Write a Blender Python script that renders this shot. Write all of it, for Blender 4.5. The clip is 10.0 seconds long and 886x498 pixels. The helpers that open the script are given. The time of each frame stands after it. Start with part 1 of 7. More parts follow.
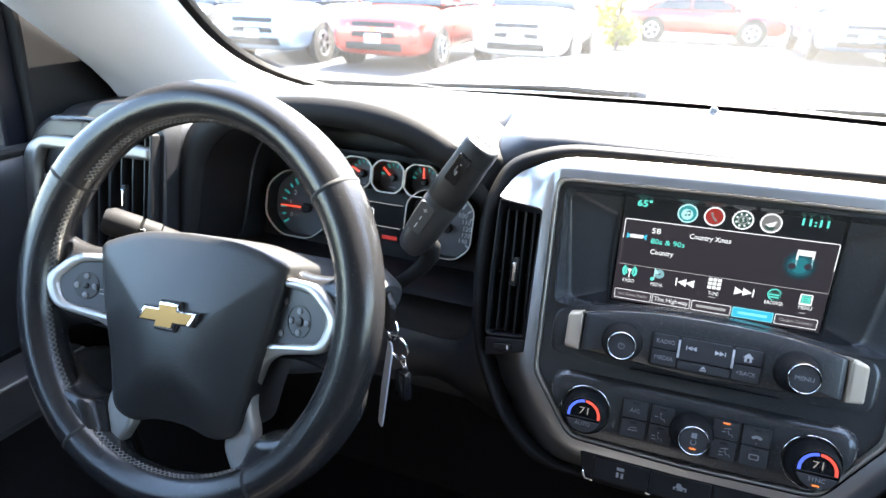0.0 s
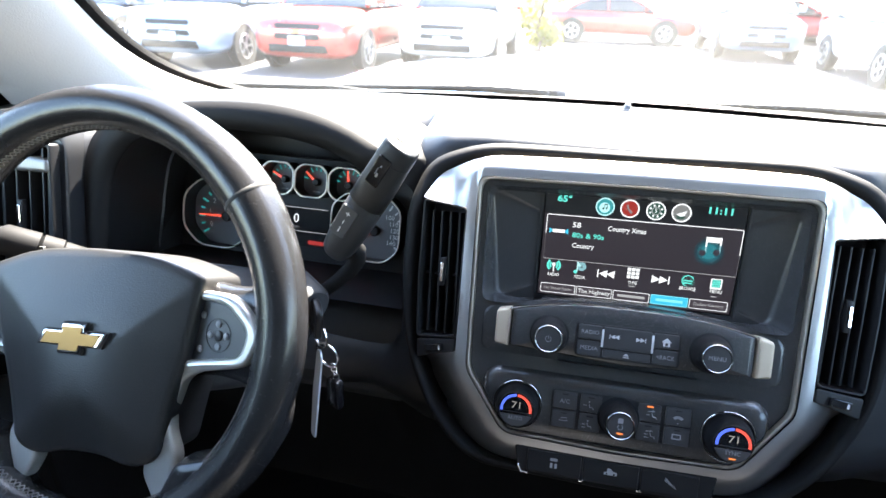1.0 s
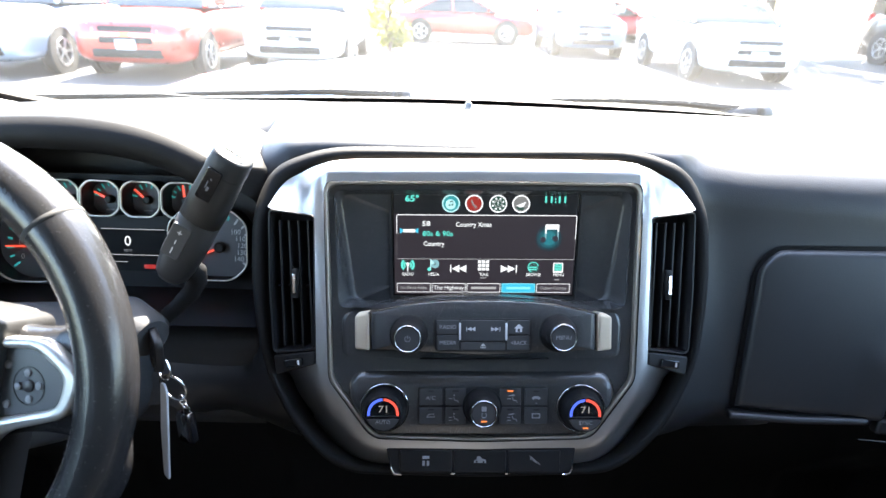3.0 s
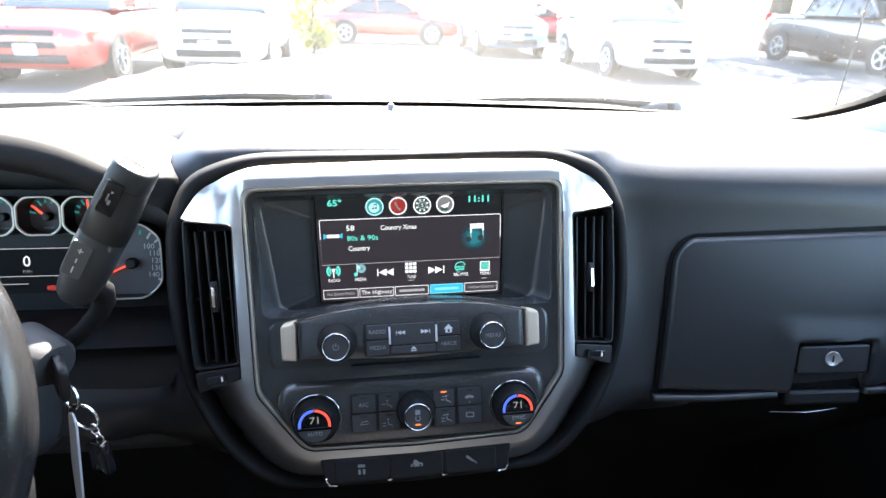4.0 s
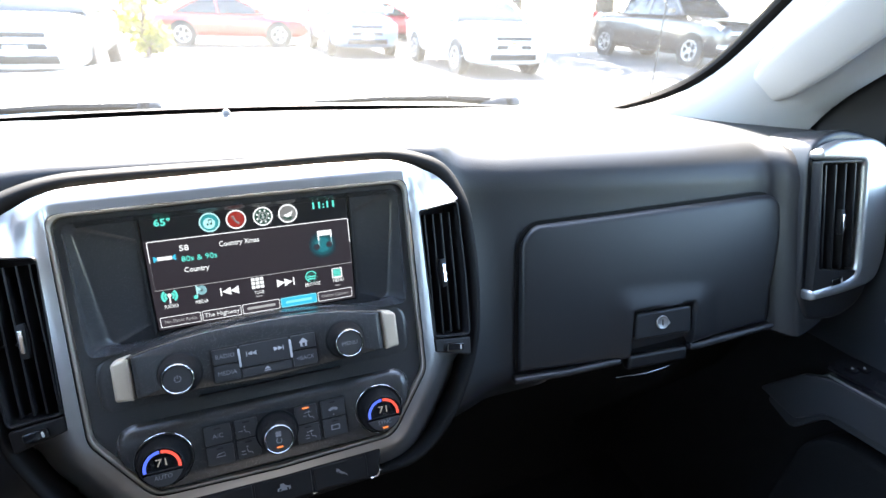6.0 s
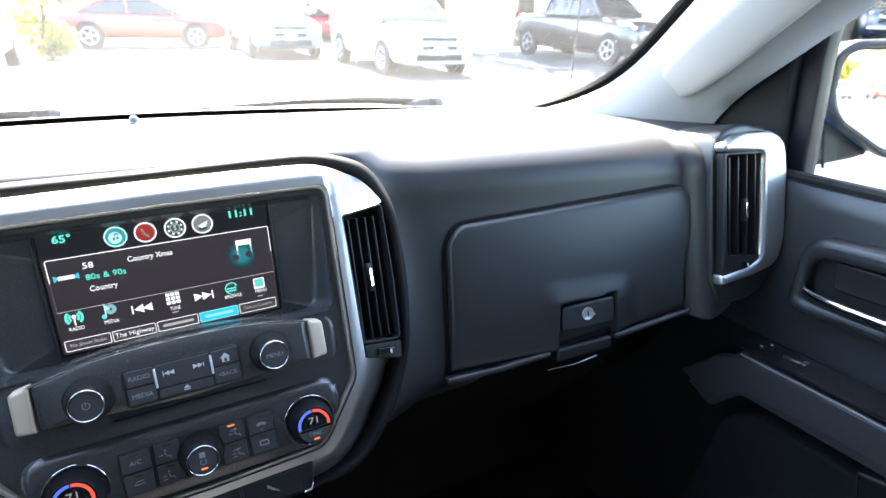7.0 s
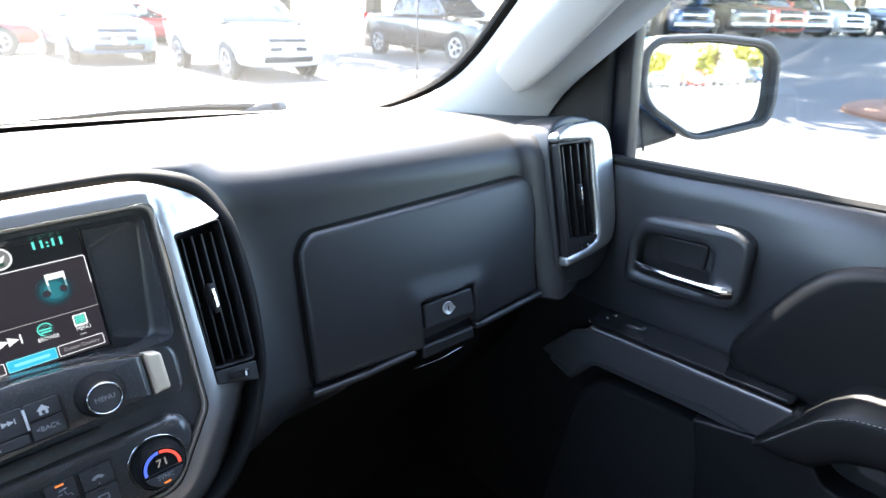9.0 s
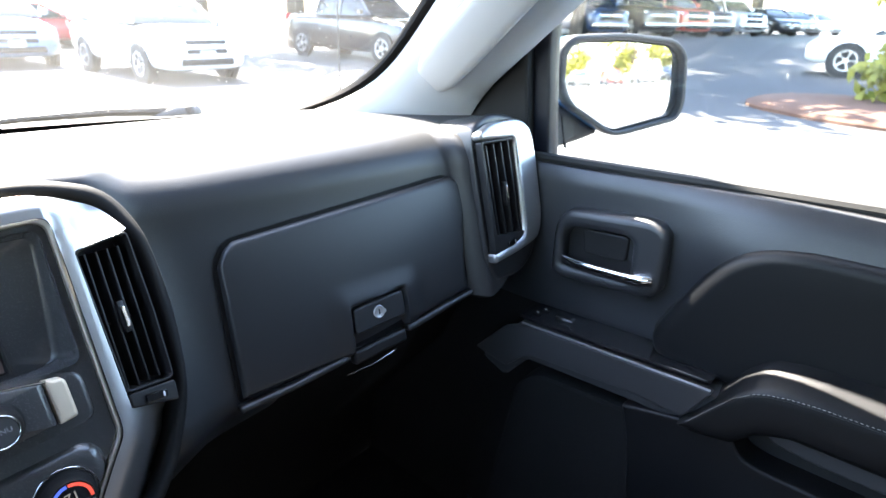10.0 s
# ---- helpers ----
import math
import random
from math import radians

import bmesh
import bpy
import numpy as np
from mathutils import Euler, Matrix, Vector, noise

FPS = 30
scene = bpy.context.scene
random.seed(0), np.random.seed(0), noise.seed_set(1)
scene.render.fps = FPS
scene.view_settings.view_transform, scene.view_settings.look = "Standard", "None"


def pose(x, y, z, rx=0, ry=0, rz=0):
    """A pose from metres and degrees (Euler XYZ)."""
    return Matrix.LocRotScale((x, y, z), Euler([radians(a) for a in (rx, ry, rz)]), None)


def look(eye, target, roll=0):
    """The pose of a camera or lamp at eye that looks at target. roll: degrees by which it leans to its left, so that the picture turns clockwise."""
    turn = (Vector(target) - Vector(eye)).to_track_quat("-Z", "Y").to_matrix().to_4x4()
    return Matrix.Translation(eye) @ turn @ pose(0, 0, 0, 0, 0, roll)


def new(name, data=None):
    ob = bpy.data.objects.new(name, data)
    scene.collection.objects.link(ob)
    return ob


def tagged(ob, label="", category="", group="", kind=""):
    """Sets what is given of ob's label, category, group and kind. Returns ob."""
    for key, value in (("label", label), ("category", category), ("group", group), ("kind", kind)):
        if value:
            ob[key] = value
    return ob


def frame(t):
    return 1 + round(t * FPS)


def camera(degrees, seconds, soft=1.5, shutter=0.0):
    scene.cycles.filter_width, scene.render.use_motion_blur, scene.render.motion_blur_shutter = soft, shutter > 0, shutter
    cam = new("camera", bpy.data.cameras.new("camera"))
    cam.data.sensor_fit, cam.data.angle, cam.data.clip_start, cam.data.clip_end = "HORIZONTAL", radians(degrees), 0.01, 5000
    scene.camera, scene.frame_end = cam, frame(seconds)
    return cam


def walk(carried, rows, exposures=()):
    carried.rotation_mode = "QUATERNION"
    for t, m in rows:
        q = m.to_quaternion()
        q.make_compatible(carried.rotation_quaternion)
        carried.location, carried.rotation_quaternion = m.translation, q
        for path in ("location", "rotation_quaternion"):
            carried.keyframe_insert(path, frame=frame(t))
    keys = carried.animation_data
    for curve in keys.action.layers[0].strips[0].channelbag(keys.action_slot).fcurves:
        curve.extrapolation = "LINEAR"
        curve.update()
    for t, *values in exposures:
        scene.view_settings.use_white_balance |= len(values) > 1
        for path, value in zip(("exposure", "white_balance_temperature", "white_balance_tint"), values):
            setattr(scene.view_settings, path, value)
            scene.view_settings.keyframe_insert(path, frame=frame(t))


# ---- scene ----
cam = camera(75.9, 10.0)
PATH = [
    (0, (-0.076, -0.527, 1.648), (-0.703, 1.177, 0.809), 1.4),
    (0.5, (-0.073, -0.524, 1.647), (-0.592, 1.218, 0.814), 1.6),
    (1, (-0.067, -0.521, 1.647), (-0.483, 1.251, 0.818), 1.6),
    (1.5, (-0.063, -0.517, 1.647), (-0.369, 1.279, 0.822), 1.7),
    (2, (-0.059, -0.515, 1.647), (-0.251, 1.299, 0.827), 1.8),
    (2.5, (-0.054, -0.514, 1.648), (-0.135, 1.31, 0.83), 1.9),
    (4, (-0.038, -0.509, 1.648), (0.214, 1.305, 0.844), 1.9),
    (4.5, (-0.032, -0.507, 1.649), (0.329, 1.288, 0.846), 1.9),
    (5, (-0.027, -0.506, 1.649), (0.445, 1.266, 0.85), 2.0),
    (5.5, (-0.021, -0.506, 1.649), (0.558, 1.235, 0.854), 1.9),
    (7, (-0.004, -0.507, 1.65), (0.886, 1.104, 0.867), 2.0),
    (7.5, (0.001, -0.507, 1.65), (0.988, 1.048, 0.871), 1.9),
    (8, (0.007, -0.508, 1.65), (1.089, 0.984, 0.874), 1.9),
    (8.5, (0.012, -0.509, 1.65), (1.184, 0.916, 0.878), 1.9),
    (9, (0.018, -0.512, 1.651), (1.274, 0.842, 0.881), 1.8),
    (9.5, (0.024, -0.513, 1.651), (1.36, 0.762, 0.884), 1.8),
    (10, (0.029, -0.515, 1.65), (1.442, 0.678, 0.889), 1.8),
]
cam.data.dof.use_dof, cam.data.dof.focus_distance, cam.data.dof.aperture_fstop = True, 0.56, 8.5
walk(cam, [(t, look(eye, target, roll)) for t, eye, target, roll in PATH], ((0, 4.5, 6900, 10), (10, 4.5, 6900, 10)))

# ---- world and sun ----
SUN_ELEV, SUN_AZ = 54.5, 11.0            # degrees; azimuth from straight ahead, positive to the right
world = bpy.data.worlds.new("sky")
scene.world = world
world.use_nodes = True
wn = world.node_tree.nodes
sky = wn.new("ShaderNodeTexSky")
sky.sky_type, sky.sun_disc = "NISHITA", False
sky.sun_elevation, sky.sun_rotation = radians(SUN_ELEV), radians(SUN_AZ)
wn["Background"].inputs["Strength"].default_value = 0.12
world.node_tree.links.new(sky.outputs["Color"], wn["Background"].inputs["Color"])
sun = new("sun", bpy.data.lights.new("sun", "SUN"))
sun.data.energy, sun.data.angle, sun.data.color = 5.0, radians(0.53), (1.0, 0.95, 0.88)
_e, _a = radians(SUN_ELEV), radians(SUN_AZ)
SUN_DIR = Vector((math.sin(_a) * math.cos(_e), math.cos(_a) * math.cos(_e), math.sin(_e)))
sun.matrix_world = SUN_DIR.to_track_quat("Z", "Y").to_matrix().to_4x4()


# ---- small builders ----
def part(name, geo, material, parent=None, label="", at=None, sharp=38):
    """Link a bmesh or mesh as one mesh object."""
    if isinstance(geo, bmesh.types.BMesh):
        me = bpy.data.meshes.new(name)
        bmesh.ops.recalc_face_normals(geo, faces=geo.faces)
        geo.to_mesh(me)
        geo.free()
    else:
        me = geo
        me.name = name
    me.materials.clear()
    me.materials.append(material)
    me.shade_smooth()
    me.set_sharp_from_angle(angle=radians(sharp))
    ob = new(name, me)
    ob.parent = parent
    if at is not None:
        ob.matrix_basis = at
    if label:
        ob["label"] = label
    return ob


def thing(name, at, label, category, group="", kind=""):
    ob = new(name)
    ob.empty_display_size = 0.02
    ob.matrix_basis = at
    return tagged(ob, label, category, group, kind)


def basis(origin, u, v):
    u, v = Vector(u).normalized(), Vector(v).normalized()
    w = u.cross(v).normalized()
    v = w.cross(u)
    return Matrix(((u.x, v.x, w.x, origin[0]), (u.y, v.y, w.y, origin[1]), (u.z, v.z, w.z, origin[2]), (0, 0, 0, 1)))


def lean(origin, degrees):
    """A frame that faces the driver: x right, y up along the face, z out of it."""
    a = radians(degrees)
    return basis(origin, (1, 0, 0), (0, math.sin(a), math.cos(a)))


def rounded(pts, r, n=4):
    out = []
    k = len(pts)
    for i in range(k):
        p, a, b = Vector(pts[i][:2]), Vector(pts[i - 1][:2]), Vector(pts[(i + 1) % k][:2])
        rad = pts[i][2] if len(pts[i]) > 2 else r
        da, db = a - p, b - p
        d = min(rad, da.length * 0.48, db.length * 0.48)
        if d < 1e-6:
            out.append((p.x, p.y))
            continue
        s, e = p + da.normalized() * d, p + db.normalized() * d
        for j in range(n + 1):
            t = j / n
            q = s * (1 - t) ** 2 + p * 2 * t * (1 - t) + e * t * t
            out.append((q.x, q.y))
    return out


def rect(w, h, r=0.0, cx=0.0, cy=0.0, n=4):
    return rounded([(cx - w / 2, cy - h / 2), (cx + w / 2, cy - h / 2), (cx + w / 2, cy + h / 2), (cx - w / 2, cy + h / 2)], r, n)


def mirrored(half):
    """A closed outline from its right half, which runs from the top middle to the bottom middle."""
    left = [(-p[0], *p[1:]) for p in reversed(half) if abs(p[0]) > 1e-6]
    return list(half) + left


def circle(r, cx=0.0, cy=0.0, n=28, a0=0.0, a1=360.0):
    k = n if a1 - a0 >= 360 else n + 1
    return [(cx + r * math.cos(radians(a0 + (a1 - a0) * i / n)), cy + r * math.sin(radians(a0 + (a1 - a0) * i / n))) for i in range(k)]


def arc_band(r0, r1, a0, a1, cx=0.0, cy=0.0, n=16):
    return circle(r1, cx, cy, n, a0, a1) + list(reversed(circle(r0, cx, cy, n, a0, a1)))


def curve_mesh(cu):
    ob = bpy.data.objects.new("tmp", cu)
    me = bpy.data.meshes.new_from_object(ob)
    bpy.data.objects.remove(ob)
    bpy.data.curves.remove(cu)
    return me


def plate(outlines, depth=0.004, bevel=0.0008, z=0.0, res=1):
    """A flat body with softened edges; further outlines inside the first are holes or islands."""
    if isinstance(outlines[0][0], (int, float)):
        outlines = [outlines]
    cu = bpy.data.curves.new("c", "CURVE")
    cu.dimensions, cu.fill_mode = "2D", "BOTH"
    cu.extrude, cu.bevel_depth, cu.bevel_resolution, cu.offset = max(depth / 2 - bevel, 0), bevel, res, -bevel
    for o in outlines:
        sp = cu.splines.new("POLY")
        sp.points.add(len(o) - 1)
        for i, p in enumerate(o):
            sp.points[i].co = (p[0], p[1], 0, 1)
        sp.use_cyclic_u = True
    me = curve_mesh(cu)
    me.transform(Matrix.Translation((0, 0, z + depth / 2)))
    return me


def grid(rows, closed=False, loop=False):
    """A sheet through rows of points; closed: each row is a ring; loop: the last row joins the first."""
    bm = bmesh.new()
    vs = [[bm.verts.new(p) for p in r] for r in rows]
    n, m = len(vs), len(vs[0])
    for i in range(n if loop else n - 1):
        for j in range(m if closed else m - 1):
            a, b, c, d = vs[i][j], vs[i][(j + 1) % m], vs[(i + 1) % n][(j + 1) % m], vs[(i + 1) % n][j]
            if len({a, b, c, d}) == 4:
                bm.faces.new((a, b, c, d))
    return bm


def capped(rows):
    """Rings lofted, with both ends filled."""
    bm = grid(rows, closed=True)
    bm.verts.ensure_lookup_table()
    m = len(rows[0])
    ends = [[bm.verts[k * m + j] for j in range(m)] for k in (0, len(rows) - 1)]
    for ring in ends:
        c = bm.verts.new(sum((v.co for v in ring), Vector()) / m)
        for j in range(m):
            bm.faces.new((ring[j], ring[(j + 1) % m], c))
    return bm


def pillow(outline, layers):
    """Rings of one outline: (z, scale) or (z, scale, shift y)."""
    cx = sum(p[0] for p in outline) / len(outline)
    cy = sum(p[1] for p in outline) / len(outline)
    return capped([[(cx + (p[0] - cx) * l[1], cy + (p[1] - cy) * l[1] + (l[2] if len(l) > 2 else 0), l[0]) for p in outline] for l in layers])


def lathe(profile, n=32):
    """Turn (radius, z) pairs round z."""
    return capped([[(max(r, 1e-5) * math.cos(2 * math.pi * i / n), max(r, 1e-5) * math.sin(2 * math.pi * i / n), z) for i in range(n)] for r, z in profile])


def ring(r0, r1, z0, z1, n=40):
    """A round ring with softened edges."""
    b = min(r1 - r0, z1 - z0) * 0.25
    prof = [(r0, z0), (r0, z1 - b), (r0 + b, z1), (r1 - b, z1), (r1, z1 - b), (r1, z0)]
    rows = [[(r * math.cos(2 * math.pi * i / n), r * math.sin(2 * math.pi * i / n), z) for r, z in prof] for i in range(n)]
    return grid(rows, closed=True, loop=True)


def tube(pts, radius, n=10, closed=False, flat=1.0):
    pts = [Vector(p) for p in pts]
    k = len(pts)
    rad = radius if isinstance(radius, (list, tuple)) else [radius] * k
    rows, up = [], None
    for i, p in enumerate(pts):
        if closed:
            t = (pts[(i + 1) % k] - pts[i - 1]).normalized()
        else:
            t = (pts[min(i + 1, k - 1)] - pts[max(i - 1, 0)]).normalized()
        if up is None:
            up = t.orthogonal().normalized()
        up = (up - t * up.dot(t)).normalized()
        side = t.cross(up)
        rows.append([p + (up * math.cos(2 * math.pi * j / n) + side * flat * math.sin(2 * math.pi * j / n)) * rad[i] for j in range(n)])
    return grid(rows, closed=True, loop=True) if closed else capped(rows)


def box(w, d, h, at=(0, 0, 0), r=0.0):
    bm = bmesh.new()
    bmesh.ops.create_cube(bm, size=1)
    bmesh.ops.scale(bm, vec=(w, d, h), verts=bm.verts)
    bmesh.ops.translate(bm, vec=at, verts=bm.verts)
    if r:
        bmesh.ops.bevel(bm, geom=bm.edges[:], offset=r, segments=2, affect="EDGES", profile=0.6)
    return bm


def merged(*bms):
    out = bmesh.new()
    for b in bms:
        if isinstance(b, bmesh.types.BMesh):
            me = bpy.data.meshes.new("m")
            b.to_mesh(me)
            b.free()
        else:
            me = b
        out.from_mesh(me)
        bpy.data.meshes.remove(me)
    return out


def text(body, size, material, parent, x, y, z, align="CENTER", name="lettering", label="", width=None, bold=0.0):
    cu = bpy.data.curves.new("t", "FONT")
    cu.body, cu.size, cu.align_x, cu.align_y, cu.extrude, cu.resolution_u, cu.offset = body, size, align, "CENTER", 0.00012, 2, bold
    me = curve_mesh(cu)
    if width and len(me.vertices):
        xs = [v.co.x for v in me.vertices]
        k = width / max(max(xs) - min(xs), 1e-6)
        me.transform(Matrix.Diagonal((k, 1, 1, 1)))
    me.transform(Matrix.Translation((x, y, z)))
    return part(name, me, material, parent, label)


def smooth(a, b, x):
    t = min(max((x - a) / (b - a), 0.0), 1.0)
    return t * t * (3 - 2 * t)


# ---- materials ----
def mat(name, color, rough=0.5, metal=0.0, grain=0.0, grain_scale=900.0, stain=0.12, stain_scale=9.0, spec=0.5, coat=0.0,
        emit=None, power=0.0, rough_var=0.08, aniso=None):
    m = bpy.data.materials.new(name)
    m.use_nodes = True
    nt = m.node_tree
    b = nt.nodes["Principled BSDF"]
    b.inputs["Roughness"].default_value = rough
    b.inputs["Metallic"].default_value = metal
    b.inputs["Specular IOR Level"].default_value = spec
    b.inputs["Coat Weight"].default_value = coat
    b.inputs["Coat Roughness"].default_value = 0.04
    tc = nt.nodes.new("ShaderNodeTexCoord")
    n1 = nt.nodes.new("ShaderNodeTexNoise")
    n1.inputs["Scale"].default_value, n1.inputs["Detail"].default_value = stain_scale, 5.0
    nt.links.new(tc.outputs["Object"], n1.inputs["Vector"])
    mix = nt.nodes.new("ShaderNodeMix")
    mix.data_type = "RGBA"
    mix.inputs["A"].default_value = (*[min(c * (1 - stain), 1) for c in color], 1)
    mix.inputs["B"].default_value = (*[min(c * (1 + stain), 1) for c in color], 1)
    nt.links.new(n1.outputs["Fac"], mix.inputs["Factor"])
    nt.links.new(mix.outputs["Result"], b.inputs["Base Color"])
    n2 = nt.nodes.new("ShaderNodeTexNoise")
    n2.inputs["Scale"].default_value, n2.inputs["Detail"].default_value = grain_scale, 2.0
    if aniso:
        mp = nt.nodes.new("ShaderNodeMapping")
        mp.inputs["Scale"].default_value = aniso
        nt.links.new(tc.outputs["Object"], mp.inputs["Vector"])
        nt.links.new(mp.outputs["Vector"], n2.inputs["Vector"])
    else:
        nt.links.new(tc.outputs["Object"], n2.inputs["Vector"])
    rng = nt.nodes.new("ShaderNodeMapRange")
    rng.inputs["To Min"].default_value, rng.inputs["To Max"].default_value = max(rough - rough_var, 0.02), min(rough + rough_var, 1)
    nt.links.new((n2 if grain else n1).outputs["Fac"], rng.inputs["Value"])
    nt.links.new(rng.outputs["Result"], b.inputs["Roughness"])
    if grain:
        bump = nt.nodes.new("ShaderNodeBump")
        bump.inputs["Strength"].default_value, bump.inputs["Distance"].default_value = grain, 0.0006
        nt.links.new(n2.outputs["Fac"], bump.inputs["Height"])
        nt.links.new(bump.outputs["Normal"], b.inputs["Normal"])
    if emit:
        b.inputs["Emission Color"].default_value = (*emit, 1)
        b.inputs["Emission Strength"].default_value = power
    return m


def glass(name, tint=(1, 1, 1), dust=0.0, gloss=1.0):
    """A thin pane: clear, with the mirror gloss of glass at its face and, if asked, a film of dust."""
    m = bpy.data.materials.new(name)
    m.use_nodes = True
    nt = m.node_tree
    nt.nodes.remove(nt.nodes["Principled BSDF"])
    tr, gl = nt.nodes.new("ShaderNodeBsdfTransparent"), nt.nodes.new("ShaderNodeBsdfGlossy")
    tr.inputs["Color"].default_value = (*tint, 1)
    gl.inputs["Roughness"].default_value = 0.01
    lw, mx = nt.nodes.new("ShaderNodeLayerWeight"), nt.nodes.new("ShaderNodeMixShader")
    lw.inputs["Blend"].default_value = 0.5
    pw, ad = nt.nodes.new("ShaderNodeMath"), nt.nodes.new("ShaderNodeMath")
    pw.operation, ad.operation = "POWER", "MULTIPLY_ADD"
    pw.inputs[1].default_value, ad.inputs[1].default_value, ad.inputs[2].default_value = 4.6, 0.90 * gloss, 0.055 * gloss
    nt.links.new(lw.outputs["Facing"], pw.inputs[0])
    nt.links.new(pw.outputs[0], ad.inputs[0])
    nt.links.new(ad.outputs[0], mx.inputs["Fac"])
    clear = tr.outputs[0]
    if dust:
        tc, nz = nt.nodes.new("ShaderNodeTexCoord"), nt.nodes.new("ShaderNodeTexNoise")
        nz.inputs["Scale"].default_value, nz.inputs["Detail"].default_value = 6.0, 8.0
        nt.links.new(tc.outputs["Object"], nz.inputs["Vector"])
        rg = nt.nodes.new("ShaderNodeMapRange")
        rg.inputs["From Min"].default_value, rg.inputs["From Max"].default_value = 0.3, 0.7
        rg.inputs["To Min"].default_value, rg.inputs["To Max"].default_value = dust * 0.5, dust * 1.5
        nt.links.new(nz.outputs["Fac"], rg.inputs["Value"])
        tl, md = nt.nodes.new("ShaderNodeBsdfTranslucent"), nt.nodes.new("ShaderNodeMixShader")
        tl.inputs["Color"].default_value = (0.8, 0.8, 0.78, 1)
        nt.links.new(rg.outputs["Result"], md.inputs["Fac"])
        nt.links.new(clear, md.inputs[1])
        nt.links.new(tl.outputs[0], md.inputs[2])
        clear = md.outputs[0]
    nt.links.new(clear, mx.inputs[1])
    nt.links.new(gl.outputs[0], mx.inputs[2])
    nt.links.new(mx.outputs[0], nt.nodes["Material Output"].inputs["Surface"])
    return m


def glow(name, color, power):
    m = bpy.data.materials.new(name)
    m.use_nodes = True
    b = m.node_tree.nodes["Principled BSDF"]
    b.inputs["Base Color"].default_value = (0.01, 0.01, 0.01, 1)
    b.inputs["Roughness"].default_value = 0.3
    b.inputs["Emission Color"].default_value = (*color, 1)
    b.inputs["Emission Strength"].default_value = power
    return m


SCREEN = 0.08            # brightness of what glows on the dash
M_DASH = mat("dash_pad", (0.0138, 0.0146, 0.0165), 0.41, spec=0.52, grain=0.25, grain_scale=700, stain=0.06)
M_LOWER = mat("lower_dash", (0.036, 0.037, 0.040), 0.55, spec=0.3, grain=0.35, grain_scale=700, stain=0.08)
M_BLACK = mat("black_plastic", (0.012, 0.012, 0.0128), 0.45, spec=0.25, grain=0.1, stain=0.1)
M_GLOSSBLACK = mat("gloss_black", (0.008, 0.008, 0.009), 0.12, stain=0.1, rough_var=0.04)
M_SEAL = mat("rubber_seal", (0.008, 0.008, 0.008), 0.75, grain=0.2)
M_FRIT = mat("black_ceramic", (0.0022, 0.0020, 0.0020), 0.6, spec=0.15)
M_BROW = mat("soft_black_surround", (0.0065, 0.0065, 0.0068), 0.62, grain=0.2, grain_scale=800, spec=0.2)
M_PANEL = mat("charcoal_panel", (0.033, 0.0335, 0.035), 0.25, spec=0.75, grain=0.12, grain_scale=1200, stain=0.07)
M_BUTTON = mat("button_plastic", (0.031, 0.031, 0.033), 0.45, grain=0.12, grain_scale=1400)
M_SILVER = mat("satin_silver_trim", (0.48, 0.48, 0.485), 0.37, metal=0.95, stain=0.04, stain_scale=30, rough_var=0.03)
M_CHAMPAGNE = mat("champagne_trim", (0.50, 0.455, 0.39), 0.40, metal=0.9, stain=0.05, rough_var=0.05)
M_TRIMDULL = mat("dull_satin_trim", (0.22, 0.215, 0.205), 0.45, metal=0.8, stain=0.05)
M_CAP = mat("champagne_cap", (0.50, 0.42, 0.315), 0.5, metal=0.2, stain=0.05, rough_var=0.05)
M_CHROME = mat("chrome", (0.82, 0.82, 0.84), 0.07, metal=1.0, stain=0.02, rough_var=0.03)
M_RING = mat("bright_ring", (0.48, 0.48, 0.49), 0.14, metal=1.0, stain=0.02, rough_var=0.04)
M_KNOBRING = mat("knob_ring", (0.26, 0.26, 0.27), 0.18, metal=1.0, stain=0.02, rough_var=0.04)
M_LEATHER = mat("black_leather", (0.015, 0.015, 0.016), 0.25, grain=0.22, grain_scale=520, stain=0.15, rough_var=0.06)
M_HUB = mat("airbag_cover", (0.0185, 0.0185, 0.0188), 0.38, spec=0.5, grain=0.35, grain_scale=800, stain=0.06)
M_KNOB = mat("knob_plastic", (0.009, 0.009, 0.0095), 0.65, spec=0.12, grain=0.1)
M_DOORHIDE = mat("door_leather", (0.0048, 0.0053, 0.0062), 0.48, spec=0.24, grain=0.15, grain_scale=500, stain=0.12)
# Darker copy of the black leather: shade on the seats is in its colour.
M_SEATHIDE = mat("shaded_seat_leather", (0.006, 0.006, 0.0065), 0.5, spec=0.3, grain=0.3, grain_scale=300, stain=0.12)
M_GRIP = mat("grip_plastic", (0.019, 0.019, 0.020), 0.45, spec=0.4, grain=0.3, grain_scale=900)
M_SOFT = mat("soft_touch", (0.0085, 0.0085, 0.0092), 0.45, spec=0.35, grain=0.2, grain_scale=900)
M_THREAD = mat("pale_thread", (0.20, 0.19, 0.17), 0.8)
M_PILLARTRIM = mat("pillar_plastic", (0.36, 0.355, 0.345), 0.6, grain=0.3, grain_scale=400, stain=0.04)
M_REAR = mat("dark_rear_trim", (0.10, 0.10, 0.10), 0.8, grain=0.3, grain_scale=300)
M_LINER = mat("grey_headliner", (0.52, 0.51, 0.49), 0.75, grain=0.3, grain_scale=300, stain=0.04)
# Black of the carpet, also painted on lower panels that lie in shade.
M_CARPETSHADE = mat("carpet_and_shade_black", (0.012, 0.012, 0.012), 0.95, grain=0.8, grain_scale=350, spec=0.08)
M_GOLD = mat("gold_emblem", (0.34, 0.19, 0.065), 0.42, metal=0.8, stain=0.05)
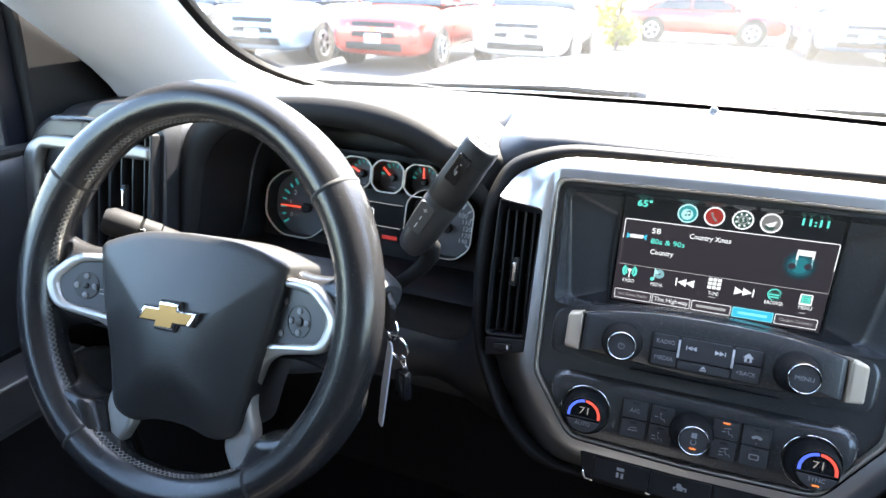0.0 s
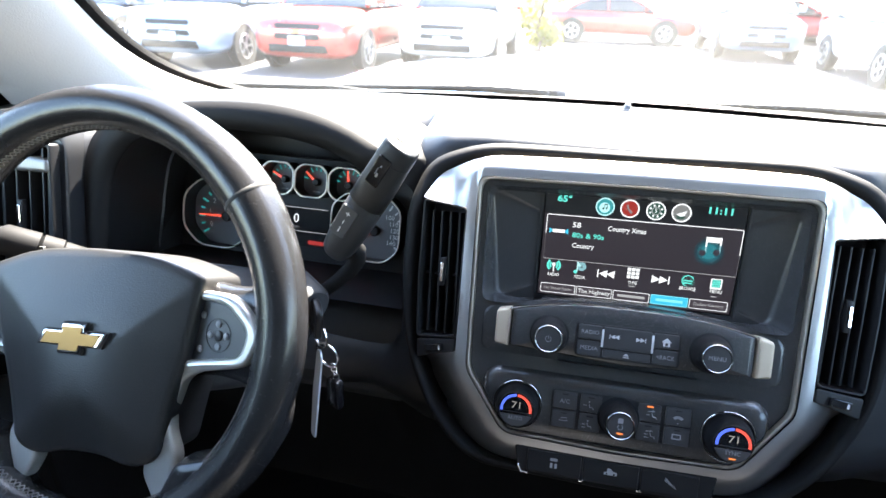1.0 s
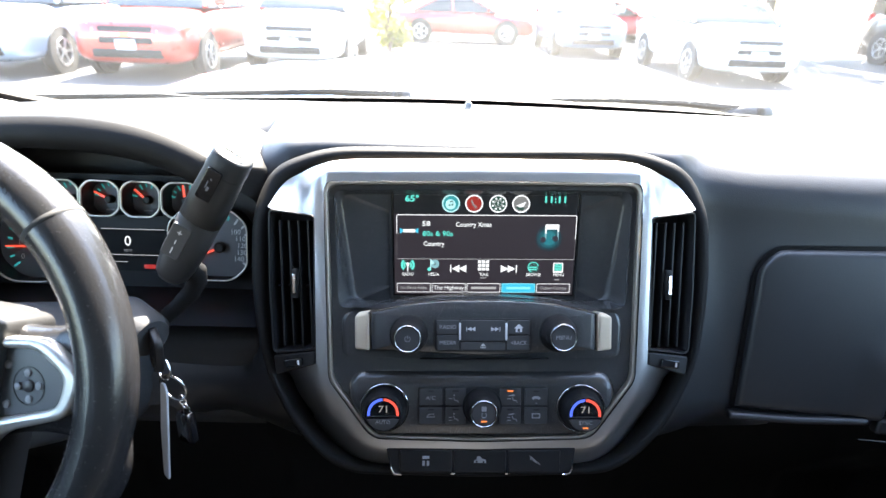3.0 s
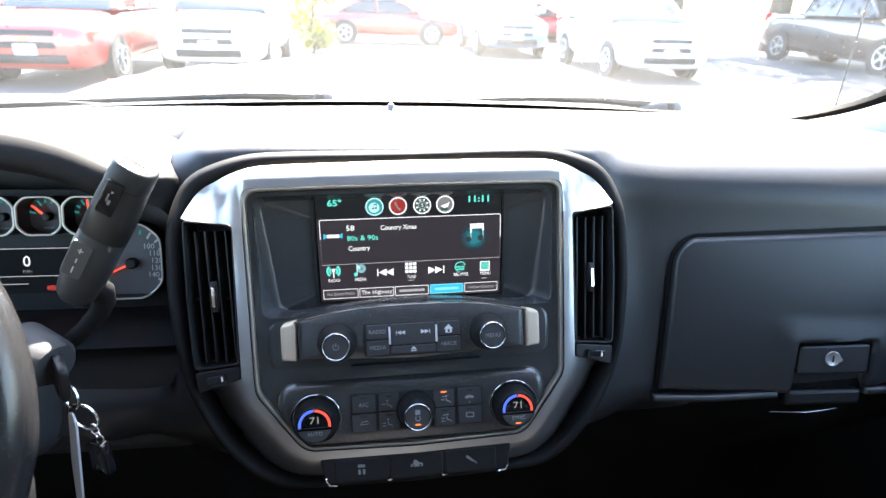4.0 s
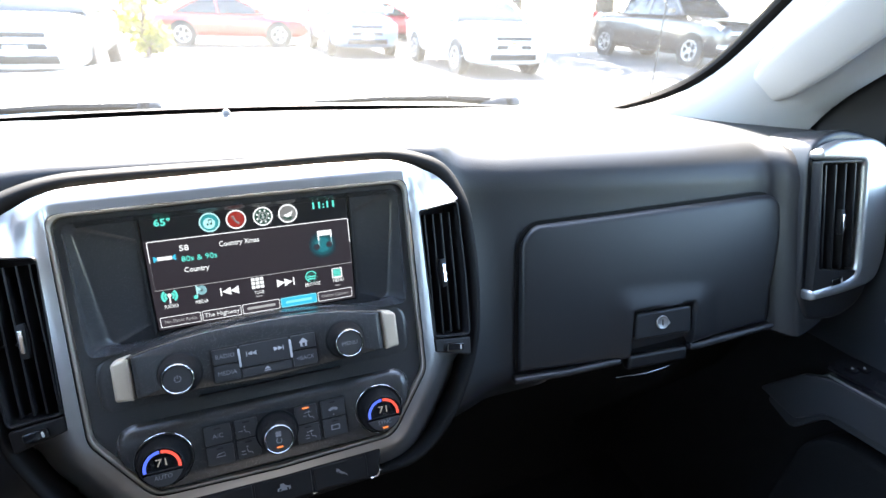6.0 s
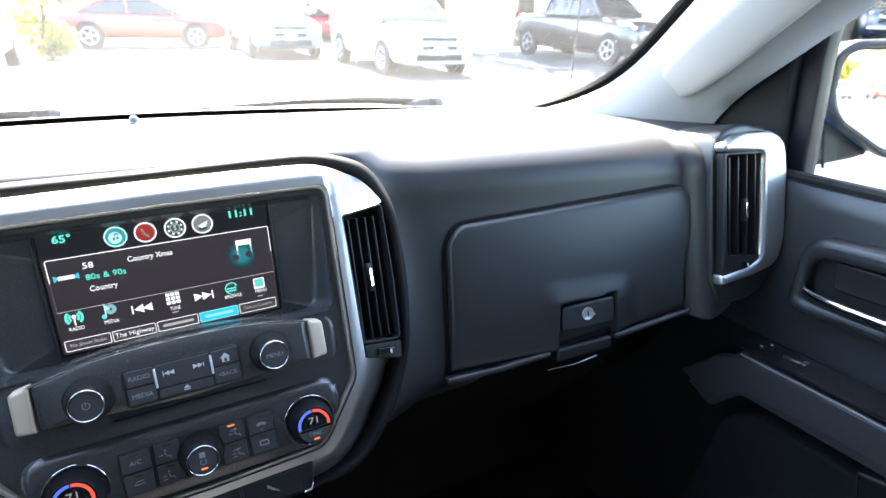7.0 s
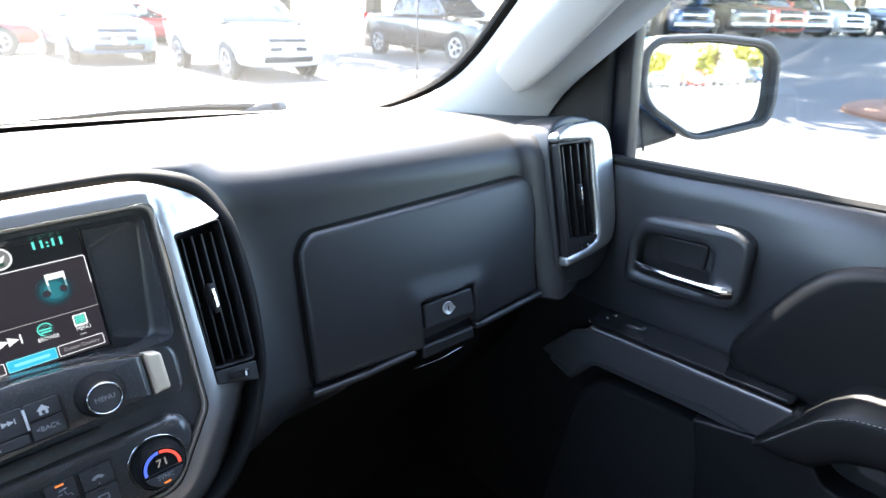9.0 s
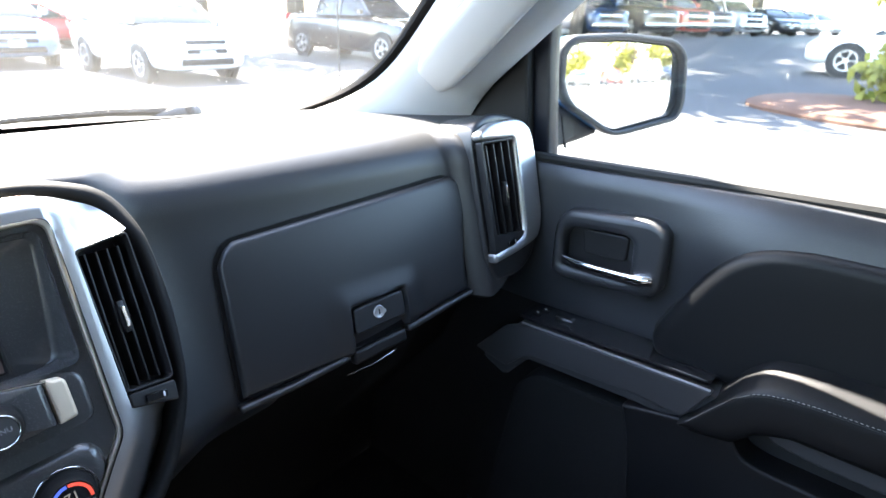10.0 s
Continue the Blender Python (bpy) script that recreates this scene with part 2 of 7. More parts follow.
M_KEYMETAL = mat("key_steel", (0.6, 0.6, 0.6), 0.25, metal=1.0)
M_WHITEINK = mat("pale_ink", (0.50, 0.50, 0.50), 0.6)
M_GREYINK = mat("grey_ink", (0.24, 0.24, 0.25), 0.6)
M_GLASS = glass("clear_glass", (0.93, 0.95, 0.94), gloss=0.4)
M_TINT = glass("tinted_glass", (0.10, 0.105, 0.10))
M_WINDSHIELD = glass("dusty_windshield", (0.95, 0.97, 0.96), 0.0075)
M_MIRROR = mat("mirror_silver", (0.86, 0.88, 0.88), 0.015, metal=1.0, stain=0.01, rough_var=0.005)
G_WHITE = glow("screen_white", (0.86, 0.93, 1.0), SCREEN * 0.75)
G_CYAN = glow("screen_cyan", (0.10, 0.75, 0.66), SCREEN * 0.75)
G_BLUE = glow("screen_blue", (0.03, 0.46, 0.70), SCREEN * 0.8)
G_DARK = glow("screen_dark", (0.14, 0.11, 0.145), SCREEN * 0.13)
G_GREYLINE = glow("screen_grey", (0.55, 0.58, 0.62), SCREEN * 0.5)
G_RED = glow("screen_red", (0.9, 0.10, 0.07), SCREEN * 0.75)
G_ORANGE = glow("lamp_orange", (1.0, 0.25, 0.06), SCREEN * 0.9)
G_DEEPBLUE = glow("dial_blue", (0.08, 0.16, 0.95), SCREEN * 0.8)
G_DIM = glow("dim_legend", (0.6, 0.65, 0.7), SCREEN * 0.14)

# ---- cab shell ----
M_PAINT = mat("blue_metallic_paint", (0.035, 0.14, 0.30), 0.28, metal=0.25, coat=1.0, stain=0.05)
M_DUST = mat("dust", (0.6, 0.6, 0.58), 0.9)
M_COWL = mat("cowl_plastic", (0.0065, 0.007, 0.006), 0.75, spec=0.2, grain=0.3, grain_scale=300)


M_SENSOR = mat("sensor_grey", (0.16, 0.16, 0.16), 0.35)


def face_y(x, z):
    """Where the front of the dash stands: proud at the centre stack, drawn back behind the glove box."""
    ax = abs(x)
    side = -0.0074 + 0.28 * (z - 1.23) - 0.15 * (min(ax, 0.655) - 0.287)
    stack = (z - 1.40) * 0.392 + 0.040
    y = stack + (side - stack) * smooth(0.205, 0.29, ax)
    y -= 0.028 * smooth(0.638, 0.662, ax if x > 0 else ax + 0.045)
    y += 1.3 * max(0.0, 1.222 - z)
    if x < 0:
        y += 0.16 * smooth(-0.600, -0.570, x) * (1 - smooth(-0.265, -0.235, x)) * smooth(1.27, 1.30, z)
    return y


def top_z(x, y):
    hump = 0.013 * (1 - smooth(0.15, 0.30, abs(x))) * (1 - smooth(0.05, 0.34, y))
    return 1.496 + hump - 0.010 * smooth(0.30, 0.46, y)


def face_bottom(x):
    """The lower edge of the dash face: it climbs towards the passenger's door."""
    return 1.232 - 0.11 * (1 - smooth(0.25, 0.34, abs(x))) + 0.030 * smooth(0.36, 0.65, x) + 0.048 * smooth(0.655, 0.79, x)


def dash_row(x):
    back = 0.45 - 0.36 * x * x
    yf = face_y(x, 1.44)
    roll = 0.055 if abs(x) > 0.24 else 0.02 + 0.035 * smooth(0.2, 0.24, abs(x))
    ys = yf + roll
    row = [(x, back + 0.03, 1.44), (x, back + 0.012, 1.475), (x, back, 1.484)]
    row += [(x, back + (ys - back) * t, top_z(x, back + (ys - back) * t)) for t in (0.08, 0.2, 0.35, 0.5, 0.65, 0.8, 0.9, 1.0)]
    zt = top_z(x, ys)
    for i in range(1, 9):
        a = math.pi / 2 * i / 8
        row.append((x, ys - roll * math.sin(a), 1.44 + (zt - 1.44) * math.cos(a)))
    zb = face_bottom(x)
    for z in (1.42, 1.40, 1.37, 1.34, 1.32, 1.31, 1.295, 1.28, 1.265, 1.25, 1.232, 1.20, 1.16, 1.122):
        z = max(z, zb + 0.002 * (z - 1.122))
        row.append((x, face_y(x, z), z))
    return row


def under_row(x):
    zb = face_bottom(x)
    y0 = face_y(x, zb)
    row = [(x, y0, zb)]
    row += [(x, y0 + 0.010, zb - 0.006), (x, y0 + 0.05, zb - 0.014), (x, y0 + 0.13, 1.19), (x, y0 + 0.2, 1.05), (x, 0.34, 0.80), (x, 0.36, 0.62)]
    return row


def build_dashboard():
    d = thing("dashboard", Matrix.Identity(4), "charcoal soft-touch truck dashboard with a sunlit top under the windshield", "dashboard")
    xs = [-0.80 + 0.00625 * i for i in range(257)]
    part("dash_pad", grid([dash_row(x) for x in xs]), M_DASH, d, sharp=70)
    # Shade under the dash is put into the colour: carpet black, not dash grey.
    part("underside", grid([under_row(x) for x in xs]), M_CARPETSHADE, d, "lower dash painted black for its deep shade", sharp=70)
    # defroster slot and the small light sensor near the glass
    for name, a, b in (("defroster_slot", -0.282, -0.02), ("defroster_slot", 0.02, 0.27)):
        rows = []
        for i in range(21):
            x = a + (b - a) * i / 20
            y = 0.338 - 0.5 * x * x
            rows.append([(x, y + 0.003, top_z(x, y) + 0.0012), (x, y - 0.003, top_z(x, y) + 0.0012)])
        part(name, grid(rows), M_SEAL, d)
    z = top_z(0, 0.366)
    part("light_sensor", lathe([(0.0085, z - 0.002), (0.0085, z + 0.002), (0.006, z + 0.003), (0.0055, z + 0.007), (0.0035, z + 0.010), (0, z + 0.011)], 20),
         M_SENSOR, d, "small grey domed light sensor", at=Matrix.Translation((-0.003, 0.366, 0)))
    # knee panel below the column
    rows = []
    for i in range(13):
        x = -0.66 + 0.035 * i
        rows.append([(x, 0.05, 1.30), (x, 0.022, 1.285), (x, 0.012, 1.24), (x, 0.008, 1.20), (x, 0.012, 1.185), (x, 0.06, 1.18), (x, 0.16, 1.10)])
    part("knee_panel", grid(rows), M_LOWER, d, sharp=70)
    rows = []
    for i in range(9):
        x = -0.36 + 0.018 * i
        rows.append([(x, 0.10, 1.312), (x, 0.045, 1.308), (x, 0.022, 1.300), (x, 0.012, 1.285), (x, 0.006, 1.25), (x, 0.015, 1.235), (x, 0.06, 1.23)])
    part("column_side_panel", grid(rows), M_LOWER, d, sharp=70)
    return d


build_dashboard()


# floor, firewall, rear of the cab and roof
part("floor", box(1.72, 2.5, 0.05, (0, -0.78, 0.595)), M_CARPETSHADE)
tagged(bpy.data.objects["floor"], "dark carpeted cab floor in deep shade", "floor", kind="structure")
tagged(part("wall_front", box(1.62, 0.04, 0.85, (0, 0.42, 1.03)), M_CARPETSHADE), "dark firewall behind the dashboard", "wall", kind="structure")


def wall_with_hole(name, frame_m, outer, holes, depth, material, label):
    return tagged(part(name, plate([outer, *holes], depth, 0.004), material, at=frame_m), label, "wall", kind="structure")


for sgn, nm in ((-1, "wall_kick_left"), (1, "wall_kick_right")):
    tagged(part(nm, box(0.06, 0.46, 0.84, (sgn * 0.835, 0.22, 1.01), 0.01), M_CARPETSHADE), "dark kick panel beside the footwell", "wall", kind="structure")
REAR_Y = -1.75
wall_with_hole("wall_rear", basis((0, REAR_Y, 0), (1, 0, 0), (0, 0, 1)), [(-0.82, 0.6), (0.82, 0.6), (0.70, 1.97), (-0.70, 1.97)],
               [rect(1.2, 0.42, 0.05, 0, 1.68)], 0.06, M_REAR, "grey rear cab wall with a wide window opening")
for sgn in (-1, 1):
    m = basis((sgn * 0.86, 0, 0), (0, -1, 0), (0, 0, 1)) if sgn > 0 else basis((sgn * 0.80, 0, 0), (0, -1, 0), (0, 0, 1))
    wall_with_hole("wall_right" if sgn > 0 else "wall_left", m, [(0.98, 0.6), (1.78, 0.6), (1.78, 1.95), (0.94, 1.95)],
                   [rounded([(1.12, 1.47), (1.68, 1.47), (1.64, 1.86), (1.10, 1.86)], 0.04)], 0.06, M_REAR,
                   "grey rear side of the cab with a window opening")
# Panes out of view, added and darkened to hold back light from the rear.
for nm, m, o in (("window_2", basis((0, REAR_Y + 0.03, 0), (1, 0, 0), (0, 0, 1)), rect(1.24, 0.46, 0.05, 0, 1.68)),
                 ("window_3", basis((0.83, 0, 0), (0, -1, 0), (0, 0, 1)), rounded([(1.10, 1.45), (1.70, 1.45), (1.66, 1.88), (1.08, 1.88)], 0.04)),
                 ("window_4", basis((-0.83, 0, 0), (0, -1, 0), (0, 0, 1)), rounded([(1.10, 1.45), (1.70, 1.45), (1.66, 1.88), (1.08, 1.88)], 0.04))):
    tagged(part(nm, plate([o], 0.003, 0.0), M_TINT, at=m), "unseen rear cab window, tinted to cut light from behind", "window", kind="structure")
rows = []
for i in range(15):
    x = -0.80 + 0.1143 * i
    drop = 0.05 * (abs(x) / 0.8) ** 3
    rows.append([(x, -0.20 - 0.05 * x * x, 1.945 - drop), (x, -0.26, 1.958 - drop), (x, -0.8, 1.975 - drop), (x, -1.4, 1.972 - drop), (x, -1.80, 1.95 - drop)])
roof = grid(rows)
tagged(part("ceiling", roof, M_LINER), "pale grey fabric headliner", "ceiling", kind="structure")
rows = [[(p[0] * 1.03, p[1] + (0.03 if j == 0 else 0), p[2] + 0.05) for j, p in enumerate(r)] for r in rows]
tagged(part("roof", grid(rows), M_PAINT), "blue painted cab roof", "roof", kind="structure")

# front seats, dark leather, behind and beside the camera's place
def seat(x, slide=0.0):
    st = thing("front_seat", Matrix.Translation((x, slide, 0)), "dark leather bucket seat", "seat", "front seats")
    cush = rounded([(-0.25, -1.12), (0.25, -1.12), (0.255, -0.66), (0.22, -0.60), (-0.22, -0.60), (-0.255, -0.66)], 0.06, 5)
    part("cushion", pillow(cush, [(0.88, 0.92), (0.90, 1.0), (1.00, 1.0), (1.03, 0.96), (1.045, 0.86), (1.035, 0.5)]), M_SEATHIDE, st, sharp=80)
    part("base", box(0.42, 0.46, 0.26, (0, -0.88, 0.75), 0.02), M_CARPETSHADE, st)
    back = rounded([(-0.24, 0.0), (0.24, 0.0), (0.26, 0.30), (0.22, 0.60), (0.14, 0.64), (-0.14, 0.64), (-0.22, 0.60), (-0.26, 0.30)], 0.06, 5)
    part("backrest", pillow(back, [(-0.07, 0.93), (-0.05, 1.0), (0.03, 1.0), (0.06, 0.95), (0.075, 0.82), (0.06, 0.5)]), M_SEATHIDE, st, sharp=80, at=basis((0, -1.15, 0.98), (-1, 0, 0), (0, -0.30, 1)))
    part("headrest", pillow(rect(0.26, 0.19, 0.07), [(-0.05, 0.9), (-0.03, 1.0), (0.03, 1.0), (0.05, 0.85)]), M_SEATHIDE, st, sharp=80, at=basis((0, -1.36, 1.73), (-1, 0, 0), (0, -0.2, 1)))
    return st


# Only a passenger cushion edge shows; the rest is added to block footwell light.
seat(-0.42)
seat(0.45, 0.26)
# Unseen console, added to keep rear light out of the footwell.
con = thing("center_console", Matrix.Identity(4), "dark padded centre console between the seats, unseen, added to block light", "console")
part("console_body", box(0.26, 0.62, 0.34, (0, -0.93, 0.80), 0.03), M_LOWER, con)
part("console_lid", pillow(rect(0.25, 0.40, 0.05, 0, -1.03), [(0.965, 0.97), (0.97, 1.0), (1.01, 1.0), (1.03, 0.93), (1.035, 0.6)]), M_SEATHIDE, con, sharp=80)

# windshield, its black border and the pillars
BASE = [(-0.74 + 0.037 * i) for i in range(41)]


def glass_base(x):
    return Vector((x, 0.475 - 0.36 * x * x, 1.478))


def glass_top(x):
    return Vector((x * 0.90, -0.205 - 0.06 * x * x, 1.948 - 0.03 * x * x))


def glass_point(x, t):
    p = glass_base(x).lerp(glass_top(x), t)
    bow = 0.03 * math.sin(math.pi * t)
    return p + Vector((0, bow * 0.6, bow * 0.8))


def edge_x(k):
    """The glass's seen side edge, which sweeps inwards at the foot."""
    return 0.722 - 0.17 * (1 - min(max(k, 0), 1)) ** 13


ws = thing("window_1", Matrix.Identity(4), "raked windshield with a thin black border and dust specks", "windshield", kind="structure")
pane = part("pane", grid([[glass_point(x, t / 12) for t in range(13)] for x in BASE]), M_WINDSHIELD, ws)
pane.visible_shadow = False
frit = [[glass_point(x, -0.01) + Vector((0, -0.003, 0.0)), glass_point(x, 0.022) + Vector((0, -0.004, 0.0)),
         glass_point(x, 0.022) + Vector((0, 0.004, 0.001)), glass_point(x, -0.04) + Vector((0, 0.006, 0))] for x in BASE]
part("border", grid(frit), M_FRIT, ws, "black lower glass border")
for sgn in (-1, 1):
    rows = []
    for t in range(41):
        k = (t / 40) ** 1.6
        e = edge_x(k)
        rows.append([glass_point(sgn * (e + 0.022), k) + Vector((0, -0.008, -0.004)), glass_point(sgn * (e + 0.007), k) + Vector((0, -0.006, -0.002)),
                     glass_point(sgn * (e + 0.007), k) + Vector((0, 0.003, 0.002)), glass_point(sgn * (e + 0.05), k) + Vector((0, 0.008, 0.004))])
    part("border", grid(rows, closed=True), M_FRIT, ws, "black side glass border")


rnd_dust = random.Random(5)
specks = bmesh.new()
for i in range(420):
    k = rnd_dust.random()
    x, t = (rnd_dust.uniform(0.25, 0.70) if k < 0.6 else rnd_dust.uniform(-0.7, 0.7)), rnd_dust.uniform(0.03, 0.6)
    p, s = glass_point(x, t) + Vector((0, 0.002, 0.003)), rnd_dust.uniform(0.0003, 0.0011) * (1.6 if k > 0.95 else 1)
    a = rnd_dust.uniform(0, 6.28)
    specks.faces.new([specks.verts.new(p + Vector((s * math.cos(a + q), -0.6 * s * math.sin(a + q), 0.8 * s * math.sin(a + q)))) for q in (0, 1.3, 2.6, 3.7, 5.1)])
tagged(part("dust_specks", specks, M_DUST, ws, "pale dust specks on the glass"), kind="stuff")


def pillar(sgn):
    p = thing("pillar_trim", Matrix.Identity(4), "pale grey moulded windshield pillar trim lit by the sun", "pillar trim")
    a0, a1 = Vector((0.735, 0.325, 1.478)), Vector((0.672, -0.24, 1.945))
    b0, b1 = Vector((0.80, 0.135, 1.470)), Vector((0.735, -0.44, 1.93))
    rows = []
    for i in range(33):
        t = -0.04 + 1.06 * (i / 32) ** 1.5
        b = b0.lerp(b1, t)
        a = glass_point(edge_x(t) + 0.010, max(t, -0.02)) + Vector((0, -0.016, -0.006))
        flare = 0.05 * max(0, 1 - max(t, 0) / 0.2) ** 2
        ring_ = []
        for j in range(9):
            s = j / 8
            q = a.lerp(b, s)
            swell = 0.022 * math.sin(math.pi * min(s * 1.05, 1)) ** 0.7
            q += Vector((-swell, -swell * 0.55 - flare * s * 0.3, 0.1 * swell - flare * s))
            ring_.append((sgn * q.x, q.y, q.z))
        ring_ += [(sgn * (b.x + 0.03), b.y + 0.01, b.z + 0.005), (sgn * (a.x + 0.045), a.y - 0.01, a.z - 0.01)]
        rows.append(ring_)
    part("trim", capped(rows), M_PILLARTRIM, p, sharp=60)
    if sgn > 0:
        # assist handle moulded along the pillar
        ctr = [a0.lerp(a1, t).lerp(b0.lerp(b1, t), 0.50) + Vector((-0.020, -0.014, 0.0)) for t in (0.17, 0.21, 0.28, 0.45, 0.7, 0.9, 1.0)]
        out = [0.0, 0.018, 0.026, 0.028, 0.028, 0.026, 0.01]
        pts = [c + Vector((-o * 0.85, -o * 0.5, 0)) for c, o in zip(ctr, out)]
        along = (a1 - a0).normalized()
        wide = ((b0 - a0) - along * (b0 - a0).dot(along)).normalized()
        nrm = along.cross(wide).normalized()
        rows = []
        for q, w in zip(pts, (0.026, 0.034, 0.036, 0.034, 0.031, 0.028, 0.026)):
            rows.append([q + wide * w * math.copysign(abs(math.cos(2 * math.pi * j / 16)) ** 0.5, math.cos(2 * math.pi * j / 16))
                         + nrm * 0.013 * math.copysign(abs(math.sin(2 * math.pi * j / 16)) ** 0.6, math.sin(2 * math.pi * j / 16)) for j in range(16)])
        part("assist_handle", capped(rows), M_PILLARTRIM, p, "pale grey assist handle", sharp=60)
    return p


pillar(1)
pillar(-1)


# ---- doors ----
def door(sgn):
    right = sgn > 0
    name = "door_1" if right else "door_2"
    dr = thing(name, basis((0.80 if right else -0.820, 0, 0), (0, -1, 0), (0, 0, 1)),
               "charcoal passenger door with armrest, chrome latch lever and grey trim" if right else "dark driver's door beside the steering wheel",
               "door", kind="structure")

    def flip(me):
        if not right:
            if isinstance(me, bmesh.types.BMesh):
                bmesh.ops.scale(me, vec=(1, 1, -1), verts=me.verts)
            else:
                me.transform(Matrix.Diagonal((1, 1, -1, 1)))
                me.flip_normals()
        return me

    body = rounded([(-0.06, 0.66), (0.98, 0.66), (0.98, 1.447), (0.5, 1.452), (0.06, 1.438), (-0.03, 1.43)], 0.02)
    part("door_shell", flip(plate([body], 0.07, 0.006, z=-0.075)), M_PAINT, dr, "painted outer door skin")
    # upper panel: leans in towards the sill and rolls over its top edge
    rows = []
    for i in range(41):
        s = -0.05 + 1.03 * i / 40
        rise = 0.014 * smooth(0.05, 0.45, s)
        bulge = 0.030 * smooth(0.22, 0.42, s)
        row = [(s, 1.437 + rise, -0.012), (s, 1.444 + rise, -0.004), (s, 1.440 + rise, 0.004 + bulge * 0.25)]
        for j in range(1, 9):
            t = j / 8
            row.append((s, 1.440 + rise - 0.21 * t, 0.004 + bulge * (0.25 + 0.75 * math.sin(math.pi * 0.5 * min(t * 2.2, 1))) * (1 - 0.75 * smooth(0.35, 0.8, t))
                        + 0.004 * math.sin(math.pi * t)))
        row.append((s, 1.20, 0.002))
        rows.append(row)
    part("upper_panel", flip(grid(rows)), M_DOORPAD, dr, sharp=70)
    # Lower door skin takes the footwell's shade as its colour.
    part("lower_panel", flip(grid([[(-0.05 + 1.03 * i / 10, z, 0.001) for z in (1.20, 1.0, 0.68)] for i in range(11)])), M_CARPETSHADE, dr)
    # belt seal along the glass
    part("belt_seal", flip(tube([(0.040, 1.447, -0.006), (0.2, 1.4525, -0.006), (0.5, 1.4625, -0.006), (0.98, 1.4625, -0.006)], 0.0075, 8)), M_SEAL, dr)
    # sail panel ahead of the glass
    sail = rounded([(-0.20, 1.475), (0.036, 1.435), (0.028, 1.52), (0.020, 1.60), (0.026, 1.70), (-0.02, 1.70), (-0.17, 1.50)], 0.01)
    part("sail_panel", flip(plate([sail], 0.03, 0.006, z=-0.03)), M_BROW, dr)
    part("window_frame", flip(plate([rounded([(0.030, 1.44), (0.064, 1.44), (0.057, 1.51), (0.048, 1.60), (0.047, 1.65), (0.058, 1.72), (0.12, 1.83), (0.28, 1.90), (0.98, 1.92), (0.98, 1.95), (0.25, 1.94),
                                              (0.07, 1.83), (0.03, 1.74), (0.018, 1.66), (0.018, 1.60)], 0.01)], 0.03, 0.004, z=-0.048)), M_RUN, dr)
    part("rear_frame", flip(plate([rect(0.05, 0.5, 0.005, 0.96, 1.69)], 0.03, 0.004, z=-0.045)), M_BLACK, dr)
    pn = part("window_pane", flip(plate([rounded([(0.05, 1.44), (0.96, 1.44), (0.96, 1.93), (0.27, 1.93), (0.09, 1.82), (0.040, 1.66), (0.043, 1.60)], 0.02)], 0.002, 0.0, z=-0.030)),
              M_GLASS, dr, "clear side window pane")
    pn.visible_shadow = False
    # armrest shelf with the switches
    part("armrest_body", flip(plate([rounded([(0.02, 1.10), (0.06, 1.16), (0.10, 1.192), (0.43, 1.203), (0.43, 1.13), (0.30, 1.14), (0.11, 1.13), (0.07, 1.08)], 0.01)],
                                    0.070, 0.006)), M_LOWER, dr)
    trim = rounded([(0.012, 1.118), (0.066, 1.178), (0.105, 1.197, 0.02), (0.392, 1.211), (0.362, 1.157), (0.29, 1.159), (0.115, 1.146, 0.02), (0.076, 1.106)], 0.006)
    part("trim_strip", flip(plate([trim], 0.012, 0.002, z=0.066)), M_TRIMGREY, dr, "satin grey trim strip along the armrest")
    part("trim_edge", flip(tube([(0.10, 1.199, 0.077), (0.24, 1.206, 0.077), (0.388, 1.212, 0.077)], 0.0016, 6)), M_SILVER, dr)
    if not right:
        return dr
    # switch panel
    part("switch_panel", plate([rounded([(0.0, -0.066), (0.30, -0.066), (0.30, -0.006), (0.0, -0.006)], 0.01)], 0.006, 0.002), M_GLOSSBLACK, dr,
         at=Matrix.Translation((0.085, 1.198, 0)) @ Matrix.Rotation(radians(2.6), 4, "Z") @ Matrix.Rotation(radians(-90), 4, "X"))
    for i, (s, y) in enumerate(((0.108, 0.045), (0.113, 0.028))):
        part("lock_button", box(0.014, 0.004, 0.012, (s, 1.2060, y), 0.0015), M_GLOSSBLACK, dr)
        part("switch_mark", box(0.003, 0.001, 0.002, (s, 1.2085, y)), M_WHITEINK, dr)
    sw = part("window_switch", tube([(0.140, 1.2075, 0.040), (0.150, 1.2085, 0.040), (0.160, 1.2090, 0.040), (0.168, 1.2120, 0.040)], [0.005, 0.0055, 0.005, 0.003], 10), M_GLOSSBLACK, dr)
    part("switch_tip", box(0.006, 0.0015, 0.012, (0.168, 1.2145, 0.040), 0.0005), M_CHROME, sw)
    # latch handle: bezel with a deep cup and a chrome lever
    outer = rounded([(0.112, 1.272, 0.02), (0.27, 1.284, 0.03), (0.288, 1.30, 0.02), (0.287, 1.388, 0.02), (0.262, 1.400, 0.02), (0.13, 1.387, 0.02), (0.113, 1.36, 0.02)], 0.02)
    inner = rounded([(0.132, 1.296, 0.008), (0.24, 1.304, 0.008), (0.238, 1.362, 0.012), (0.225, 1.368, 0.01), (0.142, 1.360, 0.012), (0.130, 1.345, 0.01)], 0.01)
    part("latch_bezel", plate([outer, inner], 0.032, 0.011, z=0.001, res=4), M_DOORPAD, dr, "charcoal latch surround")
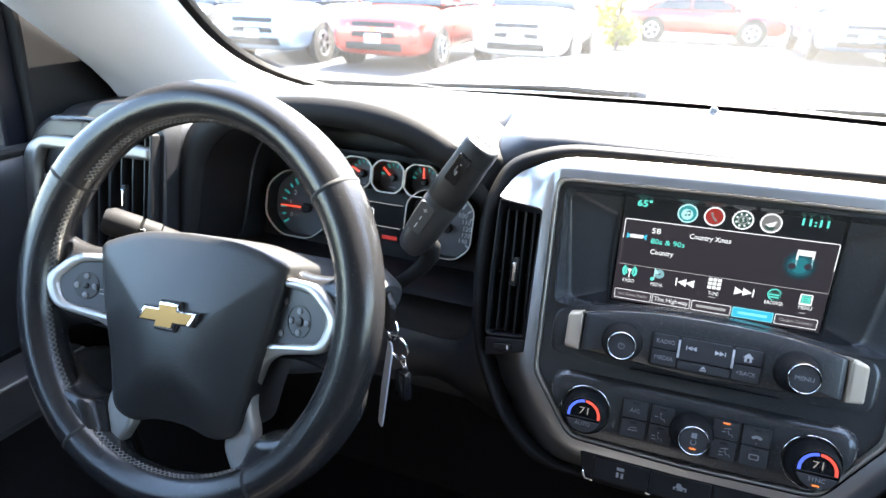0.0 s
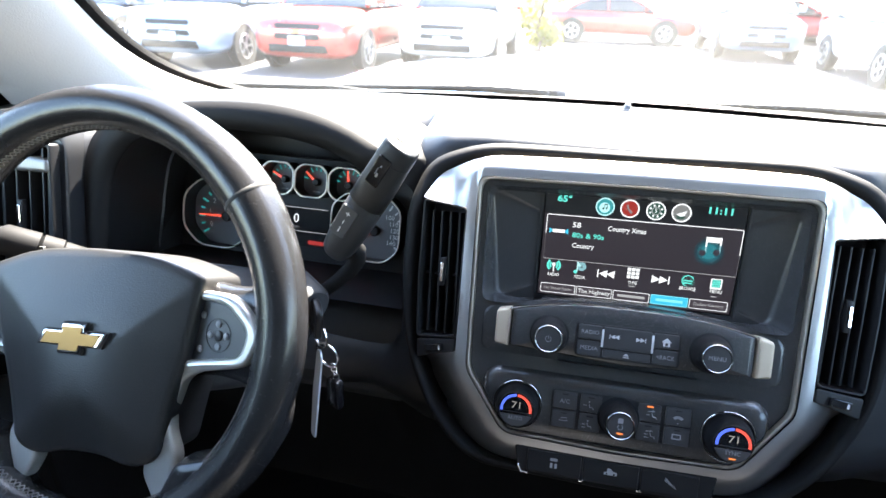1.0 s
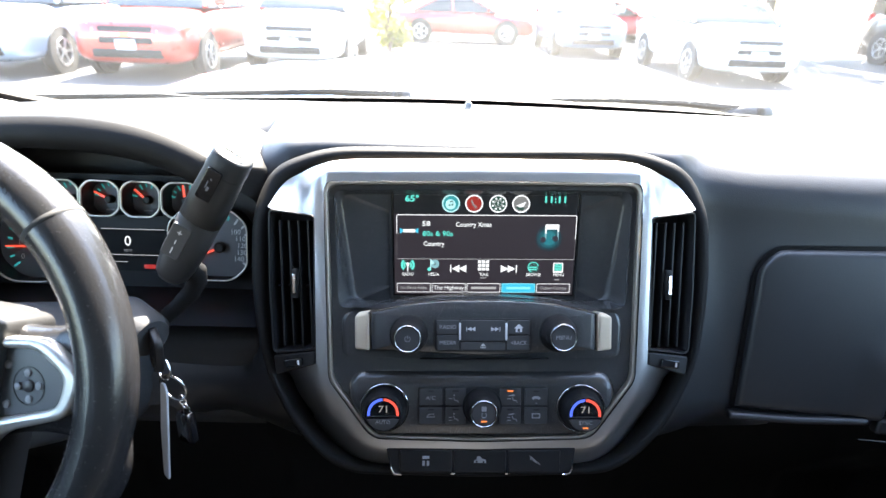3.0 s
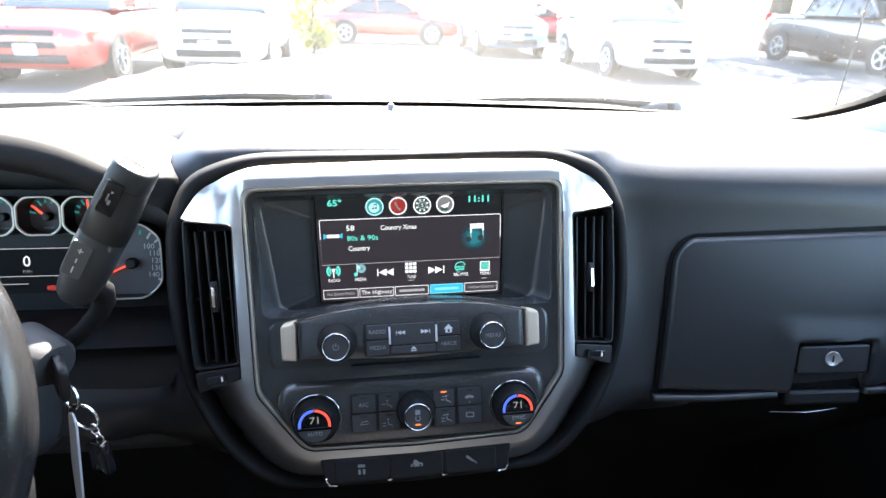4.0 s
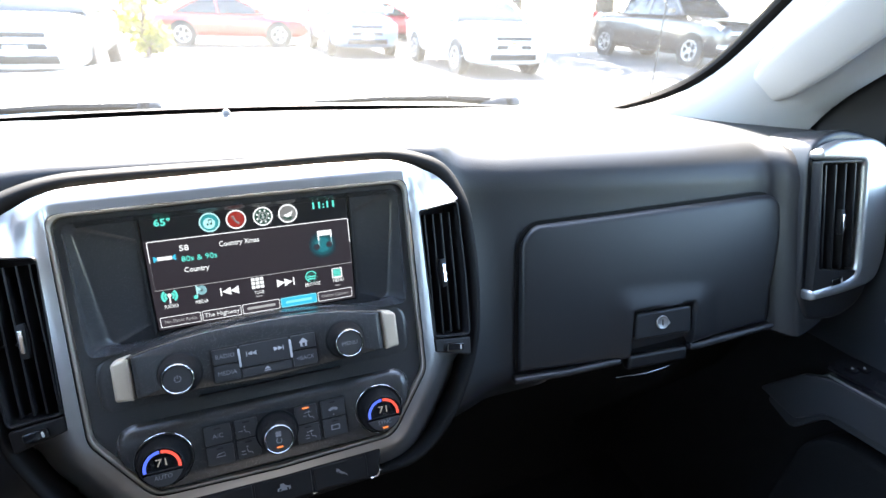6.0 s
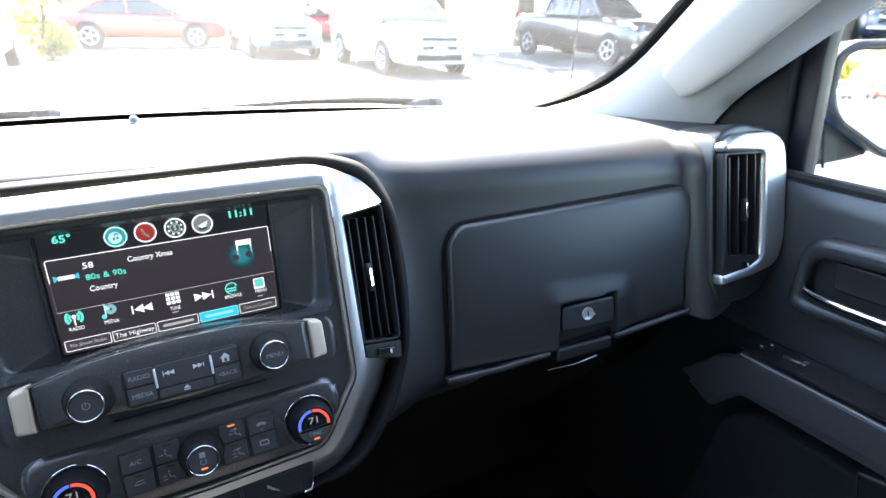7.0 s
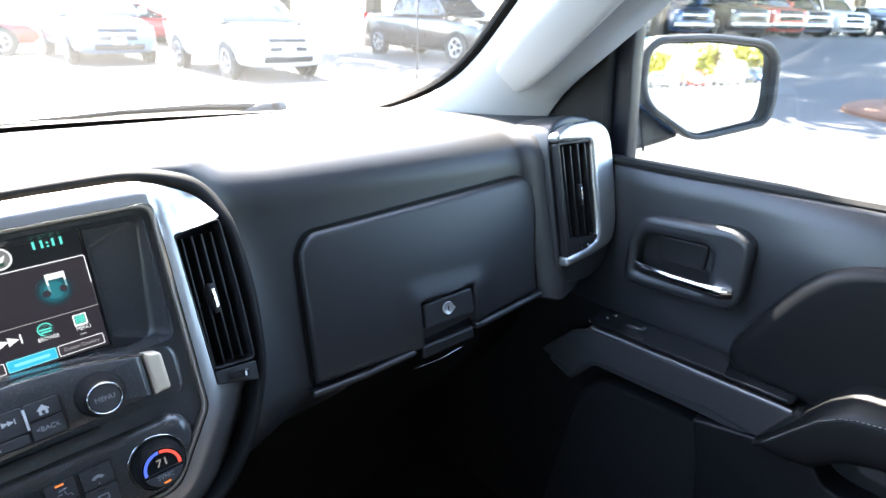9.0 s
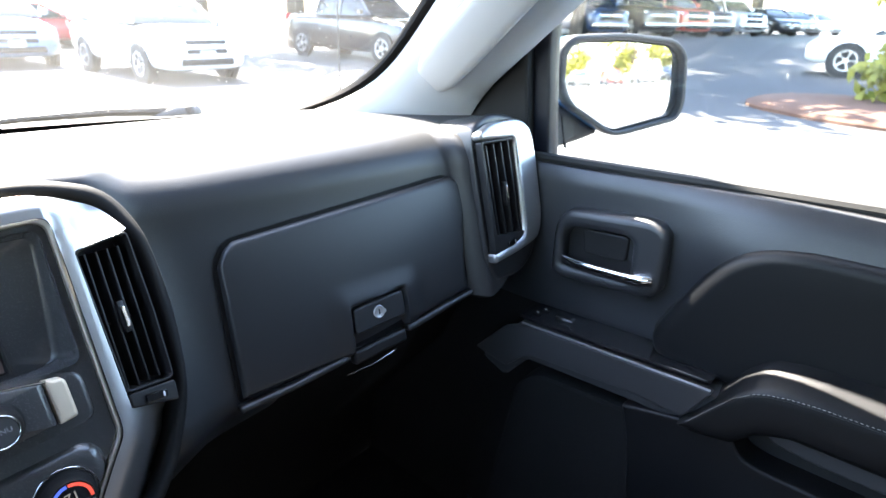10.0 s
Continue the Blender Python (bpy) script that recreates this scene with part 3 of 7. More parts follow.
    part("bezel_seam", plate([[(x + (x - 0.2) * 0.022, y + (y - 1.335) * 0.03) for x, y in outer], outer], 0.006, 0.0), M_SEAL, dr)
    part("latch_cup", plate([inner], 0.002, 0.0, z=0.006), M_BLACK, dr)
    part("cup_block", plate([rounded([(0.158, 1.318), (0.226, 1.322), (0.226, 1.362), (0.152, 1.357)], 0.008)], 0.008, 0.003, z=0.006), M_BLACK, dr)
    lev = [(0.127, 1.304, 0.020), (0.15, 1.303, 0.028), (0.19, 1.304, 0.031), (0.235, 1.307, 0.033), (0.262, 1.310, 0.034), (0.275, 1.312, 0.030)]
    lever = part("latch_lever", tube(lev, [0.006, 0.0075, 0.0078, 0.008, 0.0095, 0.007], 12, flat=0.85), M_BLACK, dr)
    part("chrome_face", tube([(a, b + 0.0045, c + 0.0035) for a, b, c in lev], [0.0035, 0.0052, 0.0055, 0.0058, 0.0085, 0.005], 12), M_CHROME, lever, "chrome lever face")
    part("lever_foot", box(0.03, 0.016, 0.022, (0.258, 1.293, 0.020), 0.005), M_BLACK, lever)
    # leather bolster and padded armrest
    bol = rounded([(0.284, 1.236, 0.02), (0.314, 1.299, 0.03), (0.342, 1.350, 0.03), (0.366, 1.382, 0.03), (0.402, 1.402, 0.03), (0.45, 1.410, 0.04), (0.97, 1.418), (0.97, 1.215), (0.40, 1.205), (0.296, 1.205, 0.02)], 0.02, 6)
    part("leather_bolster", pillow(bol, [(0.0, 1.0), (0.020, 1.0), (0.031, 0.990), (0.038, 0.965), (0.042, 0.92), (0.043, 0.84), (0.040, 0.5)]), M_DOORHIDE, dr, "black padded leather door insert", sharp=75)
    hem = [bol[k] for k in range(0, 34)]
    part("bolster_seam", tube([(x, y, 0.008) for x, y in hem], 0.004, 6), M_SEAL, dr)

    # padded armrest: a blunt nose that climbs from the trim strip, stitched along its upper edge
    def seam_z(q):
        return float(np.interp(q, (0.360, 0.374, 0.397, 0.418, 0.437, 0.451, 0.474, 0.502, 0.563, 0.98), (1.152, 1.166, 1.197, 1.224, 1.239, 1.245, 1.250, 1.253, 1.255, 1.250)))

    def low_z(q):
        return float(np.interp(q, (0.360, 0.39, 0.425, 0.436, 0.452, 0.485, 0.98), (1.149, 1.147, 1.154, 1.166, 1.182, 1.194, 1.200)))

    rows = []
    for i in range(73):
        q = 0.360 + 0.62 * (i / 72) ** 1.5
        h, lo = seam_z(q), low_z(q)
        up = 0.2 + 0.8 * smooth(0.36, 0.45, q)
        lo = min(lo, h - 0.002)
        prof = [(0.0, h + 0.028 * up), (0.022, h + 0.027 * up), (0.045, h + 0.022 * up), (0.066, h + 0.014 * up), (0.082, h + 0.006 * up), (0.089, h + 0.001), (0.091, h - 0.003), (0.0915, h - 0.2 * (h - lo)), (0.091, h - 0.55 * (h - lo)), (0.089, h - 0.85 * (h - lo)), (0.083, lo), (0.0, lo)]
        rows.append([(q, z, y) for y, z in prof])
    part("padded_armrest", capped(rows), M_DOORHIDE, dr, "black leather armrest with pale stitching", sharp=60)
    pieces = []
    for i in range(118):
        q = 0.372 + 0.0050 * i * (0.6 if i < 20 else 1) + (0 if i < 20 else -0.04)
        slope = (seam_z(q + 0.002) - seam_z(q - 0.002)) / 0.004
        pieces.append(tube([(q - 0.0014, seam_z(q) - 0.0014 * slope, 0.0912), (q + 0.0014, seam_z(q) + 0.0014 * slope, 0.0912)], 0.00045, 4))
    tagged(part("stitching", merged(*pieces), M_THREAD, dr, "pale stitching"), kind="stuff")
    part("stitch_groove", tube([(0.372 + 0.006 * i, seam_z(0.372 + 0.006 * i) - 0.0035, 0.0908) for i in range(100)], 0.0007, 4), M_SEAL, dr)
    # grab pocket below the armrest, with a ledge inside it, and the lower panel that closes it
    part("pocket_floor", plate([rounded([(0.425, 1.115), (0.98, 1.115), (0.98, 1.215), (0.425, 1.20)], 0.01)], 0.003, 0.0, z=0.030), M_SEAL, dr)
    part("pocket_ledge", plate([rounded([(0.455, 1.185, 0.01), (0.464, 1.161, 0.01), (0.523, 1.156, 0.02), (0.98, 1.160), (0.98, 1.20)], 0.006)], 0.030, 0.005, z=0.030, res=2), M_LOWER, dr)
    low_face = rounded([(0.278, 1.132, 0.004), (0.357, 1.151, 0.004), (0.395, 1.1465, 0.01), (0.427, 1.154, 0.004), (0.440, 1.133, 0.01), (0.464, 1.127, 0.012), (0.98, 1.127), (0.98, 0.96), (0.310, 0.96, 0.03), (0.293, 1.08, 0.02)], 0.01, 4)
    part("lower_face", plate([low_face], 0.076, 0.004, res=3), M_DOORHIDE, dr, "charcoal lower door panel", sharp=60)
    lower = rounded([(0.02, 0.70), (0.98, 0.70), (0.98, 1.02), (0.42, 1.07), (0.30, 1.11), (0.12, 1.10), (0.08, 1.06)], 0.03)
    # Solid block in shade black, standing for the dark open pocket.
    part("map_pocket", plate([lower], 0.05, 0.008), M_CARPETSHADE, dr)
    return dr


M_DOORPAD = mat("door_pad", (0.0165, 0.0175, 0.0200), 0.42, spec=0.6, grain=0.3, grain_scale=500, stain=0.06)
M_RUN = mat("dark_glass_run", (0.007, 0.008, 0.012), 0.4, spec=0.2, stain=0.2, stain_scale=20)
M_TRIMGREY = mat("satin_grey_trim", (0.042, 0.043, 0.046), 0.38, metal=0.3, stain=0.04)
door(1)
door(-1)

# cowl, hood and wipers outside
def cowl_ridge(x):
    return 1.474 + 0.018 * x - 0.034 * smooth(0.57, 0.68, abs(x + 0.02)) + 0.003 * math.sin(9 * x)


cowl_rows = [[(x, 0.47 - 0.36 * x * x, 1.455), (x, 0.51 - 0.36 * x * x, cowl_ridge(x) - 0.006), (x, 0.56 - 0.36 * x * x, cowl_ridge(x) - 0.001), (x, 0.60 - 0.3 * x * x, cowl_ridge(x)), (x, 0.635 - 0.3 * x * x, cowl_ridge(x) - 0.004), (x, 0.64 - 0.3 * x * x, 1.44), (x, 0.64 - 0.3 * x * x, 1.2)] for x in [-0.84 + 0.021 * i for i in range(81)]]
tagged(part("cowl", grid(cowl_rows), M_COWL), "black plastic cowl below the windshield", "cowl", kind="structure")


def hood_z(x, y):
    crown = 0.035 * (1 - smooth(0.25, 0.55, abs(x)))
    edge = -0.09 * smooth(0.62, 0.86, abs(x))
    return 1.452 + crown * smooth(0.6, 0.8, y) + edge - 0.05 * smooth(0.9, 1.9, y) - 0.15 * smooth(1.75, 1.92, y)


hood = thing("truck_hood", Matrix.Identity(4), "long blue painted truck hood with a raised centre", "hood")
part("hood_panel", grid([[(x, y, hood_z(x, y)) for y in [0.63 - 0.28 * x * x + (1.92 - 0.25 * x * x - 0.63 + 0.28 * x * x) * j / 30 for j in range(31)]] for x in [-0.86 + 0.043 * i for i in range(41)]]),
     M_PAINT, hood, sharp=70)
for sgn in (-1, 1):
    part("fender", grid([[(sgn * x, y, z) for x, z in ((0.862, 1.36), (0.93, 1.34), (0.97, 1.28), (0.98, 1.1), (0.98, 0.9))] for y in [0.3 + 0.08 * j for j in range(20)]]), M_PAINT, hood, sharp=70)
part("front_fascia", grid([[(x, 1.90 - 0.25 * x * x, z) for z in (1.28, 1.1, 0.8, 0.5)] for x in [-0.97 + 0.097 * i for i in range(21)]]), M_COWL, hood)


M_KNUCKLE = mat("weathered_plastic", (0.016, 0.018, 0.022), 0.4, grain=0.2, grain_scale=300)


def wiper(px, py, qx, qy):
    w = thing("wiper", Matrix.Identity(4), "black windshield wiper lying on the cowl", "wiper", "windshield wipers")
    part("pivot", lathe([(0.016, 1.462), (0.016, 1.484), (0.012, 1.492), (0, 1.494)], 16), M_BLACK, w, at=Matrix.Translation((px, py, 0)))
    part("arm", tube([(px, py, 1.484), (px + (qx - px) * 0.3, py + (qy - py) * 0.4, 1.492), (px + (qx - px) * 0.6, py + (qy - py) * 0.8, 1.492), (qx, qy, 1.487)], [0.009, 0.007, 0.005, 0.004], 8), M_BLACK, w)
    part("arm_cover", capped([[(px + dx, py + w_ * math.cos(a), 1.474 + h_ * max(math.sin(a), -0.3)) for a in [2 * math.pi * j / 14 for j in range(14)]] for dx, w_, h_ in ((-0.058, 0.004, 0.006), (-0.050, 0.010, 0.012), (-0.022, 0.015, 0.022), (0.014, 0.016, 0.023), (0.022, 0.012, 0.016))]), M_KNUCKLE, w, "weathered grey arm cover", sharp=50)
    part("blade", tube([(qx - 0.28, qy - 0.03, 1.478), (qx, qy, 1.482), (qx + 0.26, qy - 0.04, 1.478)], [0.004, 0.006, 0.004], 8, flat=1.6), M_SEAL, w)


an = thing("antenna", Matrix.Identity(4), "thin black radio antenna mast on the fender", "antenna")
part("mast", tube([(0.935, 0.59, 1.34), (0.935, 0.585, 2.1)], [0.0022, 0.0014], 8), M_BLACK, an)
part("mast_base", lathe([(0.018, 1.335), (0.016, 1.355), (0.007, 1.38), (0, 1.382)], 16), M_BLACK, an, at=Matrix.Translation((0.935, 0.59, 0)))

wiper(0.50, 0.475, 0.10, 0.50)
wiper(-0.12, 0.53, -0.50, 0.44)

# ---- centre stack ----
STACK = lean((0, 0, 1.40), 21.4) @ Matrix.Rotation(radians(1.25), 4, "Z")


def vent_tab(parent, x, y, z):
    tab = part("vane_tab", box(0.0065, 0.030, 0.007, (x, y, z), 0.002), M_BLACK, parent)
    part("tab_face", plate([rect(0.0042, 0.020, 0.0018)], 0.0025, 0.0009), M_CHROME, tab, "chrome vane tab", at=Matrix.Translation((x, y, z + 0.003)))


def vent_switch(parent, x, y, z, skew=0.0):
    m = Matrix.Translation((x, y, z)) @ Matrix.Rotation(skew, 4, "Z")
    part("thumb_wheel", plate([rect(0.020, 0.0085, 0.003)], 0.004, 0.0012), M_GLOSSBLACK, parent, at=m)
    part("wheel_mark", plate([rect(0.0016, 0.0045, 0.0004)], 0.0008, 0.0), M_WHITEINK, parent, at=m @ Matrix.Translation((0.006, 0, 0.004)))


def stack_vent(sgn):
    v = thing("air_vent", STACK @ Matrix.Translation((sgn * 0.1665, 0, 0.0035)) @ Matrix.Rotation(radians(sgn * 9), 4, "Y") @ Matrix.Translation((-sgn * 0.1665, 0, 0)), "black upright air vent with a chrome vane tab beside the touchscreen", "air vent", "dashboard air vents")
    hole = rounded([(sgn * x, y) for x, y in ((0.1675, 0.050), (0.2125, 0.056), (0.2120, -0.02), (0.2085, -0.085), (0.1675, -0.080))], 0.005)
    rim = [(sgn * 0.19 + (x - sgn * 0.19) * 1.08, -0.016 + (y + 0.016) * 1.03) for x, y in hole]
    part("frame", plate([rim, hole], 0.030, 0.0015, z=-0.026), M_BLACK, v)
    part("backing", plate([rim], 0.002, 0.0, z=-0.032), M_SEAL, v)
    for i in range(4):
        x = sgn * (0.1675 + 0.0435 * (i + 0.55) / 4.4)
        part("vane", box(0.0018, 0.127, 0.020, (0, 0, 0), 0.0006), M_BLACK, v, at=Matrix.Translation((x, -0.017, -0.012)) @ Matrix.Rotation(radians(-sgn * 2), 4, "Z"))
    part("cross_vane", box(0.044, 0.002, 0.012, (sgn * 0.19, -0.02, -0.020)), M_BLACK, v)
    vent_tab(v, sgn * 0.187, -0.016, 0.0)
    low = rounded([(sgn * x, y) for x, y in ((0.1660, -0.083), (0.2095, -0.089), (0.2075, -0.1085), (0.1660, -0.0965))], 0.003)
    part("lower_panel", plate([low], 0.012, 0.0015, z=-0.008), M_SOFT, v)
    vent_switch(v, sgn * 0.1875, -0.095, 0.004, radians(-sgn * 9))
    return v


def icon_note(parent, mat_, x, y, z, s):
    bm = merged(plate([circle(0.32 * s, -0.45 * s, -0.6 * s, 14)], 0.0003, 0), plate([circle(0.32 * s, 0.5 * s, -0.45 * s, 14)], 0.0003, 0),
                plate([[(-0.25 * s, -0.6 * s), (-0.13 * s, -0.6 * s), (-0.13 * s, 0.55 * s), (0.7 * s, 0.65 * s), (0.7 * s, -0.45 * s), (0.82 * s, -0.45 * s), (0.82 * s, 1.0 * s), (-0.25 * s, 0.9 * s)]], 0.0003, 0))
    part("note_icon", bm, mat_, parent, at=Matrix.Translation((x, y, z)))


def tri(cx, cy, w, h):
    return [(cx - w / 2, cy - h / 2), (cx - w / 2, cy + h / 2), (cx + w / 2, cy)]


def skip_icon(sgn, cx, cy, s):
    o = [tri(cx - 0.55 * s, cy, s, s), tri(cx + 0.35 * s, cy, s, s), rect(0.16 * s, s, 0, cx + 0.98 * s, cy)]
    if sgn < 0:
        o = [[(2 * cx - x, y) for x, y in q] for q in o]
    return merged(*[plate([q], 0.0003, 0) for q in o])


def touchscreen():
    s = thing("touchscreen", STACK @ Matrix.Translation((0, 0.0235, -0.014)) @ Matrix.Rotation(radians(12), 4, "X"), "lit colour touchscreen showing the radio page", "touchscreen")
    part("bezel_glass", plate([rect(0.1890, 0.1085, 0.002, 0.0032, -0.0018)], 0.004, 0.0006, z=-0.004), M_GLOSSBLACK, s)
    part("display", plate([rect(0.1856, 0.1050, 0.0005, 0.0032, -0.0018)], 0.0004, 0, z=0.0), G_DARK, s)
    z = 0.0006
    part("status_bar", plate([rect(0.1856, 0.0190, 0, 0.0032, 0.0412)], 0.0002, 0, z=0.0004), G_BAR, s)
    text("65°", 0.0088, G_CYAN, s, -0.0712, 0.0466, z, width=0.0140, bold=0.00026)
    text("11:11", 0.0088, G_CYAN, s, 0.0732, 0.0464, z, width=0.0212, bold=0.00030)
    for i, (x, inner) in enumerate(((-0.0321, G_TEAL), (-0.0088, G_DISCRED), (0.0154, G_DARKDISC), (0.0386, G_DISCGREY))):
        y = 0.0420
        part("shortcut_icon", plate([circle(0.0091, x, y, 32), circle(0.0077, x, y, 32)], 0.0003, 0, z=z), G_WHITE if i else G_PALECYAN, s)
        part("icon_disc", plate([circle(0.0075, x, y, 28)], 0.0003, 0, z=z + 0.00005), inner, s)
        if i == 0:
            part("disc_shine", plate([circle(0.0052, x - 0.0004, y - 0.0008, 20)], 0.0003, 0, z=z + 0.0003), G_PALECYAN, s)
            icon_note(s, G_DARKDISC, x - 0.0002, y + 0.0002, z + 0.0007, 0.0030)
        elif i == 1:
            part("phone_icon", tube([(x - 0.0026, y + 0.0038, z + 0.0004), (x - 0.0012, y - 0.0006, z + 0.0004), (x + 0.0022, y - 0.0040, z + 0.0004)], [0.0013, 0.0008, 0.0013], 6), G_DISCGREY, s)
        elif i == 2:
            for q in range(8):
                a = radians(45 * q + 22)
                part("dial_icon", plate([circle(0.0010, x + 0.0056 * math.cos(a), y + 0.0056 * math.sin(a), 10)], 0.0003, 0, z=z + 0.0003), G_WHITE, s)
            part("dial_ring", plate([circle(0.0042, x, y, 20), circle(0.0034, x, y, 20)], 0.0003, 0, z=z + 0.0003), G_GREYLINE, s)
            text("S", 0.0056, G_WHITE, s, x, y, z + 0.0004)
        else:
            part("arrow_icon", plate([[(x - 0.0045, y - 0.0015), (x + 0.0048, y + 0.0024), (x + 0.0028, y - 0.0024), (x - 0.0010, y - 0.0036)]], 0.0003, 0, z=z + 0.0003), G_WHITE, s)
            part("map_patch", plate([[(x - 0.0055, y - 0.0026), (x - 0.0004, y - 0.0038), (x + 0.0040, y - 0.0030), (x + 0.0020, y - 0.0062), (x - 0.0030, y - 0.0058)]], 0.0002, 0, z=z + 0.0003), G_DARKDISC, s)
    # panel outline: a bright upper edge that fades down the sides
    x0, x1, y0 = -0.0872, 0.0962, 0.0306
    o = rounded([(x0, y0 - 0.020), (x0, y0, 0.002), (x1, y0, 0.002), (x1, y0 - 0.025), (x1 - 0.0008, y0 - 0.025), (x1 - 0.0008, y0 - 0.0008, 0.0014), (x0 + 0.0008, y0 - 0.0008, 0.0014), (x0 + 0.0008, y0 - 0.020)], 0.0, 3)
    part("panel_line", plate([o], 0.0003, 0, z=z), G_WHITE, s)
    for x, ya, yb in ((x0 + 0.0003, y0 - 0.0205, -0.0159), (x1 - 0.0003, y0 - 0.0255, -0.0159)):
        part("panel_side", plate([rect(0.0005, ya - yb, 0, x, (ya + yb) / 2)], 0.0003, 0, z=z), G_DIMLINE, s)
    part("panel_rule", plate([rect(x1 - x0, 0.0005, 0, (x0 + x1) / 2, -0.0159)], 0.0003, 0, z=z), G_GREYLINE, s)
    text("58", 0.0076, G_WHITE, s, -0.0571, 0.0210, z, width=0.0082, bold=0.00008)
    text("Country Xmas", 0.0070, G_WHITE, s, -0.0088, 0.0203, z, width=0.0362, bold=0.00008)
    text("80s & 90s", 0.0074, G_CYAN, s, -0.0609, 0.0106, z, align="LEFT", width=0.0310, bold=0.00008)
    text("Country", 0.0070, G_WHITE, s, -0.0600, 0.0000, z, align="LEFT", width=0.0215, bold=0.00008)
    x, y = -0.0743, 0.0137
    part("satellite_icon", plate([rect(0.0125, 0.0034, 0.0004, x, y)], 0.0003, 0, z=z), G_WHITE, s)
    for q in (-1, 1):
        part("satellite_wing", plate([rounded([(x + q * 0.0064, y - 0.0010), (x + q * 0.0094, y - 0.0032), (x + q * 0.0094, y + 0.0032), (x + q * 0.0064, y + 0.0010)], 0.0008)], 0.0003, 0, z=z), G_BLUE, s)
    # album sign: a white beamed note over a blue glow
    x, y = 0.0705, 0.0126
    for r, m in ((0.0135, G_HALO1), (0.0105, G_HALO2), (0.0075, G_HALO3)):
        part("album_glow", plate([circle(r, x - 0.002, y - 0.006, 28)], 0.0002, 0, z=z - 0.0002 + (0.0135 - r) * 0.02), m, s)
    part("note_beam", plate([[(x - 0.0062, y + 0.0086), (x + 0.0080, y + 0.0086), (x + 0.0080, y + 0.0010), (x + 0.0064, y + 0.0010), (x + 0.0064, y + 0.0034), (x - 0.0046, y + 0.0034), (x - 0.0046, y - 0.0010), (x - 0.0062, y - 0.0010)]], 0.0003, 0, z=z + 0.0003), G_WHITE, s)
    for dx in (-0.0046, 0.0080):
        part("note_stem", plate([rect(0.0014, 0.0085, 0, x + dx - 0.0008, y - 0.0030)], 0.0003, 0, z=z + 0.0002), G_HALO4, s)
    for dx, dy in ((-0.0080, -0.0075), (0.0046, -0.0062)):
        part("note_head", plate([circle(0.0031, x + dx, y + dy, 14)], 0.0003, 0, z=z + 0.0003), G_NOTEDARK, s)
    # control row
    x, y = -0.0759, -0.0224
    part("radio_icon", merged(*[plate([arc_band(a, b, q - 50, q + 50, x, y, 8)], 0.0003, 0) for q in (0, 180) for a, b in ((0.0026, 0.0044), (0.0050, 0.0072))]), G_CYAN, s, at=Matrix.Translation((0, 0, z)))
    part("mast_icon", merged(plate([circle(0.0018, x, y + 0.0008, 10)], 0.0003, 0), plate([rect(0.0012, 0.0072, 0, x, y - 0.0034)], 0.0003, 0)), G_WHITE, s, at=Matrix.Translation((0, 0, z)))
    x, y = -0.0492, -0.0212
    part("disc_icon", plate([circle(0.0046, x + 0.0012, y, 20), circle(0.0012, x + 0.0012, y, 10)], 0.0003, 0, z=z), G_HALO4, s)
    part("flag_icon", plate([[(x - 0.0036, y + 0.0058), (x + 0.0012, y + 0.0002), (x - 0.0026, y + 0.0002), (x - 0.0026, y - 0.0060), (x - 0.0036, y - 0.0060)]], 0.0003, 0, z=z + 0.0003), G_PALECYAN, s)
    part("flag_head", plate([circle(0.0020, x - 0.0046, y - 0.0058, 12)], 0.0003, 0, z=z + 0.0003), G_CYAN, s)
    for q, x in ((-1, -0.0237), (1, 0.0287)):
        part("skip_icon", skip_icon(q, x, -0.0262, 0.0080), G_WHITE, s, at=Matrix.Translation((0, 0, z)))
    x, y = 0.0024, -0.0226
    for i in range(3):
        for j in range(3):
            part("keypad_key", plate([rect(0.0034, 0.0031, 0.0003, x + (i - 1) * 0.0041, y + (j - 1) * 0.0039)], 0.0003, 0, z=z), G_WHITE, s)
    part("tune_mark", plate([rect(0.0062, 0.0008, 0.0002, x, -0.0362)], 0.0003, 0, z=z), G_GREYLINE, s)
    x, y = 0.0540, -0.0244
    part("browse_icon", plate([circle(0.0059, x, y, 24), circle(0.0049, x, y, 24), rect(0.0080, 0.0014, 0, x, y + 0.0024), rect(0.0086, 0.0014, 0, x, y), rect(0.0080, 0.0014, 0, x, y - 0.0024)], 0.0003, 0, z=z), G_CYAN, s)
    x, y = 0.0799, -0.0247
    part("menu_icon", plate([rect(0.0104, 0.0106, 0.0008, x, y), rect(0.0080, 0.0080, 0.0006, x, y + 0.0004)], 0.0003, 0, z=z), G_WHITE, s)
    part("menu_list", plate([rect(0.0070, 0.0070, 0.0004, x, y + 0.0004), *[rect(0.0056, 0.0006, 0, x, y + 0.0004 + k * 0.0020) for k in (-1, 0, 1)]], 0.0003, 0, z=z), G_CYAN, s)
    part("menu_mark", plate([rect(0.0050, 0.0010, 0.0002, x - 0.0006, -0.0378)], 0.0003, 0, z=z), G_GREYLINE, s)
    for x, word, w in ((-0.0757, "RADIO", 0.0115), (-0.0492, "MEDIA", 0.0112), (0.0029, "TUNE", 0.0090), (0.0546, "BROWSE", 0.0152), (0.0807, "MENU", 0.0108)):
        text(word, 0.0050, G_WHITE, s, x, -0.0326, z, width=w)
    for i, word in enumerate(("No Shoes Radio", "The Highway", None, None, "Outlaw Country")):
        x0, x1 = -0.0874 + 0.0364 * i, -0.0874 + 0.0364 * i + 0.0352
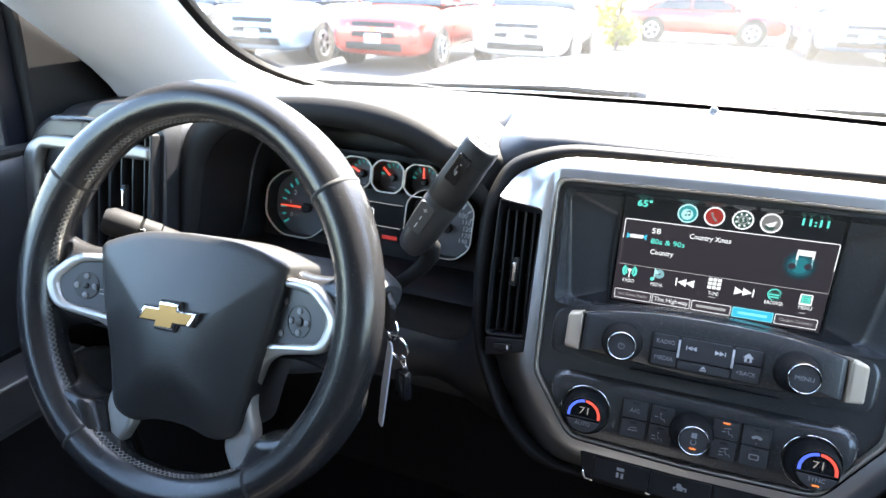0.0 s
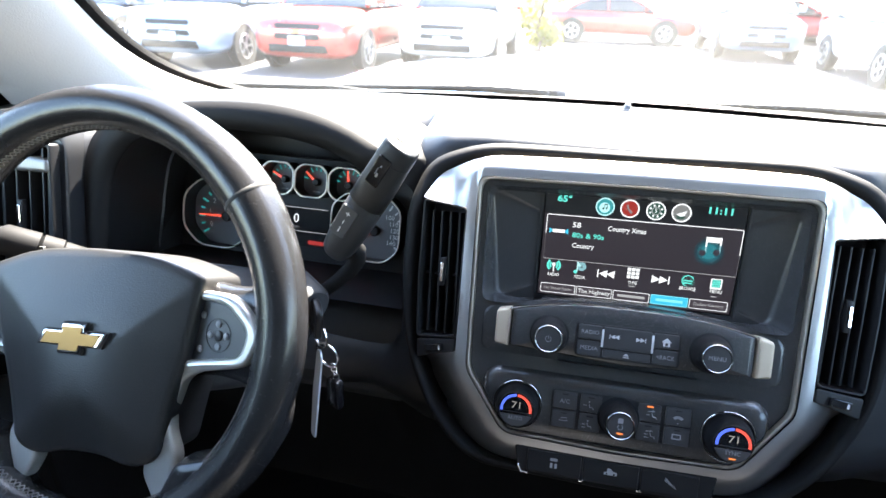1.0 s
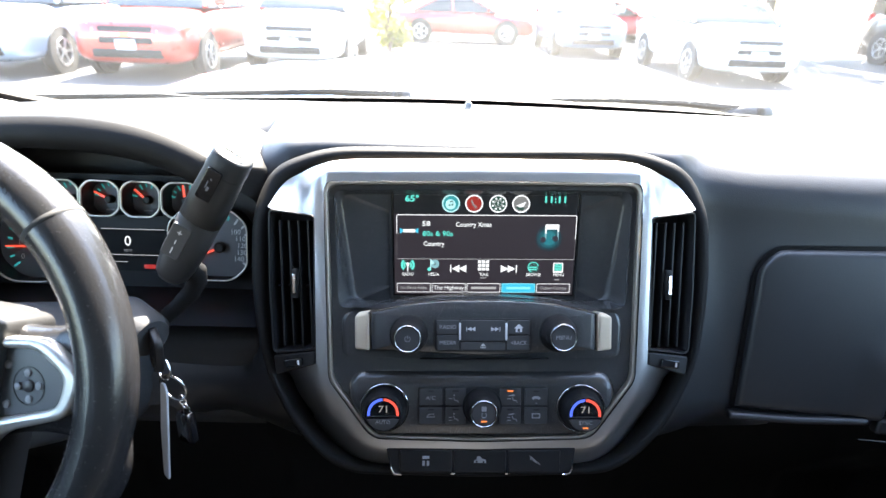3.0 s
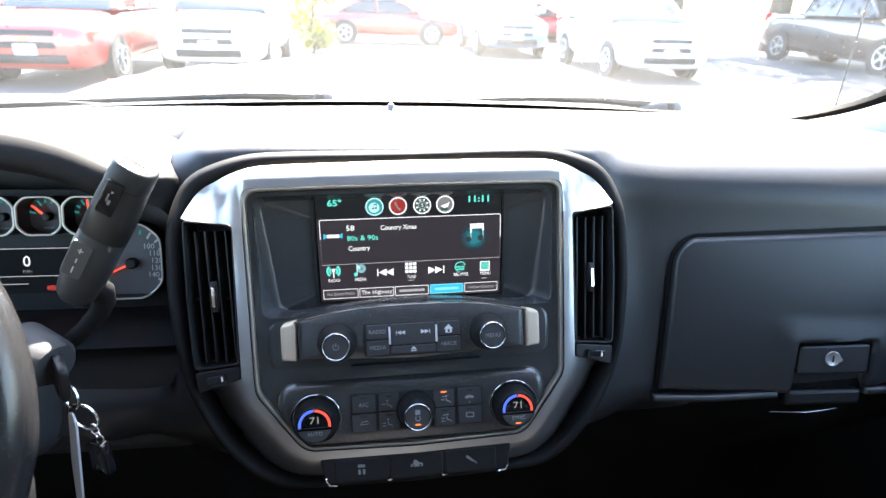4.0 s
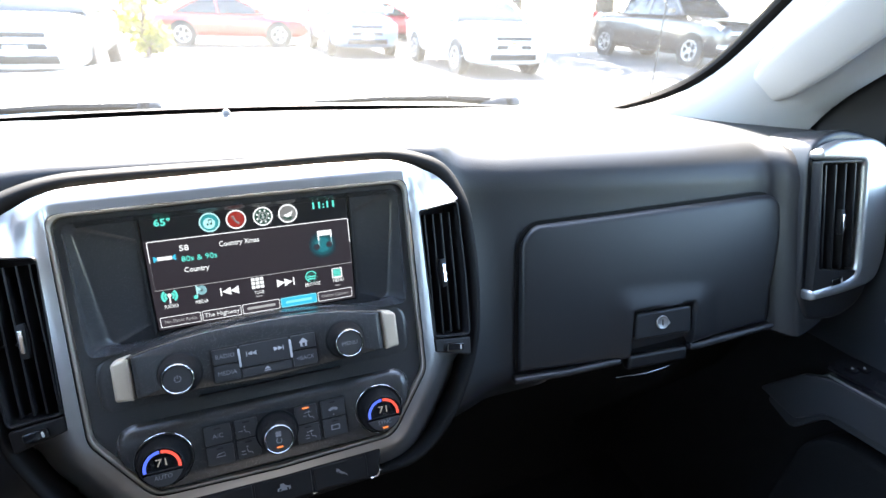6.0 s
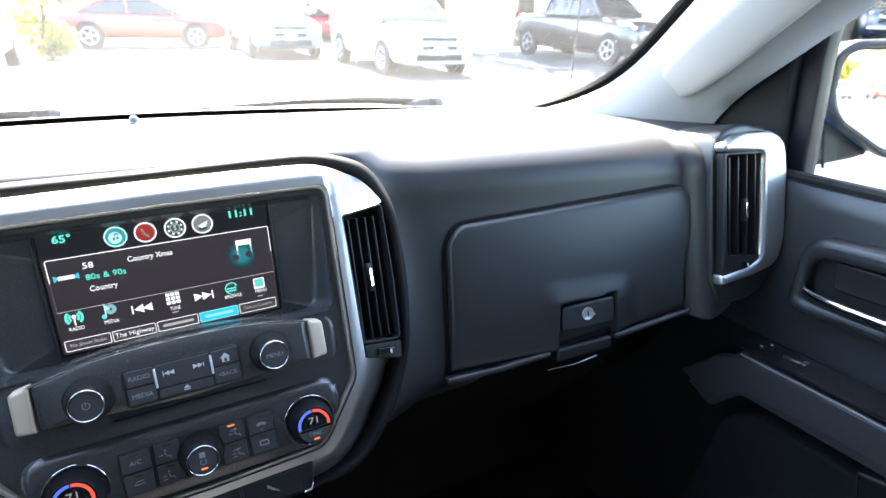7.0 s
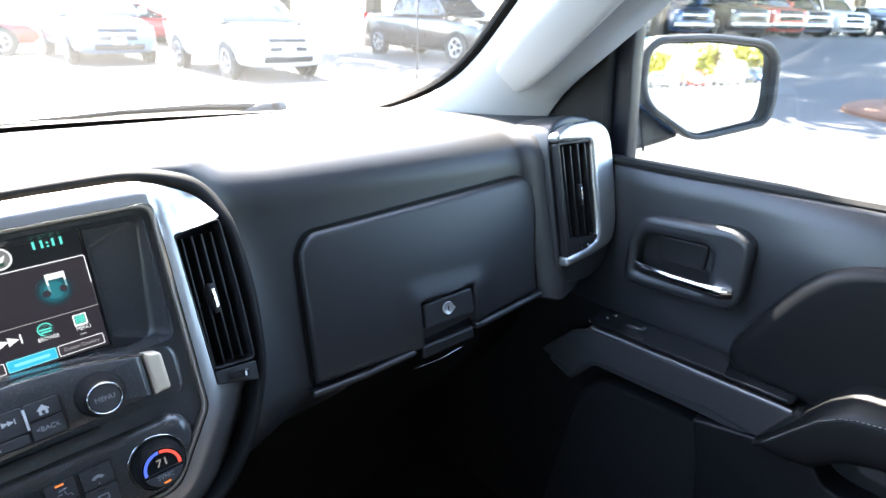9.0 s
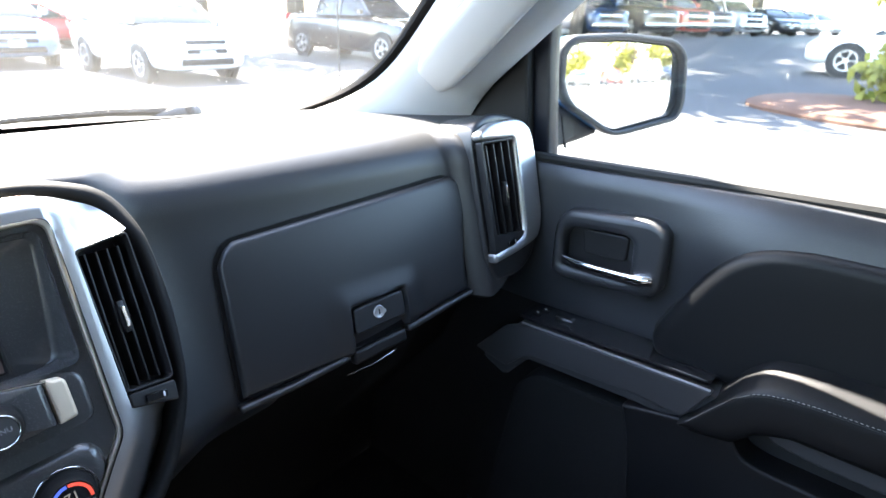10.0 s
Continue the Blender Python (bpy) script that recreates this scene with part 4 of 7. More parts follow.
        x, y, w, h = (x0 + x1) / 2, -0.0470, x1 - x0, 0.0100
        hot = i == 3
        tabm = part("preset_tab", plate([rect(w, h, 0.0012, x, y)], 0.0003, 0, z=z), G_BLUE if hot else G_TAB, s)
        part("tab_line", plate([rect(w, h, 0.0012, x, y), rect(w - 0.0012, h - 0.0012, 0.001, x, y)], 0.0003, 0, z=z + 0.0002), G_WHITE if not hot else G_CYANLINE, tabm)
        if word:
            big = i == 1
            text(word, 0.0064 if big else 0.0046, G_WHITE if big else G_GREYLINE, tabm, x, y, z + 0.0004, width=0.0315 if big else 0.0275)
        else:
            part("name_bar", plate([rect(0.0255 if hot else 0.0265, 0.0026, 0.0006, x, y)], 0.0003, 0, z=z + 0.0004), G_CYANLINE if hot else G_GREYLINE, tabm)
    return s


G_LCD = glow("dial_digits", (0.6, 0.6, 0.6), SCREEN * 0.30)
G_DISCRED = glow("screen_disc_red", (0.50, 0.04, 0.03), SCREEN * 0.45)
G_DISCGREY = glow("screen_disc_grey", (0.40, 0.42, 0.44), SCREEN * 0.35)
G_BAR = glow("screen_bar", (0.02, 0.02, 0.03), SCREEN * 0.1)
G_TEAL = glow("screen_teal", (0.04, 0.48, 0.55), SCREEN * 0.45)
G_DARKDISC = glow("screen_disc", (0.03, 0.10, 0.08), SCREEN * 0.5)
G_PALECYAN = glow("screen_pale_cyan", (0.45, 0.85, 0.92), SCREEN * 0.7)
G_DIMLINE = glow("screen_dim_line", (0.30, 0.30, 0.34), SCREEN * 0.25)
G_HALO4 = glow("screen_icon_blue", (0.30, 0.62, 0.72), SCREEN * 0.5)
G_NOTEDARK = glow("screen_note_dark", (0.10, 0.08, 0.12), SCREEN * 0.25)
G_HALO1 = glow("screen_halo_outer", (0.03, 0.10, 0.14), SCREEN * 0.25)
G_HALO2 = glow("screen_halo_mid", (0.02, 0.18, 0.24), SCREEN * 0.35)
G_HALO3 = glow("screen_halo_inner", (0.02, 0.26, 0.33), SCREEN * 0.5)
G_TAB = glow("screen_tab", (0.16, 0.13, 0.17), SCREEN * 0.2)
G_CYANLINE = glow("screen_cyanline", (0.2, 0.7, 0.85), SCREEN * 0.8)

BROW_OUT = rounded(mirrored([(0, 0.1225), (0.10, 0.1240, 0.03), (0.163, 0.1235, 0.03), (0.219, 0.1025, 0.035), (0.2360, 0.055, 0.04), (0.2375, -0.025, 0.03),
                             (0.2265, -0.105, 0.03), (0.191, -0.176, 0.03), (0.148, -0.2205, 0.03), (0, -0.2245)]), 0.02, 6)
SILVER_OUT = rounded(mirrored([(0, 0.108), (0.10, 0.1075, 0.03), (0.155, 0.1060, 0.03), (0.203, 0.086, 0.03), (0.2185, 0.045, 0.03), (0.2185, -0.03, 0.03),
                               (0.212, -0.102, 0.03), (0.179, -0.168, 0.03), (0.139, -0.2085, 0.03), (0, -0.2120)]), 0.02, 6)
FRAME_OUT = rounded(mirrored([(0, 0.1090), (0.10, 0.1085, 0.03), (0.155, 0.1070, 0.03), (0.203, 0.087, 0.02), (0.2150, 0.0600, 0.001), (0.2110, 0.0580, 0.001), (0.1665, 0.0520, 0.004), (0.1655, -0.0960, 0.001),
                              (0.2115, -0.1080, 0.001), (0.180, -0.169, 0.03), (0.140, -0.2100, 0.03), (0, -0.2135)]), 0.02, 5)
SILVER_IN = rounded(mirrored([(0, 0.0865), (0.158, 0.0855, 0.012), (0.1535, -0.112, 0.008), (0.110, -0.1715, 0.012), (0, -0.1745)]), 0.01, 5)
TRIM_IN = [(x * 0.976, (y + 0.045) * 0.976 - 0.045) for x, y in SILVER_IN]


def shrunk(o, k, cy):
    return [(x * k, cy + (y - cy) * k) for x, y in o]


def silver_sheet():
    """The frame as one curved sheet: flat beside the panel, rolling away towards the surround."""
    me = plate([FRAME_OUT, SILVER_IN], 0.0, 0.0)
    bm = bmesh.new()
    bm.from_mesh(me)
    bpy.data.meshes.remove(me)
    bmesh.ops.remove_doubles(bm, verts=bm.verts, dist=0.00002)
    for axis, lo, hi, step in (((1, 0, 0), -0.22, 0.22, 0.0045), ((0, 1, 0), -0.212, 0.110, 0.0045)):
        for i in range(int((hi - lo) / step) + 1):
            q = lo + step * i
            bmesh.ops.bisect_plane(bm, geom=bm.verts[:] + bm.edges[:] + bm.faces[:], dist=0.00001, plane_co=(axis[0] * q, axis[1] * q, 0), plane_no=axis)
    for q in (-0.1580, -0.1560, 0.1560, 0.1580):
        bmesh.ops.bisect_plane(bm, geom=bm.verts[:] + bm.edges[:] + bm.faces[:], dist=0.00001, plane_co=(q, 0, 0), plane_no=(1, 0, 0))
    p = np.array([v.co[:2] for v in bm.verts])
    a = np.array(SILVER_IN)
    d = np.roll(a, -1, 0) - a
    best = np.full(len(p), 9.0)
    for (ax, ay), (dx, dy) in zip(a, d):
        t = np.clip(((p[:, 0] - ax) * dx + (p[:, 1] - ay) * dy) / (dx * dx + dy * dy + 1e-12), 0, 1)
        best = np.minimum(best, np.hypot(p[:, 0] - ax - t * dx, p[:, 1] - ay - t * dy))
    steps = [0.0005 * i for i in range(160)]
    slope = [smooth(0.003, 0.014, q) * (1 - smooth(0.021, 0.036, q)) for q in steps]
    fall = np.cumsum(slope) * 0.0005
    over = np.cumsum([1.05 * smooth(0.006, 0.017, q) * (1 - smooth(0.026, 0.040, q)) for q in steps]) * 0.0005
    drop = np.interp(best, steps, fall)
    under = np.cumsum([0.15 + 1.15 * smooth(0.003, 0.028, q) for q in steps]) * 0.0005
    for v, q, far in zip(bm.verts, drop, best):
        low = smooth(0.085, 0.125, -v.co.y)
        high = smooth(0.050, 0.088, v.co.y)
        v.co.z = 0.0085 - (1 - low) * (q * 0.34 * (1 - high) + high * float(np.interp(far, steps, over))) - low * float(np.interp(far, steps, under))
        ax = abs(v.co.x)
        v.co.z -= (0.0008 + 0.04 * max(v.co.y - 0.052, 0.0)) * smooth(0.1560, 0.1580, ax) * smooth(0.045, 0.060, v.co.y)
    bmesh.ops.recalc_face_normals(bm, faces=bm.faces)
    if sum(f.normal.z for f in bm.faces) < 0:
        bmesh.ops.reverse_faces(bm, faces=bm.faces)
    return bm


def dial(parent, sgn):
    x, y = (-0.0972, -0.1395) if sgn < 0 else (0.0988, -0.1400)
    m = Matrix.Translation((x, y, 0.004))
    d = part("temperature_dial", lathe([(0.0228, 0), (0.0226, 0.003), (0.0212, 0.0045), (0.0204, 0.010), (0.0190, 0.0175), (0.0178, 0.0212), (0.0170, 0.0226), (0.0166, 0.0230), (0.0163, 0.0222), (0, 0.0222)], 56), M_KNOB, parent, at=m)
    part("chrome_ring", ring(0.0230, 0.0243, 0.0, 0.0052, 56), M_RING, d, "thin chrome ring")
    n = 64
    part("knurling", merged(*[tube([(0.0206 * math.cos(a), 0.0206 * math.sin(a), 0.0085), (0.0188 * math.cos(a), 0.0188 * math.sin(a), 0.0178)], 0.00028, 4) for a in [2 * math.pi * i / n for i in range(n)]]), M_KNOB, d)
    part("dial_face", plate([circle(0.0163, 0, 0, 40)], 0.0008, 0.0, z=0.0220), M_GLOSSBLACK, d)
    part("cold_arc", plate([arc_band(0.0126, 0.0152, 92, 188)], 0.0003, 0, z=0.0229), G_DEEPBLUE, d)
    part("warm_arc", plate([arc_band(0.0126, 0.0152, -8, 88)], 0.0003, 0, z=0.0229), G_RED, d)
    text("71", 0.0092, G_LCD, d, 0.0006, 0.0042, 0.0230, width=0.0082)
    part("dial_split", plate([rect(0.0316, 0.0007, 0, 0, -0.0024)], 0.0003, 0, z=0.0229), M_SEAL, d)
    part("lower_cap", plate([[p for p in circle(0.0161, 0, 0, 40) if p[1] < -0.0030]], 0.0012, 0.0003, z=0.0226), M_BUTTON, d)
    text("AUTO" if sgn < 0 else "SYNC", 0.0052, M_GREYINK, d, 0, -0.0080, 0.0240)
    if sgn > 0:
        part("lamp", plate([rect(0.0055, 0.0013, 0.0003, 0, -0.0130)], 0.0003, 0, z=0.0239), G_ORANGE, d)


def knob(parent, x, y, r, z, label_text=None, icon=None, h=0.024):
    k = part("rotary_knob", lathe([(r * 1.10, 0), (r * 1.10, 0.0012), (r * 1.02, 0.0020), (r, 0.0026), (r * 0.97, h * 0.35), (r * 0.86, h * 0.78), (r * 0.78, h * 0.95), (r * 0.74, h), (r * 0.64, h + 0.0003), (r * 0.62, h - 0.0006), (0, h - 0.0004)], 56), M_KNOB, parent,
             at=Matrix.Translation((x, y, z)))
    n = 60
    part("knurling", merged(*[tube([(r * 0.985 * math.cos(a), r * 0.985 * math.sin(a), 0.004), (r * 0.955 * math.cos(a), r * 0.955 * math.sin(a), h * 0.42), (r * 0.845 * math.cos(a), r * 0.845 * math.sin(a), h * 0.82)], 0.00028, 4)
                              for a in [2 * math.pi * i / n for i in range(n)]]), M_KNOB, k)
    part("chrome_ring", ring(r * 0.675, r * 0.735, h - 0.001, h + 0.0010, 48), M_RING, k, "thin chrome ring")
    part("knob_face", plate([circle(r * 0.65, 0, 0, 32)], 0.0006, 0.0002, z=h - 0.0004), M_BUTTON, k)
    if label_text:
        text(label_text, 0.0054, M_GREYINK, k, 0, 0, h + 0.0004)
    if icon == "power":
        part("power_icon", merged(plate([arc_band(0.0023, 0.0029, 120, 420)], 0.0002, 0), plate([rect(0.0006, 0.0032, 0, 0, 0.0018)], 0.0002, 0)), M_GREYINK, k, at=Matrix.Translation((0, 0, h + 0.0003)))
    if icon == "fan":
        part("fan_icon", merged(*[plate([circle(0.0014, 0.0016 * math.cos(a), 0.0048 + 0.0016 * math.sin(a), 10)], 0.0002, 0) for a in (0.8, 2.35, 3.9, 5.5)]), M_GREYINK, k, at=Matrix.Translation((0, 0, h + 0.0003)))
        part("power_icon", plate([arc_band(0.0020, 0.0026, 120, 420, 0, -0.0012)], 0.0002, 0, z=h + 0.0003), M_GREYINK, k)
        part("lamp", plate([rect(0.0055, 0.0014, 0.0003, 0, -0.0072)], 0.0003, 0, z=h + 0.0003), G_ORANGE, k)
    return k


def button(parent, x0, x1, y0, y1, z, r=0.0015, h=0.0022):
    return part("button", plate([rounded([(x0 + 0.0005, y0 + 0.0005), (x1 - 0.0005, y0 + 0.0005), (x1 - 0.0005, y1 - 0.0005), (x0 + 0.0005, y1 - 0.0005)], r)], h, 0.0006, z=z), M_BUTTON, parent)


def person_seat_icon(parent, x, y, z, k):
    """Air-flow symbol: a seat and arrows, as plain strokes."""
    s = 0.0042
    o = [tube([(x, y + 0.3 * s, z), (x + 0.25 * s, y - 0.5 * s, z), (x + 0.9 * s, y - 0.5 * s, z), (x + 1.1 * s, y - 1.0 * s, z)], 0.0004, 5),
         tube([(x - 1.2 * s, y - 0.1 * s, z), (x - 0.4 * s, y - 0.1 * s, z)], 0.0004, 5)]
    if k % 2:
        o.append(tube([(x - 1.2 * s, y - 0.8 * s, z), (x - 0.3 * s, y - 0.8 * s, z)], 0.0004, 5))
    if k > 1:
        o.append(tube([(x - 0.9 * s, y + 0.6 * s, z), (x + 0.6 * s, y + 0.8 * s, z)], 0.0004, 5))
    o.append(lathe([(0.0, z - 0.0002), (0.0009, z), (0, z + 0.0004)], 8))
    bmesh.ops.translate(o[-1], vec=(x + 0.1 * s, y + 0.75 * s, 0), verts=o[-1].verts)
    part("airflow_icon", merged(*o), M_GREYINK, parent)


def centre_stack():
    s = thing("center_stack", STACK, "charcoal centre stack with satin silver frame, radio keys and climate dials", "center stack")
    rows = []
    for k in range(11):
        t = math.pi * k / 10
        q = (1 - math.cos(t)) / 2
        rows.append([(a[0] + (b[0] - a[0]) * q, a[1] + (b[1] - a[1]) * q, -0.034 + (0.019 + 0.009 * smooth(0.10, 0.05, b[1]) * smooth(0.15, 0.21, abs(b[0]))) * math.sin(t) ** 0.7) for a, b in zip(shrunk(SILVER_OUT, 0.997, -0.045), BROW_OUT)])
    part("surround", grid(rows, closed=True), M_BROW, s, "soft black raised surround", sharp=80)
    part("surround_skirt", plate([shrunk(BROW_OUT, 0.985, -0.045), shrunk(SILVER_OUT, 1.02, -0.045)], 0.05, 0.0, z=-0.075), M_BROW, s, sharp=60)
    part("silver_frame", silver_sheet(), M_SILVER, s, "satin silver frame", sharp=80)
    part("inner_trim", plate([SILVER_IN, TRIM_IN], 0.018, 0.0012, z=-0.0115), M_CHAMPAGNE, s, "thin champagne inner edge")
    # the recessed panel: screen bay with sloped cheeks, radio shelf, climate field
    part("back_panel", plate([SILVER_IN], 0.004, 0.0, z=-0.052), M_PANEL, s)
    bay = rounded([(-0.1440, -0.040), (0.1440, -0.040), (0.1480, 0.0770), (-0.1480, 0.0770)], 0.010, 5)

    def bay_floor(y):
        """Depth of the bay, which follows the screen: deep at the foot, shallow at the top."""
        return -0.0155 + 0.2126 * (y - 0.0235)

    def bay_ring(inset, t):
        out = []
        for x, y in bay:
            q = inset * (0.45 + 0.55 * smooth(0.08, -0.03, y)) if inset > 0.002 else inset
            xx, yy = x * (1 - q / 0.146), 0.0185 + (y - 0.0185) * (1 - min(q, 0.004) / 0.0585)
            out.append((xx, yy, 0.004 + (bay_floor(yy) - 0.004) * t))
        return out

    part("screen_bay", grid([bay_ring(0.0, 0.0), bay_ring(0.0004, 0.12), bay_ring(0.0030, 0.35), bay_ring(0.0085, 0.75), bay_ring(0.0115, 0.94), bay_ring(0.0150, 1.0), [(x * 0.02, 0.0185 + (y - 0.0185) * 0.02, bay_floor(0.0185 + (y - 0.0185) * 0.02)) for x, y in bay]], closed=True), M_PANEL, s, "charcoal recessed screen surround", sharp=60)
    for sx in (-1, 1):
        part("bay_step", plate([rounded([(0.0032 + sx * 0.0955, 0.052), (0.0032 + sx * 0.0975, 0.052), (0.0032 + sx * 0.0975, -0.058), (0.0032 + sx * 0.0955, -0.058)], 0.0006)], 0.004, 0.0006, z=-0.0035), M_SEAL, s,
             at=Matrix.Translation((0, 0.0235, -0.014)) @ Matrix.Rotation(radians(12), 4, "X"))
    frame_out = [(x * 0.978, (y + 0.045) * 0.978 - 0.045) for x, y in SILVER_IN]
    part("panel_frame", plate([frame_out, [(x * 0.999, y) for x, y in bay]], 0.010, 0.0012, z=-0.010), M_PANEL, s)
    # climate field with its raised upper lip
    rows = []
    for i in range(61):
        x = -0.1432 + 0.2864 * i / 60
        ax = abs(x)
        y_hi = -0.1000 - 0.0165 * max(0.0, (ax - 0.118) / 0.0252) ** 1.6
        y_lo = -0.1685 + 0.0005 * (ax / 0.1) ** 2 if ax < 0.106 else -0.1680 + 0.0500 * (ax - 0.106) / 0.0372
        rim = smooth(0.1432, 0.128, ax)
        row = []
        for d, z in ((0.0, -0.016), (0.0010, -0.0085), (0.0030, -0.0025), (0.0060, 0.0020), (0.0095, 0.0052), (0.0135, 0.0072), (0.0180, 0.0078)):
            row.append((x, y_hi - d * min(1.0, (y_hi - y_lo) / 0.024), z * rim - 0.012 * (1 - rim)))
        y_a = row[-1][1]
        for t in (0.33, 0.66, 0.93):
            row.append((x, y_a + (y_lo - y_a) * t, 0.0078 * rim - 0.012 * (1 - rim)))
        row += [(x, y_lo, 0.0050 * rim - 0.013 * (1 - rim)), (x, y_lo - 0.0005, -0.02)]
        rows.append(row)
    part("climate_panel", grid(rows), M_PANEL, s, sharp=60)
    # radio shelf and bar
    shelf = rounded(mirrored([(0, -0.0275), (0.06, -0.030, 0.03), (0.118, -0.039, 0.01), (0.142, -0.046, 0.012), (0.141, -0.0905, 0.01), (0, -0.0925)]), 0.01, 5)
    part("radio_shelf", pillow(shelf, [(-0.03, 1.0), (-0.001, 1.0), (0.002, 0.985), (0.0022, 0.96), (0.0022, 0.5)]), M_PANEL, s, sharp=60)
    bar = rounded(mirrored([(0, -0.0300), (0.06, -0.0312, 0.03), (0.1112, -0.0425), (0.1112, -0.0790), (0, -0.0848)]), 0.001, 6)
    part("radio_bar", pillow(bar, [(-0.02, 1.0), (0.012, 1.0), (0.0165, 0.992), (0.0192, 0.975), (0.0203, 0.94), (0.0205, 0.5)]), M_PANEL, s, sharp=60)
    part("bar_line", tube([(x, -0.0312 - 0.0118 * (abs(x) / 0.1135) ** 2.6, 0.0190) for x in [-0.1125 + 0.01125 * i for i in range(21)]], 0.0009, 6), M_CHROME, s)
    for sgn in (-1, 1):
        cap = rounded([(sgn * 0.1115, -0.0420), (sgn * 0.1255, -0.0450, 0.004), (sgn * 0.1255, -0.0785, 0.003), (sgn * 0.1115, -0.0798)], 0.0008)
        part("end_cap", plate([cap], 0.020, 0.0028, z=0.0, res=3), M_CAP, s, "champagne end cap")
    part("disc_slot", plate([rounded([(-0.0625, -0.0905), (0.0675, -0.0905), (0.0655, -0.0945), (-0.0605, -0.0945)], 0.001)], 0.008, 0.0, z=0.0), M_SEAL, s)
    knob(s, -0.0730, -0.0632, 0.0172, 0.0195, icon="power")
    knob(s, 0.0728, -0.0615, 0.0172, 0.0195, "MENU")
    dial(s, -1)
    dial(s, 1)
    # radio keys
    z = 0.0198
    part("key_recess", plate([rect(0.0950, 0.0328, 0.005, -0.0006, -0.0637)], 0.0016, 0.0004, z=z), M_SEAL, s)
    z += 0.0008
    for x0, x1, y0, y1, word in ((-0.0463, -0.0238, -0.0630, -0.0485, "RADIO"), (-0.0463, -0.0238, -0.0785, -0.0635, "MEDIA"),
                                 (0.0222, 0.0452, -0.0785, -0.0635, "◃BACK"), (-0.0228, 0.0212, -0.0785, -0.0700, None), (-0.0228, 0.0212, -0.0695, -0.0485, None), (0.0222, 0.0452, -0.0630, -0.0485, None)):
        b = button(s, x0, x1, y0, y1, z)
        if word:
            text(word.replace("◃", "<"), 0.0056, M_GREYINK, b, (x0 + x1) / 2, (y0 + y1) / 2, z + 0.0023, width=0.016)
    part("skip_icon", skip_icon(-1, -0.0128, -0.0575, 0.0042), M_WHITEINK, s, at=Matrix.Translation((0, 0, z + 0.0022)))
    part("skip_icon", skip_icon(1, 0.0112, -0.0575, 0.0042), M_WHITEINK, s, at=Matrix.Translation((0, 0, z + 0.0022)))
    part("eject_icon", merged(plate([[(-0.0035, -0.0742), (0.0019, -0.0742), (-0.0008, -0.0715)]], 0.0003, 0), plate([rect(0.0054, 0.0009, 0, -0.0008, -0.0755)], 0.0003, 0)), M_WHITEINK, s, at=Matrix.Translation((0, 0, z + 0.0022)))
    hx, hy = 0.0337, -0.0565
    part("home_icon", plate([[(hx - 0.0045, hy), (hx, hy + 0.0042), (hx + 0.0045, hy), (hx + 0.003, hy), (hx + 0.003, hy - 0.0038), (hx - 0.003, hy - 0.0038), (hx - 0.003, hy)], rect(0.0022, 0.003, 0, hx, hy - 0.002)], 0.0003, 0, z=z + 0.0022), M_WHITEINK, s)
    # Chrome bars in pale ink: their bright reflection is put into the colour.
    for x in (-0.0233, 0.0217):
        part("sheen_bar", box(0.0019, 0.0165, 0.003, (x, -0.0600, z + 0.0017), 0.0006), M_WHITEINK, s, "chrome divider with its sheen painted pale")
    # climate keys
    z = 0.0078
    for cx, w in ((-0.0513, 0.0256), (0.0010, 0.0776), (0.0537, 0.0256)):
        part("key_recess", plate([rect(w, 0.0380, 0.003, cx, -0.1374)], 0.0012, 0.0003, z=z), M_SEAL, s)
    z += 0.0006
    for x0, x1, icon in ((-0.0632, -0.0395, "left"), (0.0418, 0.0656, "right")):
        for y0, y1, top in ((-0.1370, -0.1190, True), (-0.1558, -0.1377, False)):
            b = button(s, x0, x1, y0, y1, z)
            cx, cy = (x0 + x1) / 2, (y0 + y1) / 2
            part("mark", plate([rect(0.0055, 0.0010, 0.0002, cx, y1 - 0.0030)], 0.0002, 0, z=z + 0.0022), M_SEAL, b)
            if icon == "left" and top:
                text("A/C", 0.0058, M_GREYINK, b, cx, cy - 0.001, z + 0.0023)
            elif icon == "left":
                part("recirculate_icon", tube([(cx - 0.004, cy - 0.0015, z + 0.0022), (cx - 0.002, cy + 0.0012, z + 0.0022), (cx + 0.003, cy + 0.0018, z + 0.0022), (cx + 0.004, cy - 0.0012, z + 0.0022)], 0.0004, 5, closed=True), M_GREYINK, b)
            else:
                part("defrost_icon", plate([arc_band(0.0036, 0.0062, 40, 140, cx, cy - 0.005) if top else rect(0.0085, 0.0052, 0.001, cx, cy), rect(0.0062, 0.0032, 0.0006, cx, cy) if not top else rect(0.001, 0.001, 0, cx, cy - 0.006)], 0.0003, 0, z=z + 0.0022), M_GREYINK, b)
    for i, (x0, x1, y0, y1) in enumerate(((-0.0370, -0.0160, -0.1370, -0.1190), (-0.0370, -0.0160, -0.1560, -0.1377), (0.0170, 0.0388, -0.1370, -0.1190), (0.0170, 0.0388, -0.1560, -0.1377))):
        b = button(s, x0, x1, y0, y1, z)
        person_seat_icon(b, (x0 + x1) / 2 + (-0.002 if i < 2 else 0.002), (y0 + y1) / 2 - 0.0012, z + 0.0023, i)
        part("lamp" if i == 2 else "mark", plate([rect(0.0060, 0.0013, 0.0002, (x0 + x1) / 2, y1 - 0.0028)], 0.0003, 0, z=z + 0.0022), G_ORANGE if i == 2 else M_SEAL, b)
    knob(s, -0.0002, -0.1373, 0.0178, z + 0.001, icon="fan", h=0.024)
